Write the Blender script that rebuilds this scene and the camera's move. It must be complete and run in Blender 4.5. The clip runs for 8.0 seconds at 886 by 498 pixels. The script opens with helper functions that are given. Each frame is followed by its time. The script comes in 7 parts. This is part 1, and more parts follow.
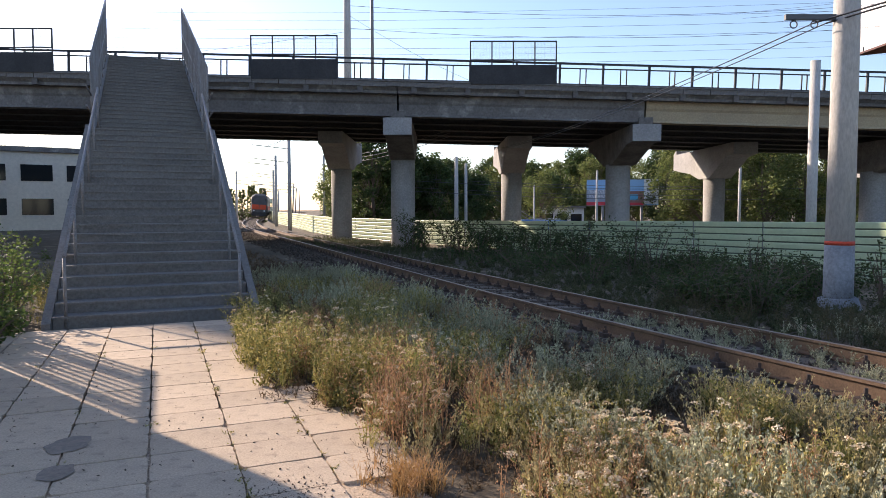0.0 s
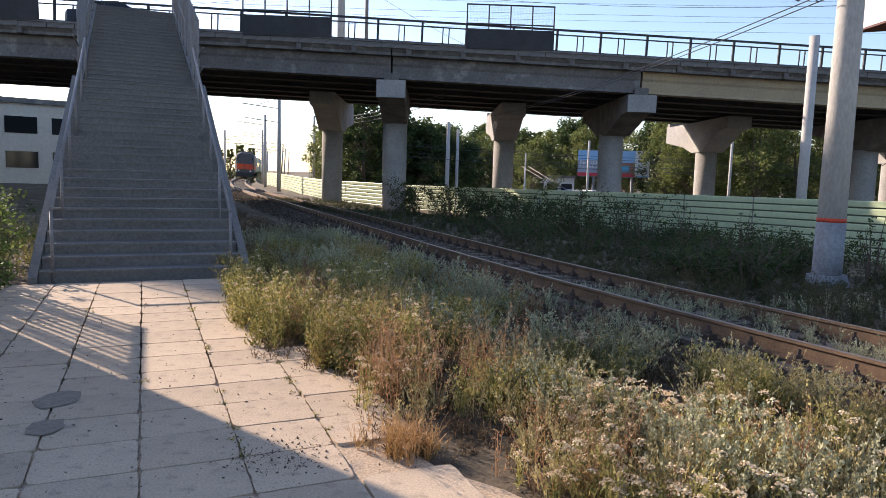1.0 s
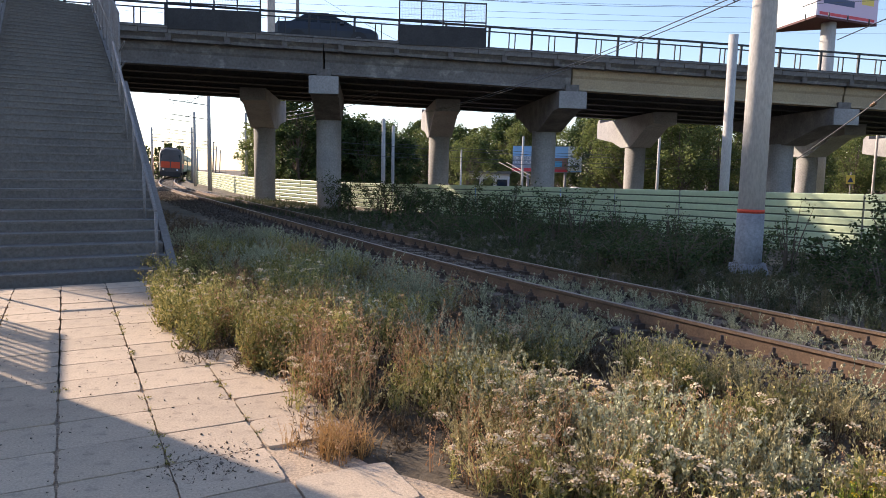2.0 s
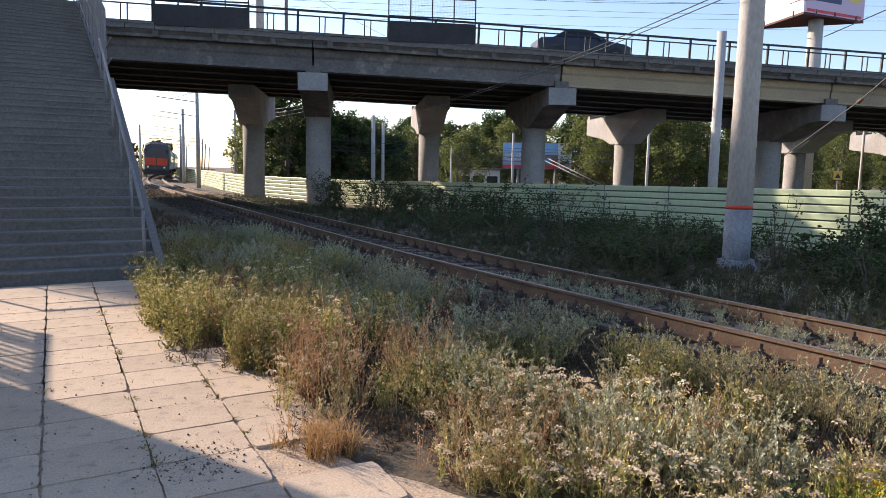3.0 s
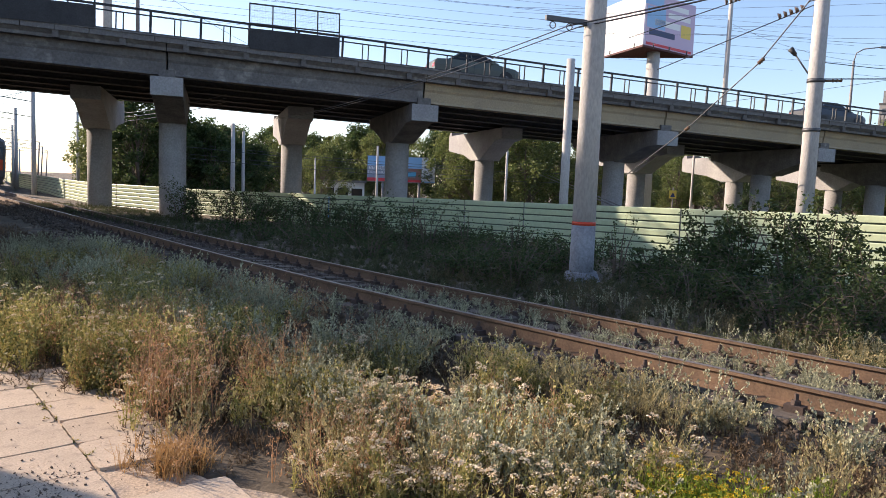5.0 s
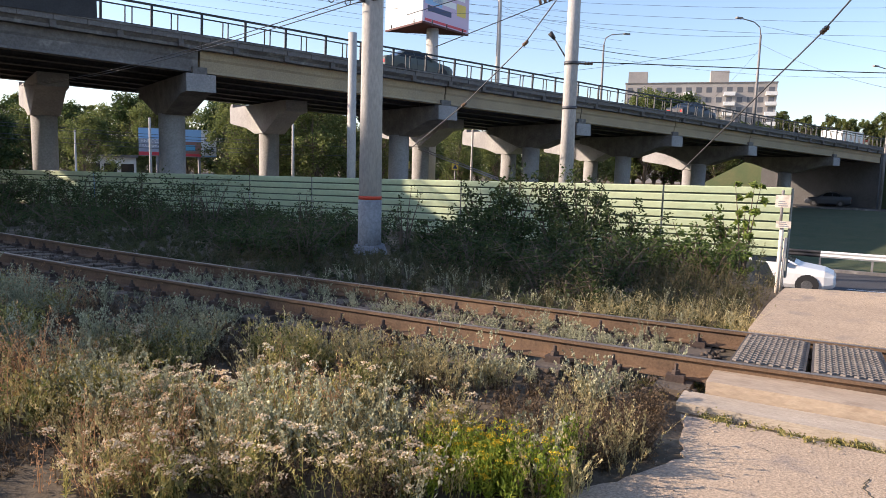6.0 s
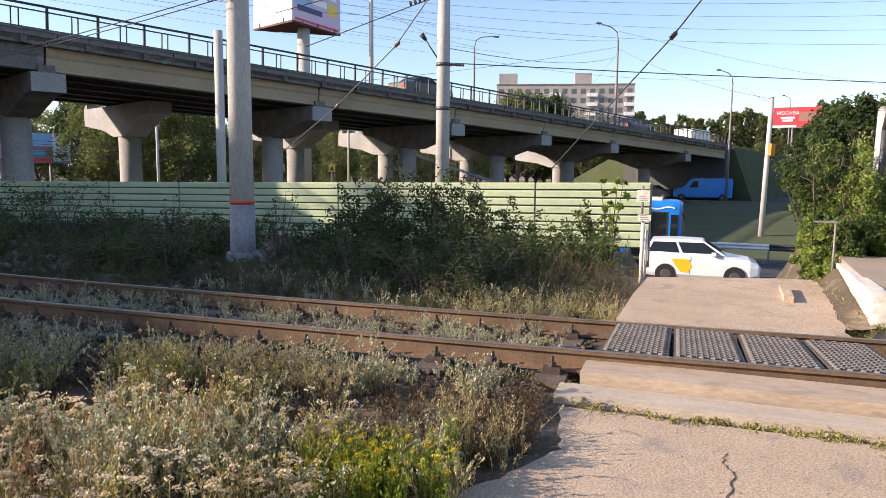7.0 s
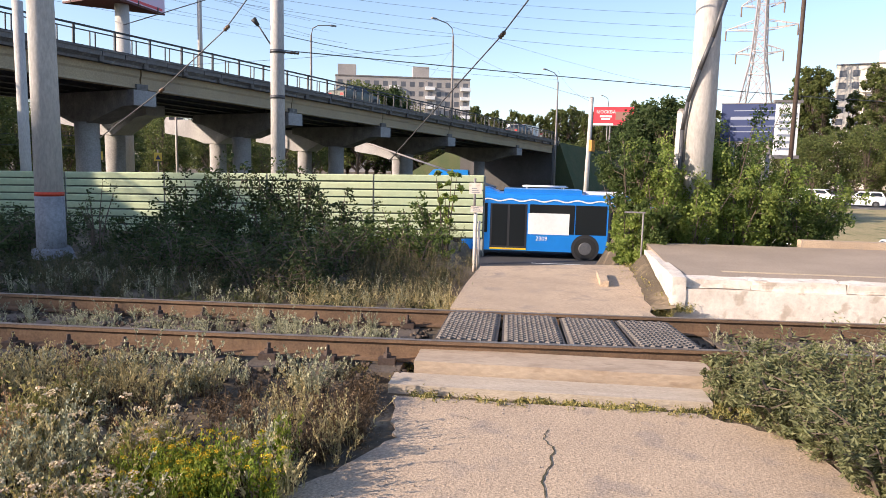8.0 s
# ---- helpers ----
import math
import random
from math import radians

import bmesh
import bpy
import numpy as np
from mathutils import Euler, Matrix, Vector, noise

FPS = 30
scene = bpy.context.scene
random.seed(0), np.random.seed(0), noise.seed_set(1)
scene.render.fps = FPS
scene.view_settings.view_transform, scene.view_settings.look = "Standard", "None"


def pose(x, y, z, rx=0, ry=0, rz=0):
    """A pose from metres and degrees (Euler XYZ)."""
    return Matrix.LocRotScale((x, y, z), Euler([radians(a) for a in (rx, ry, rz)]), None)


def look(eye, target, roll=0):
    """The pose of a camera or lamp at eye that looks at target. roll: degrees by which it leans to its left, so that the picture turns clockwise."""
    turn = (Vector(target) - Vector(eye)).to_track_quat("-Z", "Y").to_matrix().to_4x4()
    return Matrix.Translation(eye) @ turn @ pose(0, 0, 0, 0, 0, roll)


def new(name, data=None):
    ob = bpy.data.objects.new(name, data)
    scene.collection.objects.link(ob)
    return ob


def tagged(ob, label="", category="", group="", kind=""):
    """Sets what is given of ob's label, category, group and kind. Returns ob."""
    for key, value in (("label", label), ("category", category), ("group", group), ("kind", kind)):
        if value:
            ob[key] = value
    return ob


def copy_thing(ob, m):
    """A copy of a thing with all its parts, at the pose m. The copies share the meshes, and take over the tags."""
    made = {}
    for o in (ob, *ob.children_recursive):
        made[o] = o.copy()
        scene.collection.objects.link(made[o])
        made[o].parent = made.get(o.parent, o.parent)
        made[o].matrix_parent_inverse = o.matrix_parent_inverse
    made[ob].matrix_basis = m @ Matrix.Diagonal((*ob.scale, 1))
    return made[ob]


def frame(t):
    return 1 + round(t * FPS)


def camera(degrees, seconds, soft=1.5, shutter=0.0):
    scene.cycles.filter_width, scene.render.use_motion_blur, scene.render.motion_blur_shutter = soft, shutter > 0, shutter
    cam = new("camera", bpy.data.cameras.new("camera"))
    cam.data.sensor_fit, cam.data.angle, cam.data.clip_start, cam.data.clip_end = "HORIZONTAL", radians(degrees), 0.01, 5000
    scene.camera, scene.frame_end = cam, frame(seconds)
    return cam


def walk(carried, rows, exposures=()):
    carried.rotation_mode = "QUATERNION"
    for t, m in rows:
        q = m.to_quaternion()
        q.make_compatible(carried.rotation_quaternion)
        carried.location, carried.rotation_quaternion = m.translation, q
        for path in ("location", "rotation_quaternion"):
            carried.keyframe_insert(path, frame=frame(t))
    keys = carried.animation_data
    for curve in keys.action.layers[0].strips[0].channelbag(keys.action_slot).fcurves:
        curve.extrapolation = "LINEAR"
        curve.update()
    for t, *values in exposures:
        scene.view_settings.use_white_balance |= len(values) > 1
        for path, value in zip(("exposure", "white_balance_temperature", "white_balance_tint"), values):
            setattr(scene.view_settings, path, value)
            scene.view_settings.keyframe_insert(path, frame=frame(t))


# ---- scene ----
cam = camera(66.0, 8.0, 0.6)
PATH = [
    (0, (-0.065, -0.193, 1.59), (-0.05, 1.803, 1.474), -0.1),
    (0.5, (-0.11, -0.177, 1.57), (-0.163, 1.819, 1.448), 0.4),
    (1, (-0.137, -0.125, 1.567), (-0.086, 1.863, 1.353), 1.7),
    (1.5, (-0.115, -0.116, 1.558), (0.064, 1.865, 1.343), 1.7),
    (3, (-0.073, -0.098, 1.567), (0.186, 1.872, 1.339), 1.0),
    (3.5, (-0.074, -0.105, 1.567), (0.204, 1.864, 1.351), 1.4),
    (4, (-0.087, -0.104, 1.568), (0.215, 1.861, 1.353), 1.8),
    (5.5, (-0.032, -0.391, 1.63), (0.864, 1.388, 1.442), 1.9),
    (6, (-0.044, -0.425, 1.653), (1.131, 1.176, 1.414), 1.6),
    (6.5, (-0.001, -0.398, 1.662), (1.427, 0.983, 1.434), 0.7),
    (7, (0.029, -0.393, 1.66), (1.465, 0.979, 1.43), 0.6),
    (7.5, (0.057, -0.423, 1.655), (1.612, 0.81, 1.405), 1.1),
    (8, (0.071, -0.444, 1.667), (1.784, 0.559, 1.42), 1.3),
]
walk(cam, [(t, look(eye, target, roll)) for t, eye, target, roll in PATH], [(t, 0.70, 6350, 19) for t in (0, 8)])

# ---------- world, sun ----------
SUN_BEARING, SUN_UP = -50.0, 22.5
sun_dir = Vector((math.sin(radians(SUN_BEARING)) * math.cos(radians(SUN_UP)), math.cos(radians(SUN_BEARING)) * math.cos(radians(SUN_UP)), math.sin(radians(SUN_UP))))
world = bpy.data.worlds.new("sky")
scene.world = world
world.use_nodes = True
wn = world.node_tree.nodes
sky = wn.new("ShaderNodeTexSky")
sky.sky_type, sky.sun_disc = "NISHITA", False
sky.sun_elevation, sky.sun_rotation = radians(SUN_UP), radians(SUN_BEARING)
sky.air_density, sky.dust_density, sky.ozone_density = 1.0, 0.7, 1.8
world.node_tree.links.new(sky.outputs[0], wn["Background"].inputs[0])
wn["Background"].inputs[1].default_value = 0.15
sun = new("sun", bpy.data.lights.new("sun", "SUN"))
sun.data.energy, sun.data.angle, sun.data.color = 5.8, radians(0.55), (1.0, 0.84, 0.63)
sun.matrix_world = look(sun_dir * 100, (0, 0, 0))


# ---------- materials ----------
def material(name, base, second=None, rough=0.8, metal=0.0, grain=30.0, patch=1.2, amount=0.5, bump=0.25, third=None, per="", spread=0.0, stretch=None, spec=0.4):
    """Base colour broken up at two scales, with fine relief. per: 'island' or 'object' varies brightness piece by piece."""
    m = bpy.data.materials.new(name)
    m.use_nodes = True
    nt = m.node_tree
    N, L = nt.nodes, nt.links
    bs = N["Principled BSDF"]
    second = second or tuple(c * 0.72 for c in base)
    geo = N.new("ShaderNodeNewGeometry")
    co = N.new("ShaderNodeTexCoord")
    src = co.outputs["Object"] if stretch is None else None
    if stretch is not None:
        mp = N.new("ShaderNodeMapping")
        mp.inputs["Scale"].default_value = stretch
        L.new(co.outputs["Object"], mp.inputs[0])
        src = mp.outputs[0]
    big, fine = N.new("ShaderNodeTexNoise"), N.new("ShaderNodeTexNoise")
    for nd, sc, de in ((big, patch, 5), (fine, grain, 3)):
        nd.inputs["Scale"].default_value, nd.inputs["Detail"].default_value, nd.inputs["Roughness"].default_value = sc, de, 0.65
        L.new(src, nd.inputs["Vector"])
    ramp = N.new("ShaderNodeMapRange")
    ramp.inputs[1].default_value, ramp.inputs[2].default_value = 0.35, 0.68
    L.new(big.outputs[0], ramp.inputs[0])
    mix = N.new("ShaderNodeMix")
    mix.data_type = "RGBA"
    mix.inputs[6].default_value, mix.inputs[7].default_value = (*base, 1), (*second, 1)
    L.new(ramp.outputs[0], mix.inputs[0])
    out = mix.outputs[2]
    if third:
        vor = N.new("ShaderNodeTexNoise")
        vor.inputs["Scale"].default_value, vor.inputs["Detail"].default_value = patch * 3.7, 6
        L.new(src, vor.inputs["Vector"])
        r3 = N.new("ShaderNodeMapRange")
        r3.inputs[1].default_value, r3.inputs[2].default_value = 0.56, 0.66
        L.new(vor.outputs[0], r3.inputs[0])
        m3 = N.new("ShaderNodeMix")
        m3.data_type = "RGBA"
        m3.inputs[7].default_value = (*third, 1)
        L.new(r3.outputs[0], m3.inputs[0])
        L.new(out, m3.inputs[6])
        out = m3.outputs[2]
    g = N.new("ShaderNodeMapRange")
    g.inputs[1].default_value, g.inputs[2].default_value = 0.3, 0.7
    g.inputs[3].default_value, g.inputs[4].default_value = 1 - amount * 0.5, 1 + amount * 0.4
    L.new(fine.outputs[0], g.inputs[0])
    val = g.outputs[0]
    if per:
        rnd = geo.outputs["Random Per Island"] if per == "island" else N.new("ShaderNodeObjectInfo").outputs["Random"]
        rr = N.new("ShaderNodeMapRange")
        rr.inputs[3].default_value, rr.inputs[4].default_value = 1 - spread, 1 + spread
        L.new(rnd, rr.inputs[0])
        mm = N.new("ShaderNodeMath")
        mm.operation = "MULTIPLY"
        L.new(val, mm.inputs[0]), L.new(rr.outputs[0], mm.inputs[1])
        val = mm.outputs[0]
    sc = N.new("ShaderNodeVectorMath")
    sc.operation = "SCALE"
    L.new(out, sc.inputs[0]), L.new(val, sc.inputs["Scale"])
    L.new(sc.outputs[0], bs.inputs["Base Color"])
    bs.inputs["Roughness"].default_value, bs.inputs["Metallic"].default_value = rough, metal
    bs.inputs["Specular IOR Level"].default_value = spec
    if bump:
        bp = N.new("ShaderNodeBump")
        bp.inputs["Strength"].default_value, bp.inputs["Distance"].default_value = bump, 0.02
        L.new(fine.outputs[0], bp.inputs["Height"])
        L.new(bp.outputs[0], bs.inputs["Normal"])
    return m


def leafy(name, base, second, spread=0.35, glow=0.45):
    """Leaf material: diffuse and translucent, varied leaf by leaf."""
    m = bpy.data.materials.new(name)
    m.use_nodes = True
    nt = m.node_tree
    N, L = nt.nodes, nt.links
    N.remove(N["Principled BSDF"])
    geo = N.new("ShaderNodeNewGeometry")
    mix = N.new("ShaderNodeMix")
    mix.data_type = "RGBA"
    mix.inputs[6].default_value, mix.inputs[7].default_value = (*base, 1), (*second, 1)
    L.new(geo.outputs["Random Per Island"], mix.inputs[0])
    co = N.new("ShaderNodeTexCoord")
    no = N.new("ShaderNodeTexNoise")
    no.inputs["Scale"].default_value = 0.9
    L.new(co.outputs["Object"], no.inputs["Vector"])
    r = N.new("ShaderNodeMapRange")
    r.inputs[1].default_value, r.inputs[2].default_value, r.inputs[3].default_value, r.inputs[4].default_value = 0.3, 0.7, 1 - spread, 1 + spread
    L.new(no.outputs[0], r.inputs[0])
    sc = N.new("ShaderNodeVectorMath")
    sc.operation = "SCALE"
    L.new(mix.outputs[2], sc.inputs[0]), L.new(r.outputs[0], sc.inputs["Scale"])
    d, tr, ad = N.new("ShaderNodeBsdfPrincipled"), N.new("ShaderNodeBsdfTranslucent"), N.new("ShaderNodeMixShader")
    d.inputs["Roughness"].default_value, d.inputs["Specular IOR Level"].default_value = 0.6, 0.25
    L.new(sc.outputs[0], d.inputs["Base Color"]), L.new(sc.outputs[0], tr.inputs["Color"])
    ad.inputs[0].default_value = glow
    L.new(d.outputs[0], ad.inputs[1]), L.new(tr.outputs[0], ad.inputs[2])
    L.new(ad.outputs[0], N["Material Output"].inputs[0])
    return m


def plain(name, base, rough=0.5, metal=0.0, emit=0.0, alpha=1.0):
    m = bpy.data.materials.new(name)
    m.use_nodes = True
    bs = m.node_tree.nodes["Principled BSDF"]
    bs.inputs["Base Color"].default_value = (*base, 1)
    bs.inputs["Roughness"].default_value, bs.inputs["Metallic"].default_value = rough, metal
    bs.inputs["Alpha"].default_value = alpha
    if emit:
        bs.inputs["Emission Color"].default_value, bs.inputs["Emission Strength"].default_value = (*base, 1), emit
    return m


M_CONC = material("bridge_concrete", (0.20, 0.185, 0.175), (0.125, 0.115, 0.11), 0.9, grain=9, patch=0.5, amount=0.5, third=(0.26, 0.245, 0.225))
M_COLUMN = material("column_concrete", (0.36, 0.35, 0.34), (0.26, 0.25, 0.25), 0.9, grain=12, patch=0.7, amount=0.4)
M_TAN = material("tan_beam_paint", (0.42, 0.33, 0.21), (0.33, 0.26, 0.18), 0.85, grain=14, patch=0.4, amount=0.35)
# concrete colour darkened to carry the shade under the deck
M_DARKCONC = material("shade_dark_concrete", (0.10, 0.097, 0.097), (0.075, 0.073, 0.073), 0.95, grain=9, patch=0.5)
M_BLACKMETAL = material("black_painted_steel", (0.035, 0.035, 0.04), (0.02, 0.02, 0.022), 0.55, grain=40, bump=0.1)
M_PANEL = material("dark_sheet_panel", (0.05, 0.048, 0.05), (0.03, 0.03, 0.032), 0.7, grain=20, bump=0.1)
M_DARKSTAIN = material("stained_concrete", (0.21, 0.19, 0.175), (0.11, 0.10, 0.095), 0.95, grain=14, patch=1.5)
M_POLE = material("pole_concrete", (0.50, 0.475, 0.445), (0.41, 0.39, 0.37), 0.85, grain=25, patch=1.5, amount=0.35, stretch=(1, 1, 0.3))
M_POLELOW = material("pole_foot_concrete", (0.30, 0.30, 0.31), (0.2, 0.2, 0.21), 0.9, grain=20, patch=2)
M_RED = material("red_paint", (0.62, 0.07, 0.03), (0.5, 0.06, 0.03), 0.6, bump=0.1)
M_FENCE = material("pale_green_sheet", (0.53, 0.59, 0.37), (0.43, 0.51, 0.325), 0.45, grain=6, patch=0.5, amount=0.15, bump=0.05)
# darker sheet colour that stands for the shadow in the fence recesses
M_SEAM = material("shade_dark_seam", (0.13, 0.16, 0.11), (0.08, 0.10, 0.07), 0.7, grain=12, patch=1.5, amount=0.4, bump=0.1)
M_FENCE_POST = material("fence_post_steel", (0.25, 0.26, 0.24), None, 0.6, bump=0.1)
M_SLAB = material("pavement_slab_concrete", (0.53, 0.415, 0.30), (0.43, 0.335, 0.245), 0.92, grain=75, patch=2.6, amount=0.4, per="object", spread=0.10, bump=0.22, third=(0.37, 0.29, 0.215))
M_PATH = material("worn_asphalt_path", (0.52, 0.395, 0.275), (0.41, 0.31, 0.22), 0.95, grain=62, patch=0.8, amount=0.8, bump=0.34, third=(0.36, 0.285, 0.22))
M_SOIL = material("dry_soil_and_grass", (0.13, 0.098, 0.065), (0.075, 0.06, 0.038), 0.98, grain=25, patch=0.35, amount=0.7, bump=0.5, third=(0.24, 0.185, 0.12))
M_ASPHALT = material("road_asphalt", (0.06, 0.06, 0.065), (0.045, 0.045, 0.05), 0.85, grain=40, patch=0.3, amount=0.3)
M_RAIL = material("rusty_rail_steel", (0.195, 0.12, 0.07), (0.12, 0.076, 0.048), 0.8, 0.05, grain=50, patch=3, amount=0.5)
M_RAILTOP = material("polished_rail_head", (0.34, 0.27, 0.21), (0.26, 0.19, 0.14), 0.45, 0.7, grain=60, patch=6, amount=0.3, bump=0.05)
M_CLIP = material("dark_rusty_clip", (0.09, 0.06, 0.045), (0.06, 0.042, 0.035), 0.85, grain=60)
M_SLEEPER = material("old_concrete_sleeper", (0.165, 0.13, 0.10), (0.10, 0.08, 0.062), 0.95, grain=30, per="object", spread=0.2)
M_BALLAST = material("ballast_stone", (0.115, 0.085, 0.062), (0.06, 0.046, 0.036), 0.95, grain=40, patch=6, per="island", spread=0.45)
M_STAIR = material("stair_concrete", (0.19, 0.175, 0.16), (0.14, 0.13, 0.12), 0.9, grain=20, patch=0.8)
M_NOSING = material("stair_nosing", (0.20, 0.185, 0.17), (0.15, 0.14, 0.13), 0.85, grain=30, patch=2)
M_STEELGREY = material("grey_painted_steel", (0.26, 0.25, 0.25), (0.2, 0.17, 0.15), 0.6, 0.2, grain=30)
M_WHITEWASH = material("whitewashed_concrete", (0.74, 0.68, 0.60), (0.6, 0.52, 0.44), 0.9, grain=18, patch=1.6, amount=0.25, third=(0.5, 0.42, 0.34))
M_TREAD = material("worn_rubber_tread", (0.165, 0.145, 0.13), (0.12, 0.105, 0.095), 0.75, grain=40, patch=3)
M_PLATE = material("rubber_crossing_plate", (0.115, 0.10, 0.09), (0.08, 0.07, 0.062), 0.8, grain=30, patch=3, per="object", spread=0.12)
M_BLUE = material("blue_bus_paint", (0.012, 0.20, 0.62), (0.012, 0.18, 0.56), 0.3, grain=3, patch=0.3, amount=0.08, bump=0.0, spec=0.5)
M_WHITE = material("white_paint", (0.78, 0.78, 0.76), (0.7, 0.7, 0.68), 0.45, grain=8, amount=0.08, bump=0.0)
M_CARWHITE = material("white_car_paint", (0.8, 0.8, 0.8), (0.75, 0.75, 0.75), 0.25, grain=2, amount=0.05, bump=0.0, spec=0.6)
M_GLASS = plain("dark_window_glass", (0.015, 0.018, 0.02), 0.08)
M_FARGLASS = plain("grey_window_glass", (0.11, 0.115, 0.13), 0.35)
M_RUBBER = material("tyre_rubber", (0.02, 0.02, 0.02), None, 0.85)
M_BARK = material("tree_bark", (0.16, 0.12, 0.09), (0.1, 0.08, 0.06), 0.95, grain=14, patch=3, stretch=(1, 1, 0.2))
M_LEAF_TREE = leafy("tree_leaf", (0.085, 0.115, 0.035), (0.19, 0.21, 0.07), glow=0.5)
# darker copy of the tree leaf, with shade put into its colour
M_LEAF_DARK = leafy("shade_dark_tree_leaf", (0.045, 0.075, 0.025), (0.085, 0.115, 0.04), glow=0.45)
# bush leaf darkened so that shrubs by the fence look shaded
M_LEAF_SHADE = leafy("shade_dark_bush_leaf", (0.028, 0.05, 0.016), (0.085, 0.11, 0.035), glow=0.35)
M_LEAF_SLIM = leafy("grey_green_narrow_leaf", (0.10, 0.12, 0.045), (0.30, 0.30, 0.15), glow=0.35)
M_LEAF_BUSH = leafy("bush_leaf", (0.055, 0.095, 0.024), (0.15, 0.195, 0.055))
M_LEAF_MAPLE = leafy("bright_bush_leaf", (0.14, 0.21, 0.04), (0.34, 0.40, 0.10), glow=0.5)
M_DRY = leafy("dry_weed", (0.20, 0.135, 0.075), (0.06, 0.042, 0.026), glow=0.2)
M_GREENWEED = leafy("green_weed", (0.10, 0.12, 0.03), (0.50, 0.41, 0.15), glow=0.3)
M_SAGE = leafy("grey_wormwood", (0.17, 0.175, 0.10), (0.52, 0.50, 0.33), glow=0.16)
M_FLOWER = leafy("cream_flower_head", (0.76, 0.67, 0.48), (0.56, 0.39, 0.24), glow=0.25)
M_YELLOW = leafy("yellow_flower", (0.75, 0.5, 0.03), (0.6, 0.42, 0.03), glow=0.2)
M_RUST = leafy("reddish_weed", (0.54, 0.31, 0.16), (0.22, 0.125, 0.07), glow=0.3)


# ---------- mesh helpers ----------
def box(bm, x0, x1, y0, y1, z0, z1, m=None):
    vs = [bm.verts.new(v) for v in ((x0, y0, z0), (x1, y0, z0), (x1, y1, z0), (x0, y1, z0), (x0, y0, z1), (x1, y0, z1), (x1, y1, z1), (x0, y1, z1))]
    for f in ((0, 3, 2, 1), (4, 5, 6, 7), (0, 1, 5, 4), (1, 2, 6, 5), (2, 3, 7, 6), (3, 0, 4, 7)):
        bm.faces.new([vs[i] for i in f])
    if m is not None:
        for v in vs:
            v.co = m @ v.co
    return vs


def rod(bm, p0, p1, r0, r1=None, seg=8, caps=True):
    """A round bar from p0 to p1."""
    r1 = r0 if r1 is None else r1
    p0, p1 = Vector(p0), Vector(p1)
    q = (p1 - p0).to_track_quat("Z", "Y").to_matrix()
    rings = []
    for p, r in ((p0, r0), (p1, r1)):
        rings.append([bm.verts.new(p + q @ Vector((r * math.cos(2 * math.pi * i / seg), r * math.sin(2 * math.pi * i / seg), 0))) for i in range(seg)])
    for i in range(seg):
        j = (i + 1) % seg
        f = bm.faces.new((rings[0][i], rings[0][j], rings[1][j], rings[1][i]))
        f.smooth = seg > 6
    if caps:
        bm.faces.new(rings[0][::-1]), bm.faces.new(rings[1])


def bar(bm, p0, p1, w, h):
    """A square bar from p0 to p1, w wide across and h high."""
    p0, p1 = Vector(p0), Vector(p1)
    d = (p1 - p0)
    q = d.to_track_quat("Y", "Z").to_matrix().to_4x4()
    box(bm, -w / 2, w / 2, 0, d.length, -h / 2, h / 2, Matrix.Translation(p0) @ q)


def to_mesh(name, bm, mat, bevel=0.0):
    if bevel:
        bmesh.ops.bevel(bm, geom=[e for e in bm.edges if e.is_manifold and e.calc_face_angle(0) > 0.6], offset=bevel, segments=2, affect="EDGES", profile=0.6)
    bmesh.ops.recalc_face_normals(bm, faces=bm.faces)
    me = bpy.data.meshes.new(name)
    bm.to_mesh(me)
    bm.free()
    me.materials.append(mat)
    return me


def part(name, bm, mat, parent=None, label="", bevel=0.0):
    ob = new(name, to_mesh(name, bm, mat, bevel))
    ob.parent = parent
    return tagged(ob, label)


def thing(name, m, label, category, group="", kind=""):
    ob = new(name)
    ob.empty_display_size = 0.2
    ob.matrix_basis = m
    return tagged(ob, label, category, group, kind)


def structure(name, bm, mat, label, category, bevel=0.0):
    return tagged(new(name, to_mesh(name, bm, mat, bevel)), label, category, kind="structure")


def from_arrays(name, verts, faces, mat, smooth=False):
    me = bpy.data.meshes.new(name)
    nv, nf, k = len(verts), len(faces), faces.shape[1]
    me.vertices.add(nv), me.loops.add(nf * k), me.polygons.add(nf)
    me.vertices.foreach_set("co", np.asarray(verts, dtype=np.float32).ravel())
    me.loops.foreach_set("vertex_index", np.asarray(faces, dtype=np.int32).ravel())
    me.polygons.foreach_set("loop_start", np.arange(0, nf * k, k, dtype=np.int32))
    me.update(calc_edges=True)
    me.materials.append(mat)
    return me


# ---------- the lie of the land ----------
NX, NY = 0.9135, 0.4067          # across the railway, away from the path
AX, AY = -0.4067, 0.9135         # along the railway


def across(n, a):
    return n * NX + a * AX, n * NY + a * AY


def smooth(v, a, b):
    k = min(1, max(0, (v - a) / (b - a)))
    return k * k * (3 - 2 * k)


def ground_z(x, y):
    n, a = x * NX + y * NY, x * AX + y * AY
    z = -0.06 * smooth(n, 4.5, 5.2)
    crossing = smooth(a, -5.5, -4.0) * (1 - smooth(a, 1.2, 2.2))
    gap = smooth(a, -2.95, -2.45) * (1 - smooth(a, 0.4, 1.2))
    z += (-0.34 * smooth(n, 9.5, 15)) * (1 - crossing)
    z += (-2.0 - 0.34 * crossing) * (smooth(n, 18.2, 23.5) * (1 - gap) + smooth(n, 11.3, 17.0) * gap)
    z += 1.1 * smooth(n, 36, 60)
    z -= 0.7 * smooth(n, 36, 58) * smooth(-a, 12, 27)
    return z


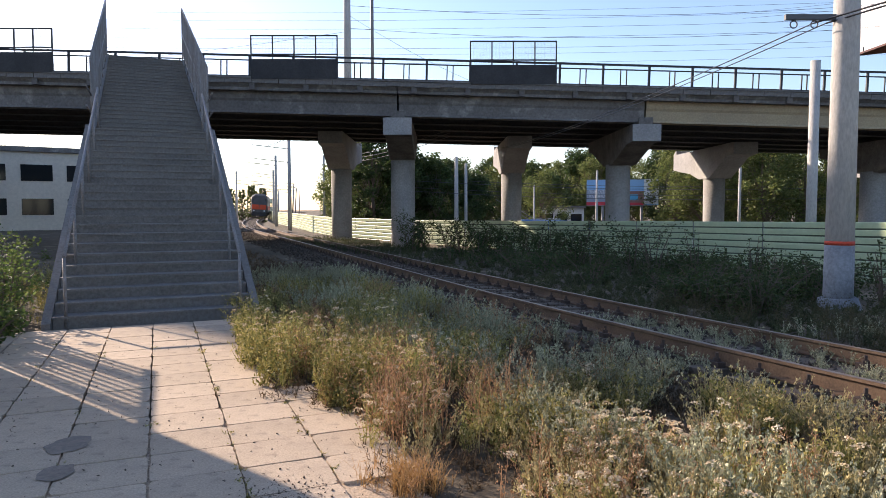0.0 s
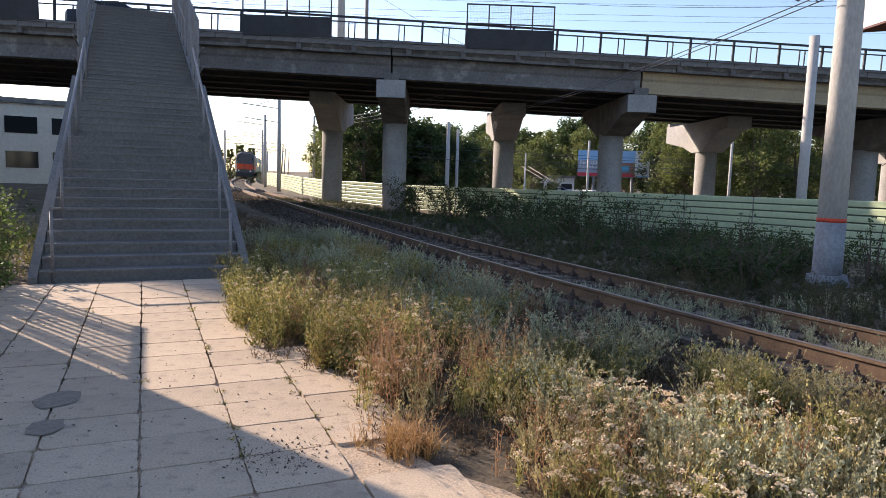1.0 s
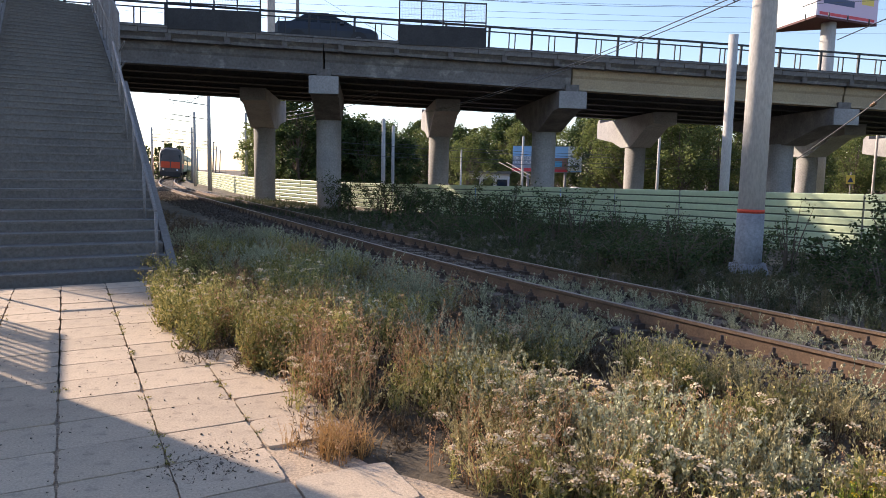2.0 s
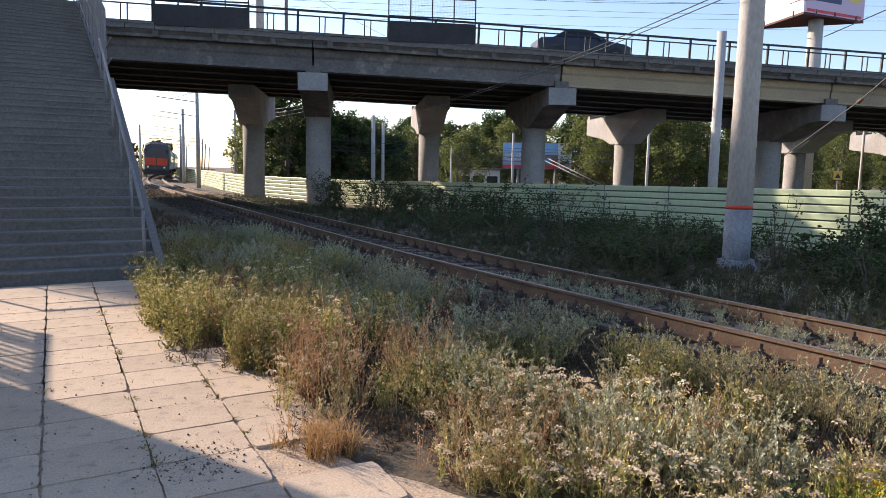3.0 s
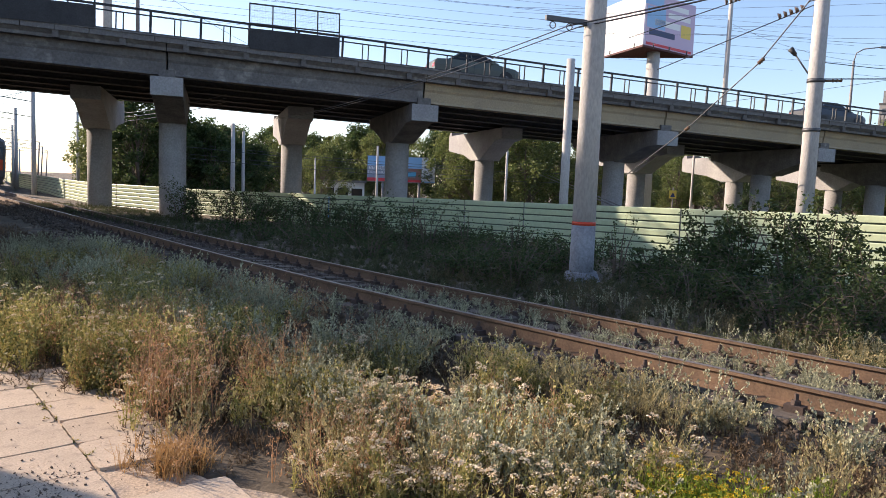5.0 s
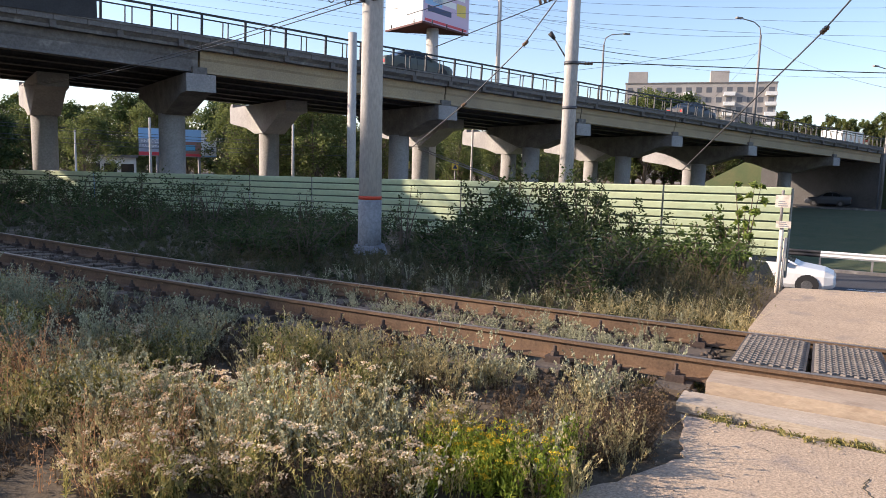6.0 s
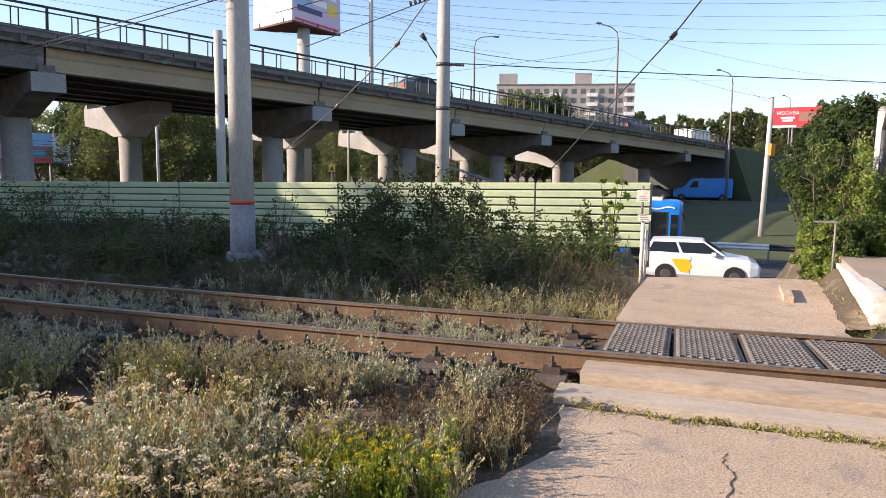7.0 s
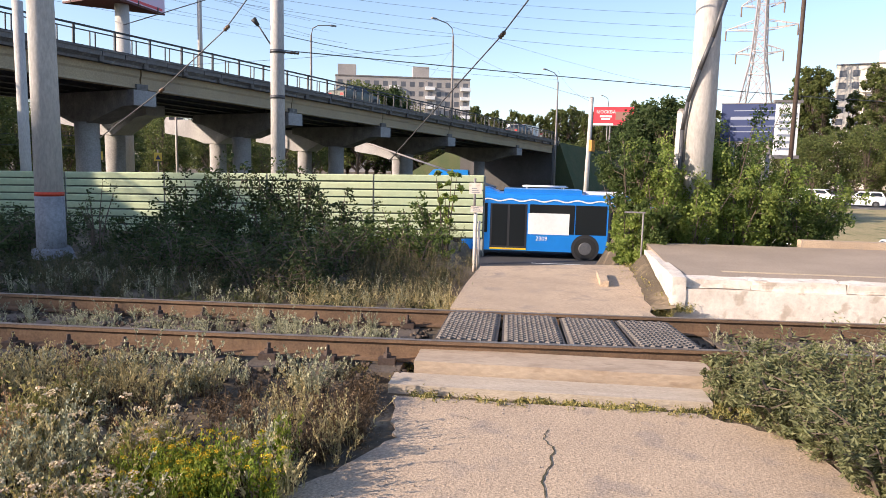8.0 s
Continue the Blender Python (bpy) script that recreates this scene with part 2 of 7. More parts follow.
def build_ground():
    ns = np.unique(np.round(np.concatenate([np.linspace(-3000, -200, 8), np.linspace(-200, -20, 10), np.linspace(-20, 40, 81), np.linspace(40, 140, 21), np.linspace(140, 3000, 12)]), 3))
    al = np.unique(np.round(np.concatenate([np.linspace(-3000, -300, 8), np.linspace(-300, -30, 12), np.linspace(-30, 60, 91), np.linspace(60, 300, 25), np.linspace(300, 3000, 12)]), 3))
    verts = []
    for a in al:
        for n in ns:
            x, y = across(n, a)
            z = ground_z(x, y)
            if not (23 < n < 90):
                z += 0.05 * (noise.noise(Vector((x * 0.5, y * 0.5, 0)))) * (abs(n - 5.5) > 3.5) * (n > 1.5 or a > 12) * 0.8
            verts.append((x, y, z - 0.03))
    w = len(ns)
    idx = np.arange(len(al) * w).reshape(len(al), w)
    f = np.stack([idx[:-1, :-1], idx[:-1, 1:], idx[1:, 1:], idx[1:, :-1]], -1).reshape(-1, 4)
    me = from_arrays("ground", np.array(verts), f, M_SOIL)
    me.polygons.foreach_set("use_smooth", np.ones(len(f), dtype=bool))
    tagged(new("ground", me), "dry brown soil with sparse grass", "ground", kind="structure")


# ---------- railway ----------
HEADINGS = [(-60, -31), (-30, -29), (0, -27.5), (6, -24.5), (12, -20.5), (20, -20.5), (35, -21), (50, -19.5), (75, -16), (110, -13), (150, -12), (400, -6)]


def track_pose(s):
    """The pose of the track's middle, s metres along it from the foot crossing; local y runs along the rails."""
    return TRACK[int(round((s + 60) * 4))]


def lay_track():
    out, step = [], 0.25
    p = Vector((5.68, 2.72))
    ss = np.arange(-60, 400 + step, step)
    hd = np.interp(ss, [h[0] for h in HEADINGS], [h[1] for h in HEADINGS])
    i0 = int(60 / step)
    pts = [None] * len(ss)
    pts[i0] = p.copy()
    for i in range(i0 + 1, len(ss)):
        pts[i] = pts[i - 1] + step * Vector((math.sin(radians(hd[i])), math.cos(radians(hd[i]))))
    for i in range(i0 - 1, -1, -1):
        pts[i] = pts[i + 1] - step * Vector((math.sin(radians(hd[i])), math.cos(radians(hd[i]))))
    return [pose(q.x, q.y, -0.04, 0, 2.9, -h) for q, h in zip(pts, hd)]


TRACK = lay_track()
RAIL = [(-0.075, 0.0), (0.075, 0.0), (0.075, 0.015), (0.012, 0.035), (0.012, 0.135), (0.036, 0.15), (0.036, 0.176), (-0.036, 0.176), (-0.036, 0.15), (-0.012, 0.135), (-0.012, 0.035), (-0.075, 0.015)]


def build_track():
    track = thing("railway_track", Matrix(), "single railway track with rusty rails on old sleepers", "railway", kind="structure")
    for u in (-0.797, 0.797):
        bm, cap = bmesh.new(), bmesh.new()
        ids = list(range(0, len(TRACK), 4))
        rings, tops = [], []
        for i in ids:
            m = TRACK[i]
            rings.append([bm.verts.new(m @ Vector((u + a, 0, b))) for a, b in RAIL])
            tops.append([cap.verts.new(m @ Vector((u + a, 0, b))) for a, b in ((-0.034, 0.178), (-0.026, 0.181), (0.026, 0.181), (0.034, 0.178))])
        for r0, r1 in zip(rings, rings[1:]):
            for k in range(len(RAIL)):
                j = (k + 1) % len(RAIL)
                bm.faces.new((r0[k], r0[j], r1[j], r1[k]))
        for r0, r1 in zip(tops, tops[1:]):
            for k in range(3):
                cap.faces.new((r0[k], r0[k + 1], r1[k + 1], r1[k]))
        rail = part("rail", bm, M_RAIL, track, "rust-brown steel rail")
        part("rail_head", cap, M_RAILTOP, rail, "polished running surface")
    bm = bmesh.new()
    box(bm, -1.22, 1.22, -0.13, 0.13, -0.14, -0.005)
    me = to_mesh("sleeper", bm, M_SLEEPER, 0.02)
    bm = bmesh.new()
    for s in (-1, 1):
        for e in (-0.13, 0.13):
            box(bm, s * 0.797 + e - 0.06, s * 0.797 + e + 0.05, -0.07, 0.07, -0.005, 0.05)
            rod(bm, (s * 0.797 + e, 0, 0.04), (s * 0.797 + e, 0, 0.085), 0.04, 0.034, 6), rod(bm, (s * 0.797 + e, 0, 0.08), (s * 0.797 + e, 0, 0.135), 0.018, 0.016, 6)
    clips = to_mesh("rail_clip", bm, M_CLIP)
    s, k = -32.0, 0
    while k < 290:
        if not -2.45 < s < 0.35:
            o = new("sleeper", me)
            o.parent, o.matrix_basis = track, track_pose(s)
            if s < 40:
                c = new("rail_clip", clips)
                c.parent = o
        s += 0.55
        k += 1


def build_ballast():
    rng = np.random.default_rng(3)
    base = np.array([(1, 0, 0), (-1, 0, 0), (0, 1, 0), (0, -1, 0), (0, 0, 1), (0, 0, -1)], float)
    fc = np.array([(0, 2, 4), (2, 1, 4), (1, 3, 4), (3, 0, 4), (2, 0, 5), (1, 2, 5), (3, 1, 5), (0, 3, 5)])
    V, F = [], []
    k = 0
    for i in range(34000):
        s = -18 + 70 * rng.random() ** 1.5
        if -2.35 < s < 0.25:
            continue
        u = rng.normal(0, 1.3)
        if abs(u) > 2.4 or min(abs(u - 0.797), abs(u + 0.797)) < 0.09:
            continue
        m = track_pose(s)
        h = -0.03 - 0.10 * max(0, abs(u) - 1.2)
        p = np.array(m @ Vector((u, rng.random() * 0.25, h + 0.02 * rng.random())))
        sz = (0.018 + 0.03 * rng.random()) * (1 + (s > 15) * 0.5)
        r = Euler(rng.random(3) * 6.28).to_matrix()
        v = (base * (0.7 + 0.6 * rng.random((6, 1)))) * sz * np.array([1, 0.85, 0.7])
        V.append(v @ np.array(r).T + p)
        F.append(fc + k)
        k += 6
    tagged(new("ballast", from_arrays("ballast", np.concatenate(V), np.concatenate(F), M_BALLAST)), "grey-brown crushed stone ballast between the sleepers", "gravel", kind="stuff")


# ---------- overpass ----------
def rail_z(x):
    return 7.83 - 0.026 * x - 0.00006 * x * x


def build_overpass():
    br = thing("overpass", Matrix(), "long grey concrete road overpass with tan beams and black railing", "bridge", kind="structure")
    near_x = [-91, -80, -69, -58, -47, -35.8, -24.5, -13.2, -1.75, 8.75, 21.4, 31.75, 41.2, 50.9, 64.9, 75.4]
    y0, y1 = 28.5, 41.0
    # deck and beams, span by span
    for xa, xb in zip(near_x, near_x[1:]):
        za, zb = rail_z(xa), rail_z(xb)
        tan = xa > 8
        bm = bmesh.new()
        # outline in (y, z): swept along x
        deck = [(y0, -1.0), (y0, -1.22), (y0 + 0.12, -1.34), (y0 + 0.12, -1.46), (y1 - 0.1, -1.46), (y1, -1.2), (y1, -1.0)]
        a = [bm.verts.new((xa + 0.02, u, za + v)) for u, v in deck]
        b = [bm.verts.new((xb - 0.02, u, zb + v)) for u, v in deck]
        for i in range(len(deck)):
            j = (i + 1) % len(deck)
            bm.faces.new((a[i], a[j], b[j], b[i]))
        bm.faces.new(a[::-1]), bm.faces.new(b)
        part("deck", bm, M_CONC, br)
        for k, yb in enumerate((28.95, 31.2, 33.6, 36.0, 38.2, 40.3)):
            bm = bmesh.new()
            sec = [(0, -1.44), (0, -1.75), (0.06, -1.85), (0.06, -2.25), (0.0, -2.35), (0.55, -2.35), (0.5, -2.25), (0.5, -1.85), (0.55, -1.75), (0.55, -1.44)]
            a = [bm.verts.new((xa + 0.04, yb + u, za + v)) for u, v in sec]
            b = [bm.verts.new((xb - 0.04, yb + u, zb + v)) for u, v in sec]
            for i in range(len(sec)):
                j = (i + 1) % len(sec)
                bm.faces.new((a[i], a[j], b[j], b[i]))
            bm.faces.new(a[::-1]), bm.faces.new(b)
            part("beam", bm, (M_TAN if tan else M_CONC) if k == 0 else M_DARKCONC, br, ("tan painted edge beam" if tan else "grey edge beam") if k == 0 else "inner beam darkened for deck shade")
    # kerb blocks with dark gaps along the edge
    bm = bmesh.new()
    box(bm, -0.545, 0.545, -0.1, 0.16, 0.0, 0.2)
    kerb = to_mesh("kerb_block", bm, M_CONC, 0.025)
    bm = bmesh.new()
    box(bm, -0.11, 0.11, -0.06, 0.14, -0.26, 0.21)
    corbel = to_mesh("corbel", bm, M_DARKSTAIN, 0.01)
    bm = bmesh.new()
    n = 60
    for k in range(n):
        xa, xb = -91 + k * 166.5 / n, -91 + (k + 1) * 166.5 / n
        a = [bm.verts.new((xa, u, rail_z(xa) + v)) for u, v in ((y0 - 0.12, -1.0), (y0 + 0.3, -1.0), (y0 + 0.3, -0.93), (y0 - 0.12, -0.93))]
        b = [bm.verts.new((xb, u, rail_z(xb) + v)) for u, v in ((y0 - 0.12, -1.0), (y0 + 0.3, -1.0), (y0 + 0.3, -0.93), (y0 - 0.12, -0.93))]
        for i in range(4):
            bm.faces.new((a[i], a[(i + 1) % 4], b[(i + 1) % 4], b[i]))
    bmesh.ops.remove_doubles(bm, verts=bm.verts, dist=0.001)
    part("edge_coping", bm, M_CONC, br, "thin concrete edge coping")
    x = -90.08
    while x < 75.5:
        o = new("kerb_block", kerb)
        o.parent, o.matrix_basis = br, Matrix.Translation((x, y0 + 0.02, rail_z(x) - 1.2 + 0.03 * noise.noise(Vector((x, 0, 0))))) @ Matrix.Rotation(math.atan(0.026 + 0.00012 * x), 4, "Y")
        if round((x + 90.08) / 1.12) % 2:
            c = new("corbel", corbel)
            c.parent, c.matrix_basis = br, Matrix.Translation((x + 0.56, y0 + 0.02, rail_z(x + 0.56) - 1.2))
        x += 1.12
    # caps and columns
    def cap(bm, x, ya, yb, yc, z, w=1.5):
        """A hammerhead cap: thin ends, deep over the column at yc."""
        prof = [(ya, 0), (ya, -0.72), (ya + 0.9, -0.76), (yc - 0.75, -1.5), (yc + 0.75, -1.5), (yb - 0.9, -0.66), (yb, -0.5), (yb, 0)]
        a = [bm.verts.new((x - w / 2, u, z + v)) for u, v in prof]
        b = [bm.verts.new((x + w / 2, u, z + v)) for u, v in prof]
        for i in range(len(prof)):
            j = (i + 1) % len(prof)
            bm.faces.new((a[i], a[j], b[j], b[i]))
        bm.faces.new(a[::-1]), bm.faces.new(b)
    col_x = [-91, -80, -69, -58, -47, -35.8, -24.5, -13.2, -1.75, 8.6, 20.9, 31.2, 40.5, 50.0, 63.8]
    for xc, xk in zip(near_x, col_x):
        z = rail_z(xc) - 2.42
        bm = bmesh.new()
        cap(bm, xc, 28.75, 37.2, 33.0, z, 1.15)
        part("pier_cap", bm, M_DARKSTAIN, br, "dark weathered concrete pier cap", 0.03)
        # thin plate added in paler concrete: sky light on the cap end
        bm = bmesh.new()
        box(bm, xc - 0.6, xc + 0.6, 28.68, 28.76, z - 0.73, z - 0.02)
        part("cap_end", bm, M_COLUMN, br, "concrete cap end face made paler for sky light", 0.02)
        bm = bmesh.new()
        box(bm, xc - 0.3, xc + 0.3, 28.85, 29.5, z - 0.02, z + 0.28)
        part("bearing_block", bm, M_CONC, br)
        bm = bmesh.new()
        rod(bm, (xk * 0.5 + xc * 0.5, 33, ground_z(xc, 33) - 0.4), (xk * 0.5 + xc * 0.5, 33, z - 1.45), 0.58, 0.58, 20)
        part("column", bm, M_COLUMN, br, "round concrete column")
    for xc in (-75, -63, -51, -40, -28.5, -17.0, -5.5, 4.1, 15.6, 26.4, 34.4, 43.5, 57.2):
        z = rail_z(xc) - 2.42
        prof = [(34.6, 0), (34.6, -0.6), (35.6, -0.7), (37.7, -1.7), (39.2, -1.7), (40.6, -1.32), (43.2, -1.0), (43.45, -0.94), (43.45, 0.0), (43.2, 0.22), (42.95, 0.22), (42.95, 0.0)]
        bm = bmesh.new()
        a = [bm.verts.new((xc - 0.62, u, z + v)) for u, v in prof]
        b = [bm.verts.new((xc + 0.62, u, z + v)) for u, v in prof]
        for i in range(len(prof)):
            j = (i + 1) % len(prof)
            bm.faces.new((a[i], a[j], b[j], b[i]))
        bm.faces.new(a[::-1]), bm.faces.new(b)
        part("pier_cap", bm, M_COLUMN, br, "weathered concrete pier cap with a long free arm", 0.03)
        bm = bmesh.new()
        rod(bm, (xc, 38.5, ground_z(xc, 38.5) - 0.5), (xc, 38.5, z - 1.65), 0.56, 0.58, 20)
        part("column", bm, M_COLUMN, br, "round concrete column")
    # railing, bay by bay
    for yr in (28.62, 40.85):
        x = -91.2
        bm = bmesh.new()
        ln = 5.55
        box(bm, 0, ln - 0.004, -0.035, 0.035, 0.92, 1.0)
        box(bm, 0, ln - 0.004, -0.015, 0.015, 0.74, 0.79)
        box(bm, 0, ln - 0.004, -0.02, 0.02, 0.08, 0.14)
        for u in (0.02, 1.83, 3.64):
            box(bm, u, u + 0.09, -0.04, 0.04, -0.02, 0.92)
        for u in (0.9, 1.12, 2.7, 2.95, 4.4, 4.65):
            box(bm, u, u + 0.045, -0.02, 0.02, 0.12, 0.78)
        me = to_mesh("railing", bm, M_BLACKMETAL)
        while x < 72:
            o = new("railing", me)
            o.parent = br
            o.matrix_basis = Matrix.Translation((x, yr, rail_z(x) - 1.0)) @ Matrix.Rotation(math.atan(0.026 + 0.00012 * x), 4, "Y")
            tagged(o, "black steel railing bay")
            x += ln
    # safety screens above the tracks
    for xa, xb in ((-19.0, -15.9), (-7.75, -4.2), (1.3, 4.85)):
        z = rail_z((xa + xb) / 2)
        bm = bmesh.new()
        for xx in np.linspace(xa, xb, 5):
            box(bm, xx - 0.025, xx + 0.025, 28.38, 28.43, z - 0.95, z + 0.78)
        for zz in (0.76, 0.0, -0.22):
            box(bm, xa, xb, 28.375, 28.425, z + zz - 0.025, z + zz + 0.025)
        scr = part("screen_frame", bm, M_BLACKMETAL, br, "black safety screen frame")
        bm = bmesh.new()
        box(bm, xa + 0.02, xb - 0.02, 28.37, 28.40, z - 1.0, z - 0.23)
        part("screen_panel", bm, M_PANEL, scr, "dark sheet panel")
        bm = bmesh.new()
        for xx in np.arange(xa + 0.06, xb, 0.06):
            rod(bm, (xx, 28.4, z), (xx, 28.4, z + 0.75), 0.0022, seg=3, caps=False)
        for zz in np.arange(0.06, 0.75, 0.06):
            rod(bm, (xa, 28.4, z + zz), (xb, 28.4, z + zz), 0.0022, seg=3, caps=False)
        part("screen_mesh", bm, M_STEELGREY, scr)
    # abutment and far embankment
    bm = bmesh.new()
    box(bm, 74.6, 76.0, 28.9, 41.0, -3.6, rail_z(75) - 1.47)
    part("abutment", bm, M_DARKCONC, br, "concrete abutment wall darkened for deck shade")


def build_embankment():
    """The ramp that carries the road down beyond the abutment."""
    bm = bmesh.new()
    prev = None
    for x in np.linspace(75.8, 190, 30):
        z = max(-0.5, rail_z(x) - 1.05)
        g = -3.9
        sec = [(28.6 - 0.4 * (z - g), g), (28.6, z), (41.2, z), (41.2 + 2.0 * (z - g), g)]
        ring = [bm.verts.new((x, u, v)) for u, v in sec]
        if prev:
            for i in range(3):
                bm.faces.new((prev[i], ring[i], ring[i + 1], prev[i + 1]))
        else:
            bm.faces.new(ring)
        prev = ring
    structure("road_embankment", bm, M_LEAFGROUND, "dark grassy embankment of the overpass ramp", "embankment")


M_LEAFGROUND = material("rough_grass", (0.055, 0.08, 0.035), (0.09, 0.095, 0.045), 0.98, grain=20, patch=0.6, amount=0.7, bump=0.6)


# ---------- fence ----------
FENCE = [(17.2, 8.32, 1.38), (12.1, 19.9, 1.19), (8.0, 27.5, 1.10), (3.75, 34.3, 1.01), (-0.87, 39.9, 0.95), (-7.4, 49.6, 1.0), (-11.1, 60.0, 1.08), (-14.4, 71.0, 1.16), (-22, 95, 1.25), (-40, 160, 1.3)]


def build_fence():
    fence = thing("sheet_fence", Matrix(), "long pale green ribbed sheet metal fence beside the railway", "fence")
    rib = 0.225
    for (xa, ya, za), (xb, yb, zb) in zip(FENCE, FENCE[1:]):
        d = Vector((xb - xa, yb - ya))
        n = max(1, round(d.length / 3.0))
        for k in range(n):
            f0, f1 = k / n, (k + 1) / n
            p, q = Vector((xa + d.x * f0, ya + d.y * f0)), Vector((xa + d.x * f1, ya + d.y * f1))
            z0, z1 = za + (zb - za) * f0, za + (zb - za) * f1
            side = Vector((-(q - p).y, (q - p).x)).normalized()
            run = d.normalized() * 0.05
            # seam 1: recess faces, with their shadow put into the colour
            prof, seam = [], []
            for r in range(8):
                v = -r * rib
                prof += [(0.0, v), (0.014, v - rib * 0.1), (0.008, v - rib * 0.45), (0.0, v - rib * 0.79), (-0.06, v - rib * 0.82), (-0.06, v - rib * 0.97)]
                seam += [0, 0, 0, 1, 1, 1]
            bm = bmesh.new()
            a = [bm.verts.new((p.x + side.x * u, p.y + side.y * u, z0 + w)) for u, w in prof]
            b = [bm.verts.new((q.x + side.x * u - run.x, q.y + side.y * u - run.y, z1 + w)) for u, w in prof]
            for i in range(len(prof) - 1):
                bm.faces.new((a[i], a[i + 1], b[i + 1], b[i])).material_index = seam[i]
            geom = bmesh.ops.extrude_face_region(bm, geom=bm.faces[:])
            bmesh.ops.translate(bm, verts=[g for g in geom["geom"] if isinstance(g, bmesh.types.BMVert)], vec=(-side.x * 0.004, -side.y * 0.004, 0))
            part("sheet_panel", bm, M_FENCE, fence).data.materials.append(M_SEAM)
            bm = bmesh.new()
            box(bm, -0.04, 0.04, -0.04, 0.04, -2.3, -0.02, Matrix.Translation((p.x - side.x * 0.09, p.y - side.y * 0.09, z0)))
            part("post", bm, M_FENCE_POST, fence, "steel fence post")


# ---------- footpath, stairs ----------
SL_D = Vector((-0.379, 0.925))           # along the slabs towards the stairs
SL_N = Vector((0.925, 0.379))
SL_O = Vector((-2.11, 4.57))             # a joint corner


def slab_xy(i, j):
    p = SL_O + SL_N * (i * 0.52) + SL_D * (j * 0.46)
    return p.x, p.y


def build_stairs():
    st = thing("footbridge_stairs", pose(-4.05, 9.45, 0, 0, 0, 22.5), "broad concrete stairway up to the overpass with tube railings", "stairs", kind="structure")
    w, run, rise, half = 1.3, 0.32, 0.15, 23
    y = z = 0.0
    for k in range(46):
        if k == half:
            bm = bmesh.new()
            box(bm, -w, w, y, y + 1.5, z - 0.18, z)
            part("landing", bm, M_STAIR, st)
            y += 1.5
        bm = bmesh.new()
        wr = w - 0.26 * max(0, k - half) / half
        box(bm, -w, wr, y, y + run + 0.03, z - 0.05 if k else z - 0.3, z + rise - 0.03)
        step = part("step", bm, M_STAIR, st)
        bm = bmesh.new()
        box(bm, -w, wr, y - 0.02, y + run + 0.03, z + rise - 0.03, z + rise)
        part("nosing", bm, M_NOSING, step, "worn pale step edge")
        y += run
        z += rise
    bm = bmesh.new()
    box(bm, -w, w, y, y + 3.2, z - 0.25, z)
    part("landing", bm, M_STAIR, st)
    flights = ((0, 0, half * run, half * rise), (half * run + 1.5, half * rise, 46 * run + 1.5, 46 * rise))
    for sx in (-1, 1):
        for ya, za, yb, zb in flights:
            bm = bmesh.new()
            for c, t in (((ya - 0.1, za - 0.5), (yb + 0.1, zb - 0.5)),):
                a = [(ya - 0.15, za - 0.45), (yb + 0.1, zb - 0.55), (yb + 0.1, zb + 0.12), (ya - 0.15, za + 0.08)]
                pull = [0.26 if zb > 5 and sx > 0 and u > yb else 0.0 for u, v in a]
                v0 = [bm.verts.new((sx * (w + 0.01 - e), u, max(v, -0.4))) for (u, v), e in zip(a, pull)]
                v1 = [bm.verts.new((sx * (w + 0.12 - e), u, max(v, -0.4))) for (u, v), e in zip(a, pull)]
                for i in range(4):
                    j = (i + 1) % 4
                    bm.faces.new((v0[i], v0[j], v1[j], v1[i]))
                bm.faces.new(v0[::-1]), bm.faces.new(v1)
            part("stringer", bm, M_STAIR, st)
            bm = bmesh.new()
            upper = zb > 5
            top = 1.9 if upper else 0.95
            X = sx * (w + 0.08 if upper else w - 0.16)
            X2 = X - (0.3 if upper and sx > 0 else 0.0)
            for dz, r in ((top, 0.028), (1.0, 0.022), (0.3, 0.018)) if upper else ((top, 0.026),):
                rod(bm, (X, ya, za + dz), (X2, yb, zb + dz), r)
            n = 8 if upper else 5
            for i in range(n + 1):
                f = i / n
                rod(bm, (X + (X2 - X) * f, ya + (yb - ya) * f, za + (zb - za) * f), (X + (X2 - X) * f, ya + (yb - ya) * f, za + (zb - za) * f + top), 0.022)
            for i in range(46 if upper else 0):
                f = (i + 0.5) / 46
                rod(bm, (X + (X2 - X) * f, ya + (yb - ya) * f, za + (zb - za) * f + 0.3), (X + (X2 - X) * f, ya + (yb - ya) * f, za + (zb - za) * f + top - 0.02), 0.011, seg=4)
            part("handrail", bm, M_STEELGREY, st, "grey tube handrail")
        bm = bmesh.new()
        ya, yb, zz = half * run, half * run + 1.5, half * rise
        for dz in (1.0, 0.55):
            rod(bm, (X, ya, zz + dz), (X, yb, zz + dz), 0.022)
        part("handrail", bm, M_STEELGREY, st, "grey tube handrail")
    for yy, zz in ((7.9, 3.1), (16.5, 6.4)):
        for sx in (-0.9, 0.9):
            bm = bmesh.new()
            box(bm, sx - 0.2, sx + 0.2, yy - 0.2, yy + 0.2, -0.4, zz)
            part("support_post", bm, M_STAIR, st)


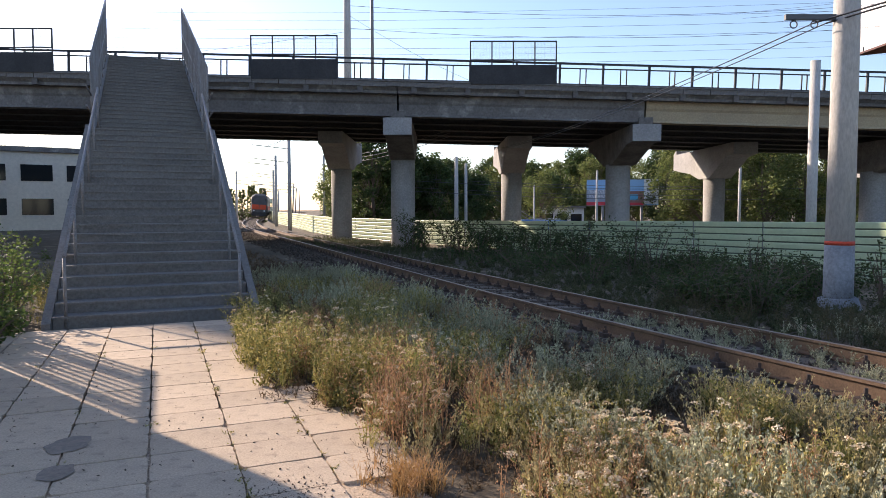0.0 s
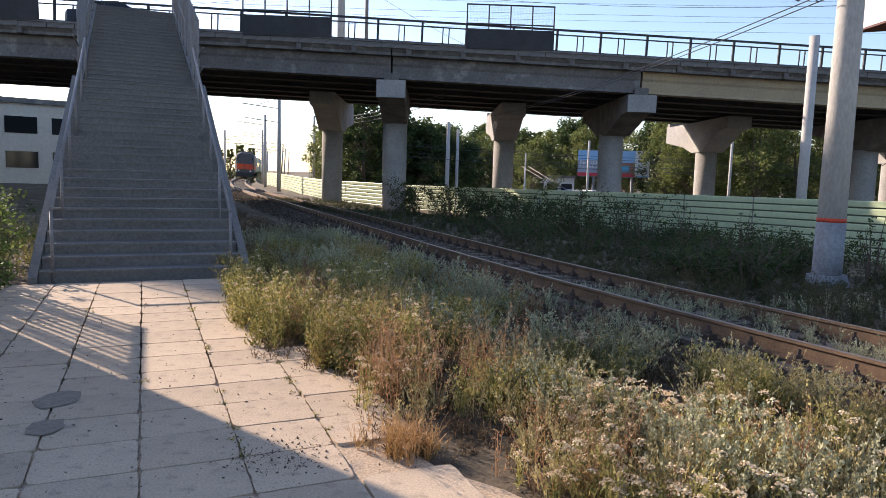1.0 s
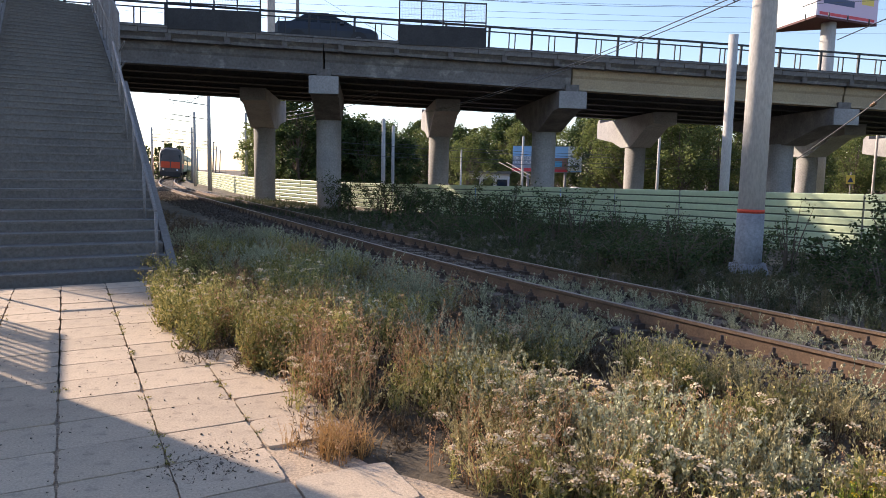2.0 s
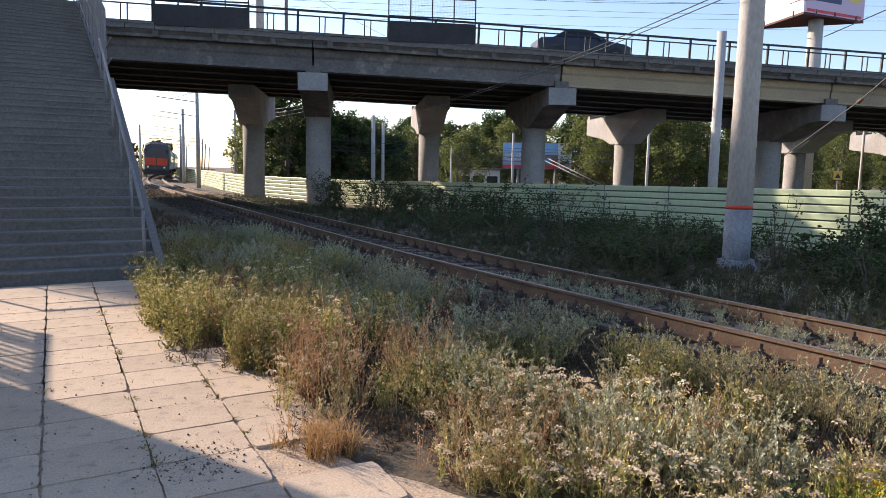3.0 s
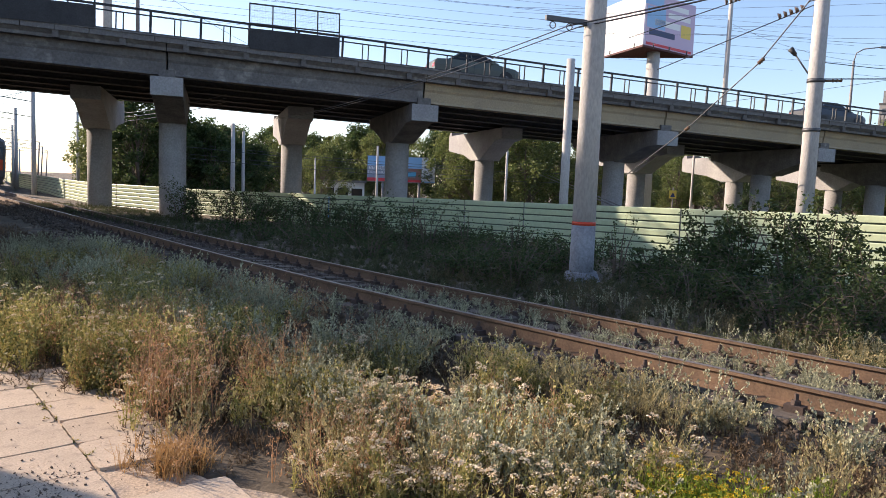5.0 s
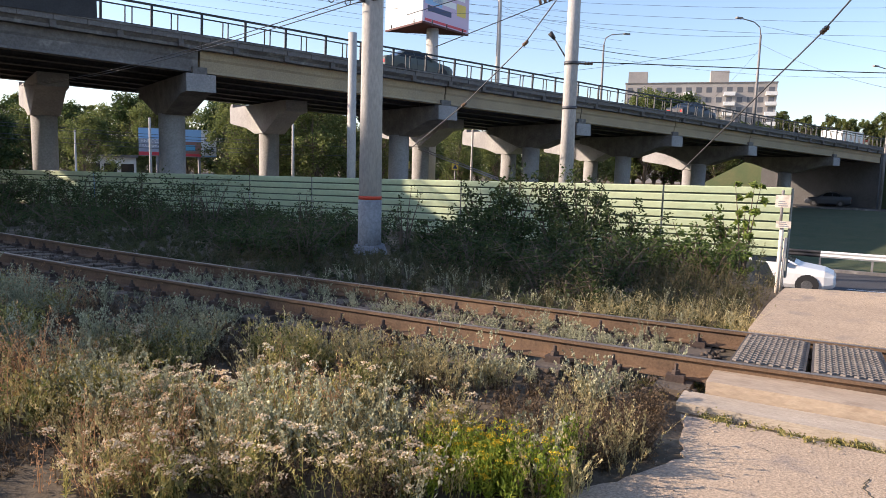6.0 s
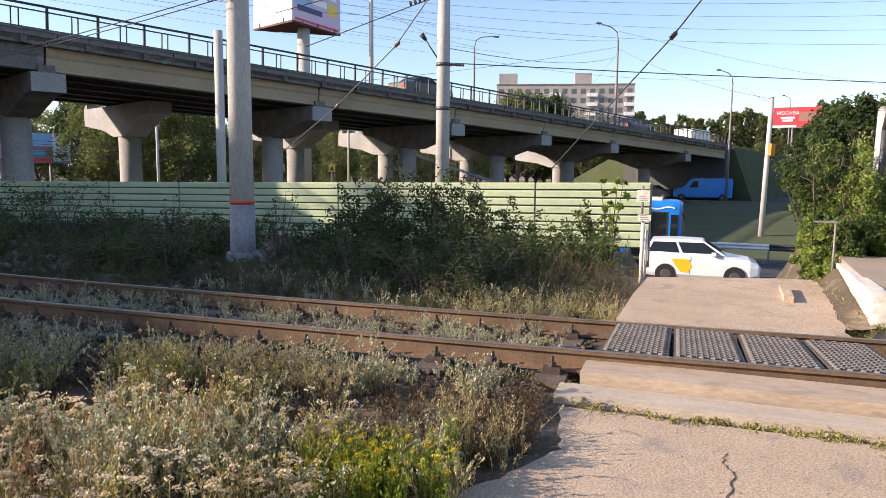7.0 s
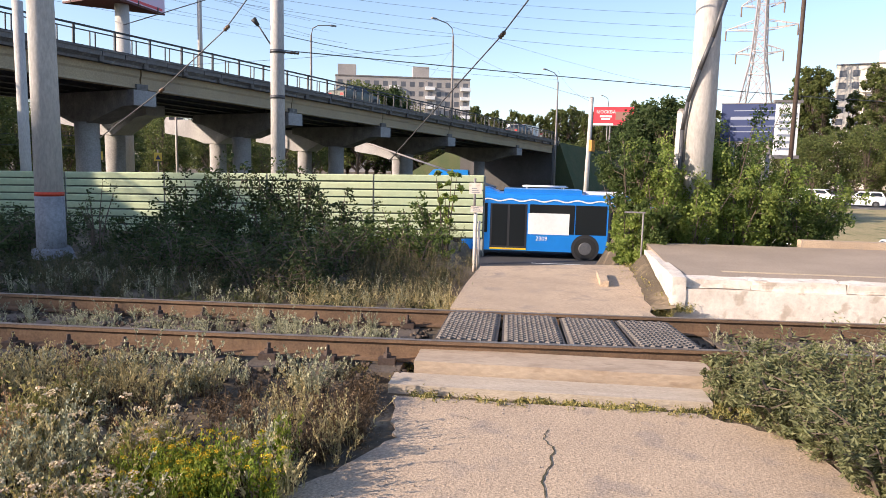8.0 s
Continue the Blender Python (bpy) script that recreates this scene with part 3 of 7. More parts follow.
def build_slabs():
    pav = thing("slab_path", Matrix(), "pavement of worn square concrete slabs leading to the stairs", "pavement", kind="structure")
    bm = bmesh.new()
    box(bm, 0.006, 0.514, 0.006, 0.454, -0.07, 0.0)
    shapes = [to_mesh("slab", bm, M_SLAB, 0.008)]
    wear = random.Random(9)
    for _ in range(7):
        bm = bmesh.new()
        ring = []
        corners = ((0.004, 0.004), (0.516, 0.004), (0.516, 0.456), (0.004, 0.456))
        for (u0, v0), (u1, v1) in zip(corners, corners[1:] + corners[:1]):
            for k in range(9):
                f = k / 9
                e = abs(wear.gauss(0, 0.0035)) + (wear.uniform(0.004, 0.016) if k == 0 else 0)
                u, v = u0 + (u1 - u0) * f, v0 + (v1 - v0) * f
                ring.append((u + (0.26 - u) * e * 4, v + (0.23 - v) * e * 4))
        top = [bm.verts.new((u, v, 0.0)) for u, v in ring]
        low = [bm.verts.new((u, v, -0.07)) for u, v in ring]
        bm.faces.new(top)
        for k in range(len(ring)):
            j = (k + 1) % len(ring)
            bm.faces.new((low[k], low[j], top[j], top[k]))
        shapes.append(to_mesh("slab", bm, M_SLAB))
    rng = random.Random(4)
    ang = math.degrees(math.atan2(-SL_D.x, SL_D.y))
    for j in range(-13, 11):
        for i in range(-8, 3):
            if i == 2 and (j > 1 or rng.random() < 0.25):
                continue
            x, y = slab_xy(i, j)
            o = new("slab", shapes[1 + rng.randrange(7)])
            o.parent = pav
            o.matrix_basis = pose(x, y, 0.004 + rng.uniform(-0.002, 0.002), rng.uniform(-0.25, 0.25), rng.uniform(-0.25, 0.25), ang + rng.uniform(-0.7, 0.7))


# ---------- poles ----------
def concrete_pole(x, y, r0, r1, h, label, base=-0.6, lean=0.0, band=None):
    th = thing("catenary_pole", pose(x, y, 0, 0, lean, 0), label, "pole", "concrete poles")
    bm = bmesh.new()
    rod(bm, (0, 0, base), (0, 0, h), r0, r1, 24)
    shaft = part("shaft", bm, M_POLE, th)
    if band:
        rr = r0 + (r1 - r0) * (band - base) / (h - base)
        bm = bmesh.new()
        rod(bm, (0, 0, band - 0.035), (0, 0, band + 0.035), rr + 0.006, rr + 0.006, 24)
        part("red_band", bm, M_RED, th, "red painted band")
    return th


# ---------- crossing, path and platform ----------
def at_na(n, a, z=0.0):
    x, y = across(n, a)
    return Vector((x, y, z))


BASIS = Matrix(((NX, AX, 0, 0), (NY, AY, 0, 0), (0, 0, 1, 0), (0, 0, 0, 1)))   # local x across the railway, y along it


def slab_poly(bm, pts, z0, z1):
    lo = [bm.verts.new(at_na(n, a, z0)) for n, a in pts]
    hi = [bm.verts.new(at_na(n, a, z1)) for n, a in pts]
    k = len(pts)
    for i in range(k):
        j = (i + 1) % k
        bm.faces.new((lo[i], lo[j], hi[j], hi[i]))
    bm.faces.new(hi), bm.faces.new(lo[::-1])


def build_crossing():
    rng = random.Random(8)
    # near path, with a ragged left edge
    left = [(4.62, 0.42), (4.2, 0.36), (3.87, 0.28), (3.5, 0.45), (3.1, 0.68), (2.7, 1.05), (2.2, 1.7), (1.7, 2.5), (1.35, 3.2), (1.2, 4.2), (1.1, 5.2)]
    right = [(4.62, -1.7), (4.5, -1.86), (4.32, -2.2), (3.67, -2.3), (2.9, -2.65), (2.5, -3.2), (1, -4.4)]
    ring = []
    for (n0, a0), (n1, a1) in zip(left, left[1:]):
        for k in range(5):
            f = k / 5
            ring.append((n0 + (n1 - n0) * f + rng.uniform(-0.012, 0.012), a0 + (a1 - a0) * f + rng.uniform(-0.02, 0.02)))
    ring += [(0.9, 5.4), (-6, 5.5), (-6, -9), (0.5, -9)]
    for (n0, a0), (n1, a1) in zip(right[::-1], right[::-1][1:]):
        for k in range(5):
            f = k / 5
            ring.append((n0 + (n1 - n0) * f + rng.uniform(-0.03, 0.03), a0 + (a1 - a0) * f + rng.uniform(-0.03, 0.03)))
    ring.append((4.62, -1.7))
    bm = bmesh.new()
    slab_poly(bm, ring[::-1], -0.12, -0.014)
    structure("path_near", bm, M_PATH, "worn pinkish asphalt footpath with cracks", "path")
    # cracks: thin sunken-looking soil seams laid on the asphalt
    for pts in ([(4.15, -0.66), (3.98, -0.64), (3.86, -0.69), (3.62, -0.66), (3.4, -0.61), (3.2, -0.62), (2.8, -0.57)], [(4.3, -0.05), (4.22, -0.2)]):
        bm = bmesh.new()
        fine = []
        for (n0, a0), (n1, a1) in zip(pts, pts[1:]):
            for k in range(6):
                f = k / 6
                fine.append((n0 + (n1 - n0) * f, a0 + (a1 - a0) * f + rng.uniform(-0.012, 0.012)))
        rows = [(bm.verts.new(at_na(n, a - w, -0.010)), bm.verts.new(at_na(n, a + w, -0.010))) for n, a in fine for w in (rng.uniform(0.002, 0.006),)]
        for (p, q), (r, s) in zip(rows, rows[1:]):
            bm.faces.new((p, q, s, r))
        structure("path_crack", bm, M_CRACK, "dark crack in the asphalt path", "crack")
    # far path, up to the road
    bm = bmesh.new()
    slab_poly(bm, [(7.35, 0.3), (7.35, -1.95), (7.6, -1.92), (7.9, -2.0), (8.3, -1.98), (8.9, -2.08), (9.6, -2.12), (10.4, -2.2), (11.3, -2.26), (11.25, -1.7), (10.6, 0.15), (9.0, 0.25)][::-1], -0.1, 0.075)
    structure("path_far", bm, M_PATH, "worn pinkish asphalt footpath beyond the rails", "path")
    bm = bmesh.new()
    slab_poly(bm, [(9.15, -1.55), (9.15, -1.66), (10.1, -1.72), (10.1, -1.6)][::-1], 0.0, 0.15)
    structure("path_kerb", bm, M_PATH, "broken concrete kerb on the path", "kerb", 0.01)
    # sleepers used as steps, and rubber plates between the rails
    cr = thing("foot_crossing", BASIS.copy(), "pedestrian rail crossing of ribbed rubber plates and timber steps", "crossing", kind="structure")
    bm = bmesh.new()
    box(bm, 5.12, 5.52, -1.98, 0.36, -0.2, 0.105)
    part("timber_step", bm, M_TIMBER, cr, "worn timber beam beside the rail", 0.03)
    bm = bmesh.new()
    box(bm, 4.76, 5.06, -1.85, 0.50, -0.2, 0.025)
    part("timber_step", bm, M_TIMBERPALE, cr, "worn timber beam beside the rail", 0.02)
    for k in range(4):
        a1 = 0.27 - k * 0.58
        pl = bmesh.new()
        box(pl, 5.68, 7.03, a1 - 0.55, a1, -0.06, 0.0)
        td = bmesh.new()
        for i in range(30):
            for j in range(6):
                u, v = 5.71 + i * 0.0445, a1 - 0.50 + j * 0.09 + (i % 2) * 0.045
                if v < a1 - 0.03:
                    lo = [td.verts.new((u + p, v + q, -0.002)) for p, q in ((-0.031, 0), (0, -0.036), (0.031, 0), (0, 0.036))]
                    hi = [td.verts.new((u + p, v + q, 0.014)) for p, q in ((-0.025, 0), (0, -0.03), (0.025, 0), (0, 0.03))]
                    td.faces.new(hi)
                    for k2 in range(4):
                        td.faces.new((lo[k2], lo[(k2 + 1) % 4], hi[(k2 + 1) % 4], hi[k2]))
        o = part("rubber_plate", pl, M_PLATE, cr, "ribbed grey rubber plate")
        part("tread", td, M_TREAD, o, "pale worn diamond tread")
        o.matrix_basis = Matrix.Translation((6.36, 0, 0.122)) @ Matrix.Rotation(radians(2.9 + 0.4 * (k - 1.5)), 4, "Y") @ Matrix.Rotation(radians(0.8 * (k % 2)), 4, "Z") @ Matrix.Translation((-6.36, 0, 0))
    # platform
    pf = thing("platform", BASIS.copy(), "low railway platform with a whitewashed edge and asphalt top", "platform", kind="structure")
    bm = bmesh.new()
    box(bm, 7.92, 8.26, -40, -2.29, -0.3, 0.30)
    part("edge_wall", bm, M_WHITEWASH, pf, "whitewashed edge wall", 0.015)
    a = -2.27
    while a > -30:
        ln = rng.uniform(0.55, 1.5)
        bm = bmesh.new()
        box(bm, 7.97 + rng.uniform(0, 0.05), 8.30 + rng.uniform(-0.05, 0.05), a - ln + 0.015, a, 0.305, 0.42 + rng.uniform(-0.02, 0.01))
        bmesh.ops.subdivide_edges(bm, edges=bm.edges[:], cuts=3, use_grid_fill=True)
        for v in bm.verts:
            v.co += 0.022 * noise.noise_vector(v.co * 9 + Vector((a, 0, 0)))
        part("coping_stone", bm, M_WHITEWASH, pf, "chipped whitewashed coping stone")
        a -= ln
    bm = bmesh.new()
    for v in box(bm, 8.2, 12.0, -40, -2.62, -0.3, 0.40):
        if v.co.x < 9 and v.co.y > -10:
            v.co.y = -2.36
    part("surface", bm, M_PLATFORM, pf, "brown worn asphalt surface")
    bm = bmesh.new()
    box(bm, 8.72, 8.80, -40, -3.0, 0.400, 0.404)
    part("edge_line", bm, M_YELLOWLINE, pf, "faded cream safety line")
    bm = bmesh.new()
    box(bm, 12.0, 12.18, -40, -5.2, -0.2, 0.52)
    part("back_kerb", bm, M_PATH, pf, "low concrete back kerb", 0.02)
    bm = bmesh.new()
    vs = box(bm, 7.90, 11.2, -2.62, -2.47, -0.2, 0.40)
    for v in vs:
        if v.co.z > 0.3 and v.co.x > 10:
            v.co.z = 0.36
        if v.co.x < 8:
            v.co.y += 0.25
            if v.co.z > 0.3:
                v.co.z = 0.44
    bmesh.ops.subdivide_edges(bm, edges=bm.edges[:], cuts=5, use_grid_fill=True)
    for v in bm.verts:
        v.co += 0.018 * noise.noise_vector(v.co * 6)
    part("end_wall", bm, M_WHITEWASH, pf, "chipped whitewashed ramp wall")
    bm = bmesh.new()
    rows = []
    for k in range(25):
        n = 7.75 + k * 3.35 / 24
        hgt = 0.10 + 0.20 * (n - 7.7) / 3.4
        rows.append([bm.verts.new(at_na(n, a + 0.25 * (11.1 - n) / 3.5, z + 0.02 * noise.noise(Vector((n * 5, a * 7, 0))))) for a, z in ((-2.48, hgt), (-2.42, hgt - 0.01), (-2.34, hgt * 0.6 + 0.02), (-2.24, 0.08), (-2.05, 0.02))])
    for p, q in zip(rows, rows[1:]):
        for i in range(4):
            bm.faces.new((p[i], p[i + 1], q[i + 1], q[i]))
    structure("soil_bank", bm, M_SOIL, "brown soil bank along the ramp wall", "soil")
    hp = thing("hand_post", BASIS @ Matrix.Translation((11.35, -2.45, 0.0)), "short grey steel post with a top bar by the ramp", "post")
    bm = bmesh.new()
    rod(bm, (0, 0, -0.05), (0, 0, 0.95), 0.015)
    part("upright", bm, M_STEELGREY, hp)
    bm = bmesh.new()
    box(bm, -0.015, 0.015, -0.03, 0.3, 0.94, 0.965)
    part("top_bar", bm, M_STEELGREY, hp)
    # sign post at the fence end
    sp = thing("sign_post", BASIS @ Matrix.Translation((11.0, 0.28, 0)), "leaning grey post with two small white notice plates", "sign post")
    bm = bmesh.new()
    rod(bm, (0, 0, -0.2), (0.0, 0.0, 0.92), 0.03, 0.03, 8)
    rod(bm, (0.06, -0.05, -0.2), (0.07, -0.06, 0.75), 0.022, 0.022, 8)
    part("post", bm, M_WHITEWASH, sp)
    for z0, z1, y0 in ((0.90, 1.00, -0.12), (1.20, 1.38, -0.09)):
        bm = bmesh.new()
        box(bm, -0.06, -0.04, y0, y0 + 0.20, z0, z1)
        pl = part("notice_plate", bm, M_WHITEWASH, sp, "small white notice plate")
        for k in range(3):
            bm = bmesh.new()
            box(bm, -0.064, -0.06, y0 + 0.03 + 0.02 * k, y0 + 0.16, z0 + 0.02 + 0.03 * k, z0 + 0.032 + 0.03 * k)
            part("printed_bar", bm, M_GREYINK, pl)
    bm = bmesh.new()
    rod(bm, (-0.03, 0.02, 0.9), (-0.03, 0.02, 1.45), 0.02)
    part("plate_holder", bm, M_STEELGREY, sp)


M_CRACK = material("crack_soil", (0.09, 0.075, 0.05), (0.06, 0.06, 0.03), 0.98, grain=60, patch=5)
M_TIMBERPALE = material("pale_weathered_timber", (0.50, 0.42, 0.33), (0.40, 0.33, 0.255), 0.9, grain=45, patch=2.5, amount=0.4, stretch=(3, 0.6, 3), bump=0.3)
M_TIMBER = material("weathered_timber", (0.45, 0.355, 0.26), (0.37, 0.285, 0.21), 0.9, grain=22, patch=2.2, amount=0.3, stretch=(1.5, 0.5, 1.5), bump=0.3, third=(0.33, 0.25, 0.18))
M_PLATFORM = material("platform_asphalt", (0.38, 0.30, 0.225), (0.29, 0.23, 0.175), 0.95, grain=40, patch=0.7, amount=0.4)
M_YELLOWLINE = material("faded_line", (0.55, 0.44, 0.30), (0.42, 0.33, 0.23), 0.9, patch=3)
M_GREYINK = plain("grey_print", (0.25, 0.25, 0.27), 0.7)


def build_grit():
    """Loose grit and crumbs on the paths."""
    rng = np.random.default_rng(31)
    base = np.array([(1, 0, 0), (-1, 0, 0), (0, 1, 0), (0, -1, 0), (0, 0, 1), (0, 0, -1)], float)
    fc = np.array([(0, 2, 4), (2, 1, 4), (1, 3, 4), (3, 0, 4), (2, 0, 5), (1, 2, 5), (3, 1, 5), (0, 3, 5)])
    V, F, k = [], [], 0
    while k < 6 * 4200:
        if rng.random() < 0.55:
            n, a = rng.uniform(2.4, 4.7), rng.uniform(-2.6, 1.2)
            z = -0.012
        elif rng.random() < 0.5:
            n, a = rng.uniform(0.7, 1.5), rng.uniform(2.6, 7.5)
            z = -0.008
        else:
            n, a = rng.uniform(7.3, 11), rng.uniform(-2.3, 0.3)
            z = 0.077
        x, y = across(n, a)
        sz = 0.0016 + 0.005 * rng.random() ** 8
        r = Euler(rng.random(3) * 6.28).to_matrix()
        V.append((base * (0.7 + 0.6 * rng.random((6, 1))) * sz) @ np.array(r).T + np.array([x, y, z + sz * 0.4]))
        F.append(fc + k)
        k += 6
    tagged(new("grit", from_arrays("grit", np.concatenate(V), np.concatenate(F), M_GRIT)), "loose grit and small stones on the path", "gravel", kind="stuff")
    V, F, k = [], [], 0
    while k < 6 * 2600:
        if rng.random() < 0.2:
            x, y = -0.88 + rng.normal() * 0.16, 3.51 + rng.normal() * 0.14
        else:
            x, y = slab_xy(rng.integers(-5, 3) + rng.normal() * 0.3, rng.uniform(-4, 9))
        sz = 0.0025 + 0.009 * rng.random() ** 4
        r = Euler(rng.random(3) * 6.28).to_matrix()
        V.append((base * np.array([1.5, 0.8, 0.5]) * (0.7 + 0.6 * rng.random((6, 1))) * sz) @ np.array(r).T * np.array([1, 1, 0.6]) + np.array([x, y, 0.006 + sz * 0.3]))
        F.append(fc + k)
        k += 6
    tagged(new("slab_crumbs", from_arrays("slab_crumbs", np.concatenate(V), np.concatenate(F), M_CRUMB)), "small brown crumbs and plant litter on the slabs", "litter", kind="stuff")
    for x, y, r in ((-2.56, 4.34, 0.135), (-2.37, 3.85, 0.105)):
        bm = bmesh.new()
        bm.faces.new([bm.verts.new((x + math.cos(t) * r * (1 + 0.22 * noise.noise(Vector((math.cos(t) * 2, math.sin(t) * 2, x * 7)))), y + 1.25 * math.sin(t) * r * (1 + 0.3 * noise.noise(Vector((math.cos(t) * 2, math.sin(t) * 2, y * 5)))), 0.012)) for t in np.linspace(0, 6.2832, 41)[:-1]])
        structure("tar_stain", bm, M_TAR, "dark dried tar stain on the slabs", "stain")


M_FIELD = material("yellow_dry_grass", (0.36, 0.29, 0.15), (0.24, 0.215, 0.10), 0.98, grain=9, patch=0.25, amount=0.6, bump=0.5, third=(0.17, 0.17, 0.07))
M_GRIT = material("grit_stone", (0.40, 0.33, 0.27), (0.24, 0.2, 0.17), 0.95, grain=60, patch=8, per="island", spread=0.5)
M_CRUMB = material("plant_litter", (0.20, 0.15, 0.11), (0.11, 0.085, 0.065), 0.95, grain=60, patch=8, per="island", spread=0.5)
M_TAR = material("tar", (0.18, 0.145, 0.115), (0.24, 0.19, 0.15), 0.7, grain=30, patch=8)


def build_roads():
    bm = bmesh.new()
    rows = []
    for a in np.linspace(-14, 46, 40):
        rows.append([bm.verts.new(at_na(n, a, ground_z(*across(n, a)) - 0.012)) for n in np.linspace(34.7, 74.6, 30)])
    for r0, r1 in zip(rows, rows[1:]):
        for i in range(29):
            bm.faces.new((r0[i], r0[i + 1], r1[i + 1], r1[i]))
    structure("grass_slope", bm, M_LEAFGROUND, "rough green grass slope between the roads", "grass")

    bm = bmesh.new()
    rows = []
    for a in np.linspace(-75, -13.8, 34):
        rows.append([bm.verts.new(at_na(n, a, ground_z(*across(n, a)) + 0.012)) for n in np.linspace(34.9, 74.6, 30)])
    for r0, r1 in zip(rows, rows[1:]):
        for i in range(29):
            bm.faces.new((r0[i], r0[i + 1], r1[i + 1], r1[i]))
    structure("dry_field", bm, M_FIELD, "yellowed dry grass field beside the road", "grass")

    for name, n0, n1, z, lab in (("road_near", 23.8, 33.4, 0.012, "grey asphalt road below the railway"), ("road_far", 75, 88, 0.012, "far grey asphalt carriageway")):
        bm = bmesh.new()
        al = [-400, -120, -60, -30, -27, -24, -21, -18, -15, -12, -10, 10, 40, 120, 400]
        rows = []
        for a in al:
            rows.append([bm.verts.new(at_na(n, a, ground_z(*across(n, a)) + z)) for n in np.linspace(n0, n1, 6)])
        for r0, r1 in zip(rows, rows[1:]):
            for i in range(5):
                bm.faces.new((r0[i], r0[i + 1], r1[i + 1], r1[i]))
        structure(name, bm, M_ASPHALT, lab, "road")
        bm = bmesh.new()
        for a in range(-60, 60, 8):
            n = (n0 + n1) / 2
            zz = ground_z(*across(n, a)) + z + 0.004
            bm.faces.new([bm.verts.new(at_na(u, v, zz)) for u, v in ((n - 0.06, a), (n + 0.06, a), (n + 0.06, a + 3), (n - 0.06, a + 3))])
        structure("lane_marking", bm, M_WHITE, "white dashed lane line", "marking")
        for nn in (n0 - 0.12, n1 + 0.02):
            bm = bmesh.new()
            for a in range(-120, 120, 3):
                zz = ground_z(*across(nn, a))
                box(bm, nn, nn + 0.15, a, a + 2.98, zz - 0.1, zz + 0.14, BASIS)
            structure("kerb", bm, M_CONC, "grey concrete kerb along the road", "kerb")
    # striped guard rail between the carriageways
    gr = thing("guard_rail", BASIS @ Matrix.Translation((34.5, 0, 0)), "road guard rail with white and black painted beam", "guard rail")
    for a in range(-44, 60, 2):
        zz = -2.35
        bm = bmesh.new()
        sec = [(0, 0.45), (-0.05, 0.52), (0, 0.6), (-0.05, 0.68), (0, 0.75), (0.01, 0.75), (0.01, 0.45)]
        p = [bm.verts.new((u, a, zz + v)) for u, v in sec]
        q = [bm.verts.new((u, a + 2, zz + v)) for u, v in sec]
        for i in range(len(sec)):
            j = (i + 1) % len(sec)
            bm.faces.new((p[i], p[j], q[j], q[i]))
        dark = (a // 2) % 3 == 0
        part("beam", bm, M_PANEL if dark else M_WHITE, gr, "black beam length" if dark else "white beam length")
        bm = bmesh.new()
        box(bm, 0.01, 0.12, a - 0.04, a + 0.04, zz - 0.2, zz + 0.7)
        part("post", bm, M_STEELGREY, gr)


# ---------- vehicles ----------
def loft(bm, rings, close=True):
    vs = [[bm.verts.new(p) for p in r] for r in rings]
    n = len(rings[0])
    for r0, r1 in zip(vs, vs[1:]):
        for i in range(n):
            j = (i + 1) % n
            bm.faces.new((r0[i], r0[j], r1[j], r1[i]))
    if close:
        bm.faces.new(vs[0][::-1]), bm.faces.new(vs[-1])


def wheel(parent, x, y, r, w, side):
    bm = bmesh.new()
    rod(bm, (x - w / 2, y, r), (x + w / 2, y, r), r, r, 20)
    ty = part("wheel", bm, M_RUBBER, parent, "black tyre", 0.0)
    bm = bmesh.new()
    rod(bm, (x + side * (w / 2 - 0.01), y, r), (x + side * (w / 2 + 0.012), y, r), r * 0.62, r * 0.55, 16)
    part("rim", bm, M_RIM, ty, "grey steel rim")


M_RIM = material("wheel_rim", (0.16, 0.16, 0.165), None, 0.5, 0.5, bump=0.0)
M_LAMPRED = plain("red_tail_lamp", (0.45, 0.02, 0.02), 0.25)
M_LAMPCLEAR = plain("clear_head_lamp", (0.75, 0.76, 0.78), 0.15)
M_BLACKPLASTIC = plain("black_plastic", (0.02, 0.02, 0.022), 0.6)
M_DECALYELLOW = plain("yellow_decal", (0.8, 0.5, 0.02), 0.4)


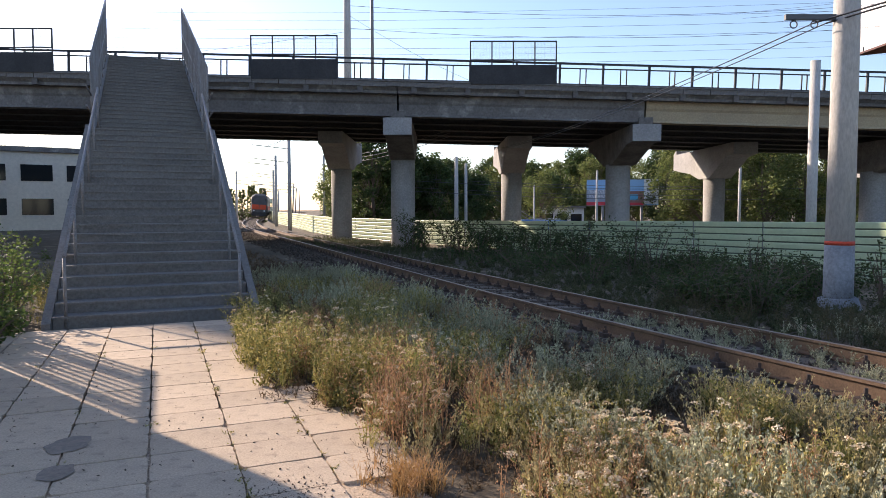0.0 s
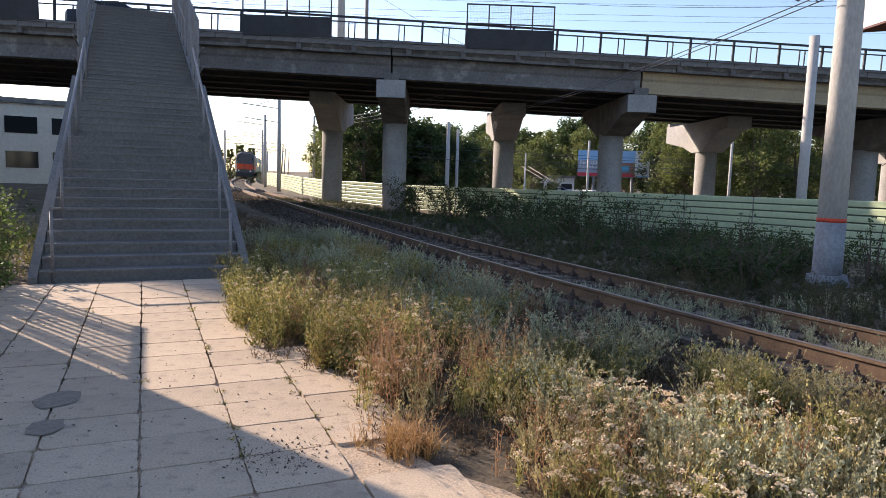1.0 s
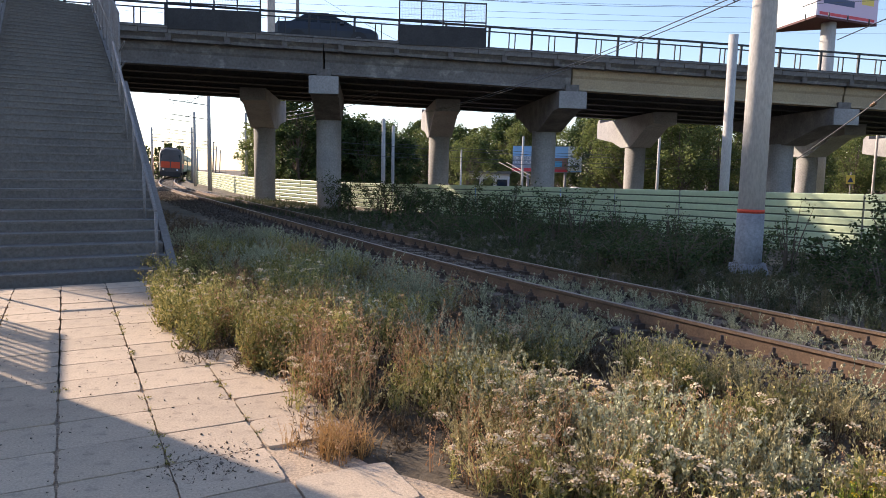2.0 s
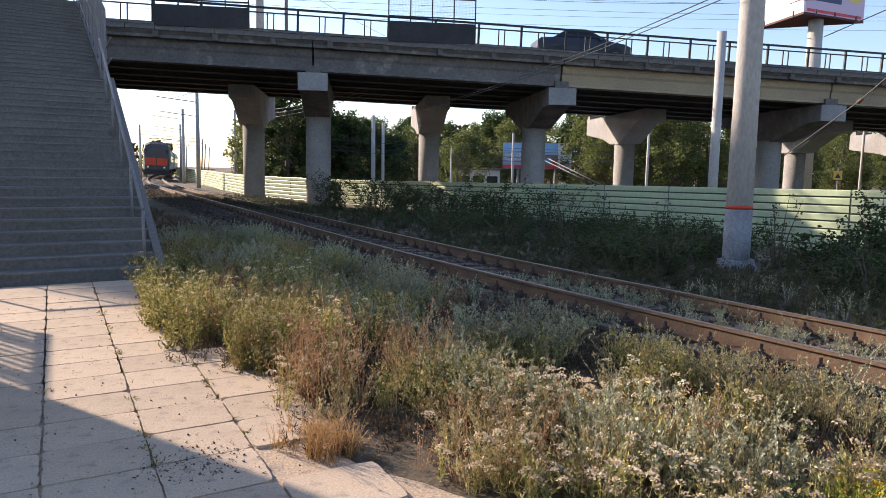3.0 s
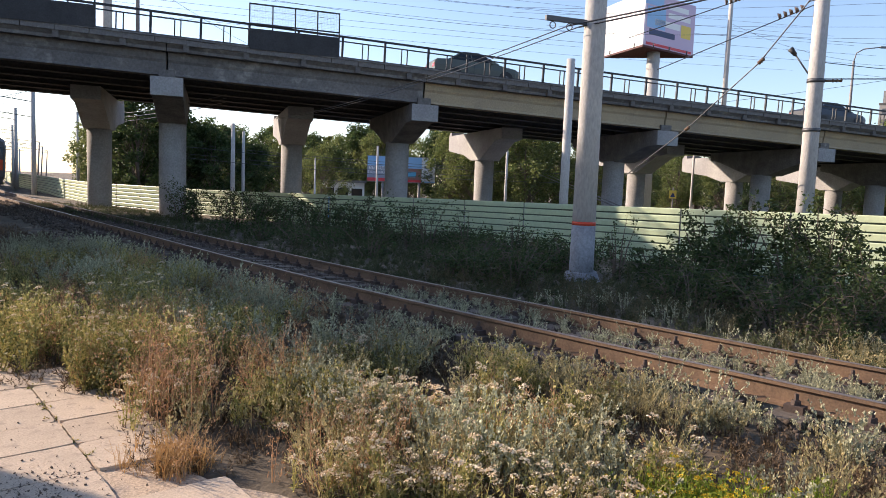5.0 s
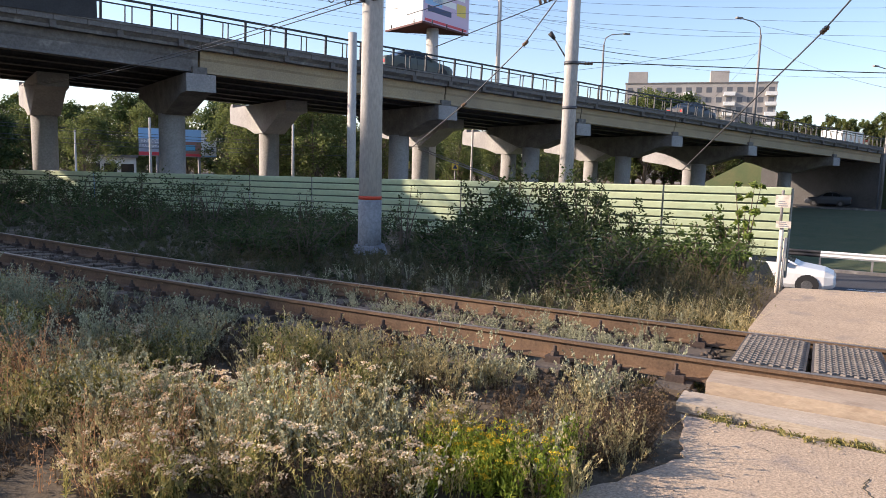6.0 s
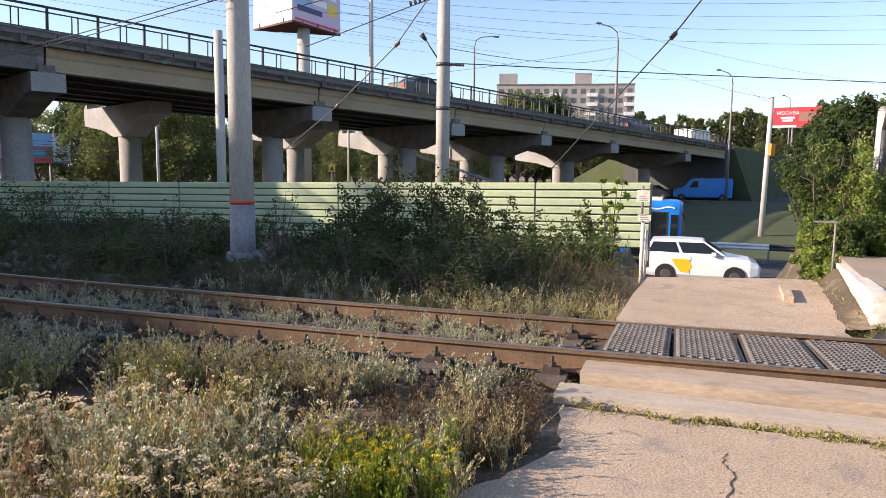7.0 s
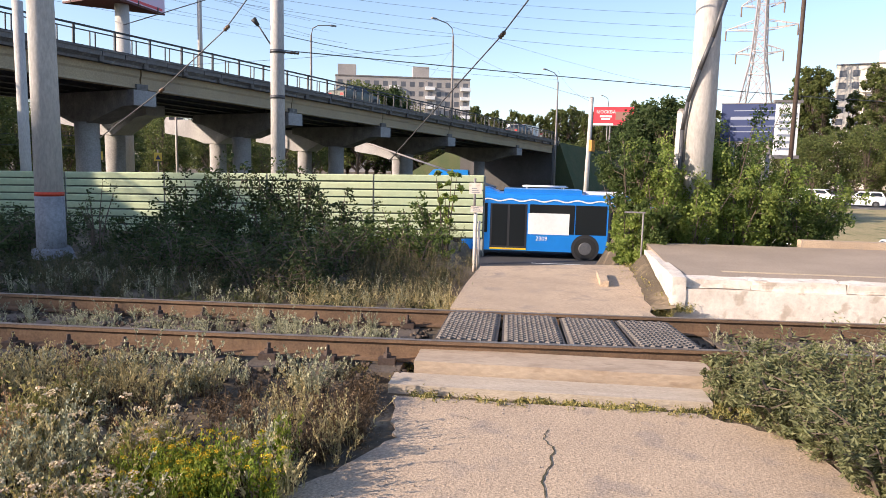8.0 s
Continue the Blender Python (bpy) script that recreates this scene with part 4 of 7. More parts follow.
def car(m, paint, label, length=4.5, width=1.75, height=1.48, style="sedan", decal=False):
    """Front towards local +y, on local z = 0."""
    th = thing("van" if style == "van" else "car", m, label, "van" if style == "van" else "car")
    L, W, H = length / 2, width / 2, height
    bonnet = 0.63 * H
    def ring(y, zlo, zhi, w, top=0.94):
        return [(-w, y, zlo + 0.12), (-w * 0.93, y, zlo), (w * 0.93, y, zlo), (w, y, zlo + 0.12), (w, y, (zlo + zhi) / 2 + 0.1), (w * top, y, zhi - 0.02), (w * top * 0.9, y, zhi), (-w * top * 0.9, y, zhi), (-w * top, y, zhi - 0.02), (-w, y, (zlo + zhi) / 2 + 0.1)]
    bm = bmesh.new()
    if style == "van":
        rings = [ring(-L, 0.4, H * 0.9, W * 0.93), ring(-L + 0.1, 0.3, H, W), ring(L - 2.2, 0.28, H, W), ring(L - 1.75, 0.28, H * 0.97, W), ring(L - 1.0, 0.28, H * 0.60, W * 0.98), ring(L - 0.25, 0.3, H * 0.50, W * 0.93), ring(L, 0.38, H * 0.40, W * 0.8)]
    else:
        tail = 0.70 * H
        rings = [ring(-L, 0.38, tail * 0.9, W * 0.86), ring(-L + 0.12, 0.26, tail, W * 0.95), ring(-L + 0.75, 0.2, tail + 0.03, W), ring(L - 1.25, 0.2, bonnet + 0.05, W), ring(L - 0.35, 0.22, bonnet - 0.08, W * 0.95), ring(L - 0.08, 0.28, bonnet * 0.8, W * 0.86), ring(L, 0.34, bonnet * 0.66, W * 0.74)]
    loft(bm, rings)
    body = part("body", bm, paint, th, "", 0.025)
    if style != "van":
        bm = bmesh.new()
        b0, t0, t1, b1 = -L + 0.55, -L + 1.35, L - 2.15, L - 1.15
        if style == "estate":
            b0, t0, t1 = -L + 0.1, -L + 0.42, L - 1.95
        zb, zt = 0.66 * H, H
        lo = [(-W * 0.94, b0, zb), (W * 0.94, b0, zb), (W * 0.94, b1, zb), (-W * 0.94, b1, zb)]
        hi = [(-W * 0.70, t0, zt - 0.04), (W * 0.70, t0, zt - 0.04), (W * 0.70, t1, zt - 0.02), (-W * 0.70, t1, zt - 0.02)]
        a = [bm.verts.new(p) for p in lo]
        b = [bm.verts.new(p) for p in hi]
        mid = [bm.verts.new((p[0] * 0.9, (t0 + t1) / 2 + (0.35 if k > 1 else -0.35), zt)) for k, p in enumerate(hi)]
        for i in range(4):
            j = (i + 1) % 4
            bm.faces.new((a[i], a[j], b[j], b[i]))
        bm.faces.new(a[::-1])
        bm.faces.new((b[0], b[1], mid[1], mid[0])), bm.faces.new((mid[0], mid[1], mid[2], mid[3])), bm.faces.new((mid[3], mid[2], b[2], b[3]))
        bm.faces.new((b[1], b[2], mid[2], mid[1])), bm.faces.new((b[3], b[0], mid[0], mid[3]))
        part("cabin", bm, paint, th, "", 0.03)
        def pane(name, quad, off):
            bm = bmesh.new()
            v = [Vector(p) for p in quad]
            nrm = (v[1] - v[0]).cross(v[3] - v[0]).normalized()
            if nrm.dot(Vector(off)) < 0:
                nrm = -nrm
            f = bm.faces.new([bm.verts.new(p + nrm * 0.012) for p in v])
            g = bmesh.ops.extrude_face_region(bm, geom=[f])
            bmesh.ops.translate(bm, verts=[e for e in g["geom"] if isinstance(e, bmesh.types.BMVert)], vec=-nrm * 0.02)
            part(name, bm, M_GLASS, th, "dark tinted window")
        def lerp(p, q, f):
            return tuple(p[i] + (q[i] - p[i]) * f for i in range(3))
        for s, (i, j) in ((1, (1, 2)), (-1, (0, 3))):
            l0, l1, h0, h1 = lo[i], lo[j], hi[i], hi[j]
            for f0, f1 in ((0.06, 0.46), (0.50, 0.95)):
                quad = (lerp(lerp(l0, l1, f0), lerp(h0, h1, f0), 0.12), lerp(lerp(l0, l1, f1), lerp(h0, h1, f1), 0.12), lerp(lerp(l0, l1, f1), lerp(h0, h1, f1), 0.84), lerp(lerp(l0, l1, f0), lerp(h0, h1, f0), 0.84))
                pane("side_window", quad, (s, 0, 0.3))
        for nm, (i, j), off in (("rear_window", (0, 1), (0, -1, 0.5)), ("windscreen", (3, 2), (0, 1, 0.5))):
            quad = (lerp(lerp(lo[i], lo[j], 0.06), lerp(hi[i], hi[j], 0.06), 0.15), lerp(lerp(lo[i], lo[j], 0.94), lerp(hi[i], hi[j], 0.94), 0.15), lerp(lerp(lo[i], lo[j], 0.93), lerp(hi[i], hi[j], 0.93), 0.9), lerp(lerp(lo[i], lo[j], 0.07), lerp(hi[i], hi[j], 0.07), 0.9))
            pane(nm, quad, off)
    else:
        for s in (-1, 1):
            bm = bmesh.new()
            vs = box(bm, s * W - 0.02, s * W + 0.008, L - 2.5, L - 1.65, H * 0.58, H * 0.86)
            for v in vs:
                if v.co.y > L - 2 and v.co.z > H * 0.7:
                    v.co.y -= 0.35
            part("side_window", bm, M_GLASS, th, "dark cab window")
        bm = bmesh.new()
        f = bm.faces.new([bm.verts.new(p) for p in ((-W * 0.8, L - 1.02, H * 0.64), (W * 0.8, L - 1.02, H * 0.64), (W * 0.75, L - 1.68, H * 0.94), (-W * 0.75, L - 1.68, H * 0.94))])
        part("windscreen", bm, M_GLASS, th)
    for s in (-1, 1):
        for y, r in ((L - 0.85, 0.31), (-L + 0.95, 0.31)):
            wheel(th, s * (W - 0.1), y, r, 0.2, s)
            bm = bmesh.new()
            rod(bm, (s * (W - 0.12), y, 0.32), (s * (W + 0.004), y, 0.32), 0.37, 0.37, 18)
            part("wheel_arch", bm, M_BLACKPLASTIC, th, "dark wheel arch")
        bm = bmesh.new()
        box(bm, s * W * 0.62 - 0.12, s * W * 0.62 + 0.16, -L - 0.012, -L + 0.12, H * 0.45, H * 0.56)
        part("tail_lamp", bm, M_LAMPRED, th, "red tail lamp", 0.01)
        bm = bmesh.new()
        box(bm, s * W * 0.58 - 0.16, s * W * 0.58 + 0.16, L - 0.14, L + 0.0, H * 0.36, H * 0.44)
        part("head_lamp", bm, M_LAMPCLEAR, th, "clear head lamp", 0.01)
        bm = bmesh.new()
        box(bm, s * (W + 0.02) - 0.07, s * (W + 0.02) + 0.07, L - 1.65, L - 1.5, H * 0.66, H * 0.74)
        part("mirror", bm, paint, th, "", 0.02)
        bm = bmesh.new()
        box(bm, s * W - 0.004, s * W + 0.005, -0.3, -0.285, 0.35, H * 0.63)
        part("door_gap", bm, M_BLACKPLASTIC, th)
        if decal:
            bm = bmesh.new()
            f = bm.faces.new([bm.verts.new((s * (W + 0.006), y, z)) for y, z in ((-0.95, 0.88), (-0.35, 0.88), (-0.2, 0.62), (-0.35, 0.4), (-0.6, 0.4))])
            part("door_decal", bm, M_DECALYELLOW, th, "yellow taxi door decal")
    return th


def text_mesh(name, body, size, mat, parent, m, label=""):
    cu = bpy.data.curves.new(name, "FONT")
    cu.body, cu.size, cu.extrude = body, size, 0.003
    cu.align_x = "CENTER"
    tmp = bpy.data.objects.new(name, cu)
    scene.collection.objects.link(tmp)
    bpy.context.view_layer.update()
    me = bpy.data.meshes.new_from_object(tmp.evaluated_get(bpy.context.evaluated_depsgraph_get()))
    bpy.data.objects.remove(tmp)
    me.materials.clear()
    me.materials.append(mat)
    ob = new(name, me)
    ob.parent, ob.matrix_basis = parent, m
    return tagged(ob, label)


def trolleybus(m):
    """Front towards local -y, side seen at local -x; the front axle at local y = 0."""
    th = thing("trolleybus", m, "blue city trolleybus with white wave stripe and roof gear", "bus")
    W, F, R = 1.25, -3.05, 8.9
    bm = bmesh.new()
    def ring(y, w, zt):
        return [(-w, y, 0.30), (w, y, 0.30), (w, y, 2.1), (w * 0.985, y, zt - 0.22), (w * 0.9, y, zt - 0.05), (w * 0.75, y, zt), (-w * 0.75, y, zt), (-w * 0.9, y, zt - 0.05), (-w * 0.985, y, zt - 0.22), (-w, y, 2.1)]
    loft(bm, [ring(F, W * 0.9, 2.66), ring(F + 0.12, W * 0.98, 2.78), ring(F + 0.35, W, 2.82), ring(R - 0.2, W, 2.82), ring(R, W * 0.96, 2.74)])
    body = part("body", bm, M_BLUE, th, "glossy blue body", 0.02)
    for y0, y1 in ((0.5, 2.45), (4.3, 5.62), (5.68, 7.0), (7.06, 8.5)):
        bm = bmesh.new()
        box(bm, -W - 0.008, -W + 0.02, y0, y1, 1.08, 2.36)
        part("window", bm, M_GLASS, th, "dark side window", 0.004)
    bm = bmesh.new()
    box(bm, -W - 0.008, -W + 0.02, -0.87, 0.46, 1.08, 2.36)
    part("window", bm, M_GLASS, th, "dark side window", 0.004)
    bm = bmesh.new()
    box(bm, -W - 0.014, -W, 0.72, 2.5, 1.05, 1.98)
    part("white_panel", bm, M_WHITE, th, "white panel over the window")
    for y0, y1 in ((-2.5, -0.94), (2.56, 4.17)):
        bm = bmesh.new()
        box(bm, -W - 0.010, -W + 0.03, y0, y1, 0.42, 2.36)
        door = part("door", bm, M_BLACKPLASTIC, th, "black folding door")
        mid = (y0 + y1) / 2
        for a, b in ((y0 + 0.08, mid - 0.05), (mid + 0.05, y1 - 0.08)):
            bm = bmesh.new()
            box(bm, -W - 0.016, -W - 0.008, a, b, 0.50, 2.32)
            part("door_pane", bm, M_GLASS, door, "dark door glass")
        bm = bmesh.new()
        box(bm, -W - 0.02, -W - 0.005, y0, y1, 0.34, 0.41)
        part("door_step", bm, M_DECALYELLOW, door, "yellow step edge")
    bm = bmesh.new()
    vs = box(bm, -W * 0.86, W * 0.86, F - 0.012, F + 0.06, 1.0, 2.35)
    part("windscreen", bm, M_GLASS, th, "dark windscreen")
    bm = bmesh.new()
    vs = box(bm, -W - 0.009, -W + 0.05, F + 0.16, F + 0.45, 1.15, 2.25)
    part("quarter_window", bm, M_GLASS, th)
    # white wave stripe under the roof
    bm = bmesh.new()
    rows = []
    for i in range(121):
        y = F + 0.3 + (R - F - 0.5) * i / 120
        z = 2.52 + 0.045 * math.sin(i * 0.62)
        rows.append((bm.verts.new((-W - 0.006, y, z - 0.03)), bm.verts.new((-W - 0.004, y, z + 0.03))))
    for (p, q), (r, s) in zip(rows, rows[1:]):
        bm.faces.new((p, q, s, r))
    part("wave_stripe", bm, M_WHITE, th, "white wavy stripe")
    # roof gear
    bm = bmesh.new()
    box(bm, -0.95, 0.95, 0.2, 3.6, 2.8, 3.0)
    part("roof_box", bm, M_BLUE, th, "blue roof equipment box", 0.05)
    bm = bmesh.new()
    vs = box(bm, -0.9, 0.9, 3.75, 5.2, 2.8, 3.04)
    for v in vs:
        if v.co.z > 2.95:
            v.co.y = v.co.y * 0.6 + 4.45 * 0.4 + 0.25
    part("roof_box", bm, M_BLUE, th, "blue roof equipment box", 0.05)
    bm = bmesh.new()
    box(bm, -0.8, 0.8, -2.2, 0.0, 2.8, 2.92)
    part("roof_hatch", bm, M_WHITE, th, "white roof unit", 0.04)
    bm = bmesh.new()
    for x in (-0.7, 0.7):
        for y in (1.0, 2.6):
            rod(bm, (x, y, 3.0), (x, y, 3.12), 0.02)
        rod(bm, (x, 0.8, 3.12), (x, 2.8, 3.12), 0.025)
    part("roof_rack", bm, M_WHITE, th, "white roof rail")
    for x in (-0.3, 0.3):
        bm = bmesh.new()
        rod(bm, (x, 4.0, 3.02), (x * 1.2, 10.0, 4.9), 0.035, 0.025)
        part("trolley_pole", bm, M_STEELGREY, th, "long grey trolley pole")
    for s in (-1, 1):
        for y in (0.0, 6.0):
            bm = bmesh.new()
            rod(bm, (s * (W - 0.2), y, 0.5), (s * (W + 0.006), y, 0.5), 0.60, 0.60, 24)
            part("wheel_arch", bm, M_BLACKPLASTIC, th)
            wheel(th, s * (W - 0.10), y, 0.48, 0.24, s)
        bm = bmesh.new()
        box(bm, s * (W + 0.18) - 0.1, s * (W + 0.18) + 0.1, F - 0.12, F - 0.02, 1.6, 2.0)
        rod(bm, (s * W * 0.95, F + 0.05, 2.3), (s * (W + 0.18), F - 0.07, 2.0), 0.02)
        part("mirror", bm, M_BLACKPLASTIC, th)
    text_mesh("fleet_number", "2309", 0.26, M_WHITE, th, Matrix(((0, 0, -1, -W - 0.006), (-1, 0, 0, 1.9), (0, 1, 0, 0.78), (0, 0, 0, 1))), "white fleet number")
    return th


def train():
    """Locomotive with coaches, front towards local -y."""
    M_ORANGE = material("orange_loco_paint", (0.62, 0.075, 0.02), (0.5, 0.06, 0.02), 0.5, grain=5, amount=0.1, bump=0.0)
    M_LOCO = material("grey_loco_paint", (0.075, 0.07, 0.07), (0.055, 0.05, 0.05), 0.5, grain=5, amount=0.15, bump=0.0)
    M_COACH = material("green_coach_paint", (0.22, 0.30, 0.20), (0.2, 0.26, 0.2), 0.5, grain=5, amount=0.1, bump=0.0)
    out = []
    th = thing("locomotive", Matrix(), "orange and grey diesel locomotive on the track", "train")
    bm = bmesh.new()
    def ring(y, w, z0, z1):
        return [(-w, y, z0), (w, y, z0), (w, y, z1 - 0.9), (w * 0.9, y, z1 - 0.3), (w * 0.55, y, z1), (-w * 0.55, y, z1), (-w * 0.9, y, z1 - 0.3), (-w, y, z1 - 0.9)]
    loft(bm, [ring(-0.0, 1.3, 1.0, 2.5), ring(0.35, 1.48, 0.95, 4.2), ring(1.0, 1.55, 0.95, 4.45), ring(17, 1.55, 0.95, 4.45), ring(17.4, 1.5, 1.0, 4.3)])
    part("body", bm, M_LOCO, th, "", 0.03)
    for x0, x1 in ((-1.3, -0.06), (0.06, 1.3)):
        bm = bmesh.new()
        vs = box(bm, x0, x1, -0.03, 0.3, 1.55, 2.45)
        part("nose_panel", bm, M_ORANGE, th, "bright orange nose panel", 0.03)
        bm = bmesh.new()
        vs = box(bm, x0 * 0.98, x1 * 0.98, 0.0, 0.4, 2.75, 3.5)
        for v in vs:
            if v.co.y < 0.2:
                v.co.y = 0.12 + (v.co.z - 2.75) * 0.16
        part("cab_window", bm, M_GLASS, th, "dark cab window")
    for s in (-1, 1):
        bm = bmesh.new()
        box(bm, s * 1.555 - 0.01, s * 1.555 + 0.01, 0.8, 17, 1.5, 2.3)
        part("side_band", bm, M_ORANGE, th, "orange side band")
        bm = bmesh.new()
        rod(bm, (s * 0.95, -0.08, 1.3), (s * 0.95, 0.1, 1.3), 0.13, 0.13, 12)
        part("buffer_lamp", bm, M_LAMPCLEAR, th)
    bm = bmesh.new()
    box(bm, -1.35, 1.35, -0.25, 0.2, 0.35, 1.0)
    part("snow_plough", bm, M_BLACKPLASTIC, th, "black snow plough", 0.03)
    for y in (3, 13.5):
        bm = bmesh.new()
        box(bm, -1.2, 1.2, y - 1.8, y + 1.8, 0.3, 0.95)
        part("bogie", bm, M_BLACKPLASTIC, th, "black bogie", 0.03)
    bm = bmesh.new()
    for y in (4, 8, 12):
        box(bm, -0.7, 0.7, y - 1, y + 1, 4.4, 4.6)
    part("roof_gear", bm, M_LOCO, th, "", 0.03)
    out.append(th)
    for k in range(2):
        c = thing("coach", Matrix(), "pale green railway coach behind the locomotive", "train", "coaches")
        bm = bmesh.new()
        loft(bm, [ring(0, 1.48, 1.0, 4.25), ring(23.5, 1.48, 1.0, 4.25)])
        part("body", bm, M_COACH, c, "", 0.03)
        for s in (-1, 1):
            for j in range(10):
                bm = bmesh.new()
                box(bm, s * 1.485 - 0.01, s * 1.485 + 0.01, 1.5 + j * 2.1, 2.7 + j * 2.1, 2.2, 3.0)
                part("window", bm, M_GLASS, c)
        for y in (3, 20):
            bm = bmesh.new()
            box(bm, -1.2, 1.2, y - 1.6, y + 1.6, 0.3, 1.0)
            part("bogie", bm, M_BLACKPLASTIC, c)
        out.append(c)
    return out


# ---------- vegetation ----------
def leaf_cloud(rng, centres, radii, count, size, lift=0.3, droop=0.0, slim=0.26):
    """Diamond leaves scattered through clumps; returns vertices and faces."""
    k = rng.integers(0, len(centres), count)
    d = rng.normal(size=(count, 3))
    d /= np.linalg.norm(d, axis=1, keepdims=True)
    r = radii[k] * (rng.random(count) ** 0.45)
    c = centres[k] + d * r[:, None]
    u = rng.normal(size=(count, 3))
    u[:, 2] = u[:, 2] * 0.6 - droop
    u /= np.linalg.norm(u, axis=1, keepdims=True)
    w = np.cross(u, rng.normal(size=(count, 3)) + np.array([0, 0, lift]))
    w /= np.linalg.norm(w, axis=1, keepdims=True) + 1e-9
    s = size * (0.6 + 0.8 * rng.random(count))[:, None]
    v = np.stack([c - u * s * 0.5, c + w * s * slim, c + u * s * 0.5, c - w * s * slim], 1)
    return v.reshape(-1, 3), np.arange(count * 4).reshape(-1, 4)


def tree_proto(name, seed, h, spread, leaves, size, mat, label, category="tree", trunk_h=0.28, clumps=46, columnar=False, r0=0.18):
    rng = np.random.default_rng(seed)
    th = thing(name, pose(0, 0, -500), label, category)
    bm = bmesh.new()
    top = Vector((rng.normal() * 0.3, rng.normal() * 0.3, h * 0.8))
    p = Vector((0, 0, -0.3))
    segs = 6
    pts = [Vector((0, 0, -0.3))]
    for i in range(1, segs + 1):
        f = i / segs
        pts.append(Vector((top.x * f + rng.normal() * 0.06 * h * 0.1, top.y * f + rng.normal() * 0.06 * h * 0.1, h * 0.8 * f)))
    for i in range(segs):
        rod(bm, pts[i], pts[i + 1], r0 * (1 - i / segs) + 0.03, r0 * (1 - (i + 1) / segs) + 0.03, 8, False)
    cen, rad = [], []
    for i in range(clumps):
        f = trunk_h + (0.98 - trunk_h) * rng.random() ** 0.8
        ang = rng.random() * 6.283
        prof = (math.sin(math.pi * min(1, (f - trunk_h) / (1 - trunk_h) * 0.85 + 0.12))) ** (0.35 if columnar else 0.7)
        rr = spread * prof * (0.45 + 0.6 * rng.random())
        c = np.array([math.cos(ang) * rr, math.sin(ang) * rr, f * h + rng.normal() * 0.02 * h])
        cen.append(c)
        rad.append(spread * (0.16 + 0.17 * rng.random()) * (0.8 if columnar else 1))
        k = max(1, min(segs, int(f * segs * 0.8)))
        rod(bm, pts[k - 1] * 0.5 + pts[k] * 0.5, Vector(c), r0 * 0.28 * (1.2 - f), 0.012, 5, False)
    part("trunk", bm, M_BARK, th)
    v, f = leaf_cloud(rng, np.array(cen), np.array(rad), leaves, size)
    o = new("crown", from_arrays("crown", v, f, mat))
    o.parent = th
    return th


def place(proto, x, y, scale, rz, z=None):
    z = ground_z(x, y) - 0.1 if z is None else z
    return copy_thing(proto, pose(x, y, z, 0, 0, rz) @ Matrix.Scale(scale, 4))


def polar(b, d):
    return d * math.sin(radians(b)), d * math.cos(radians(b))


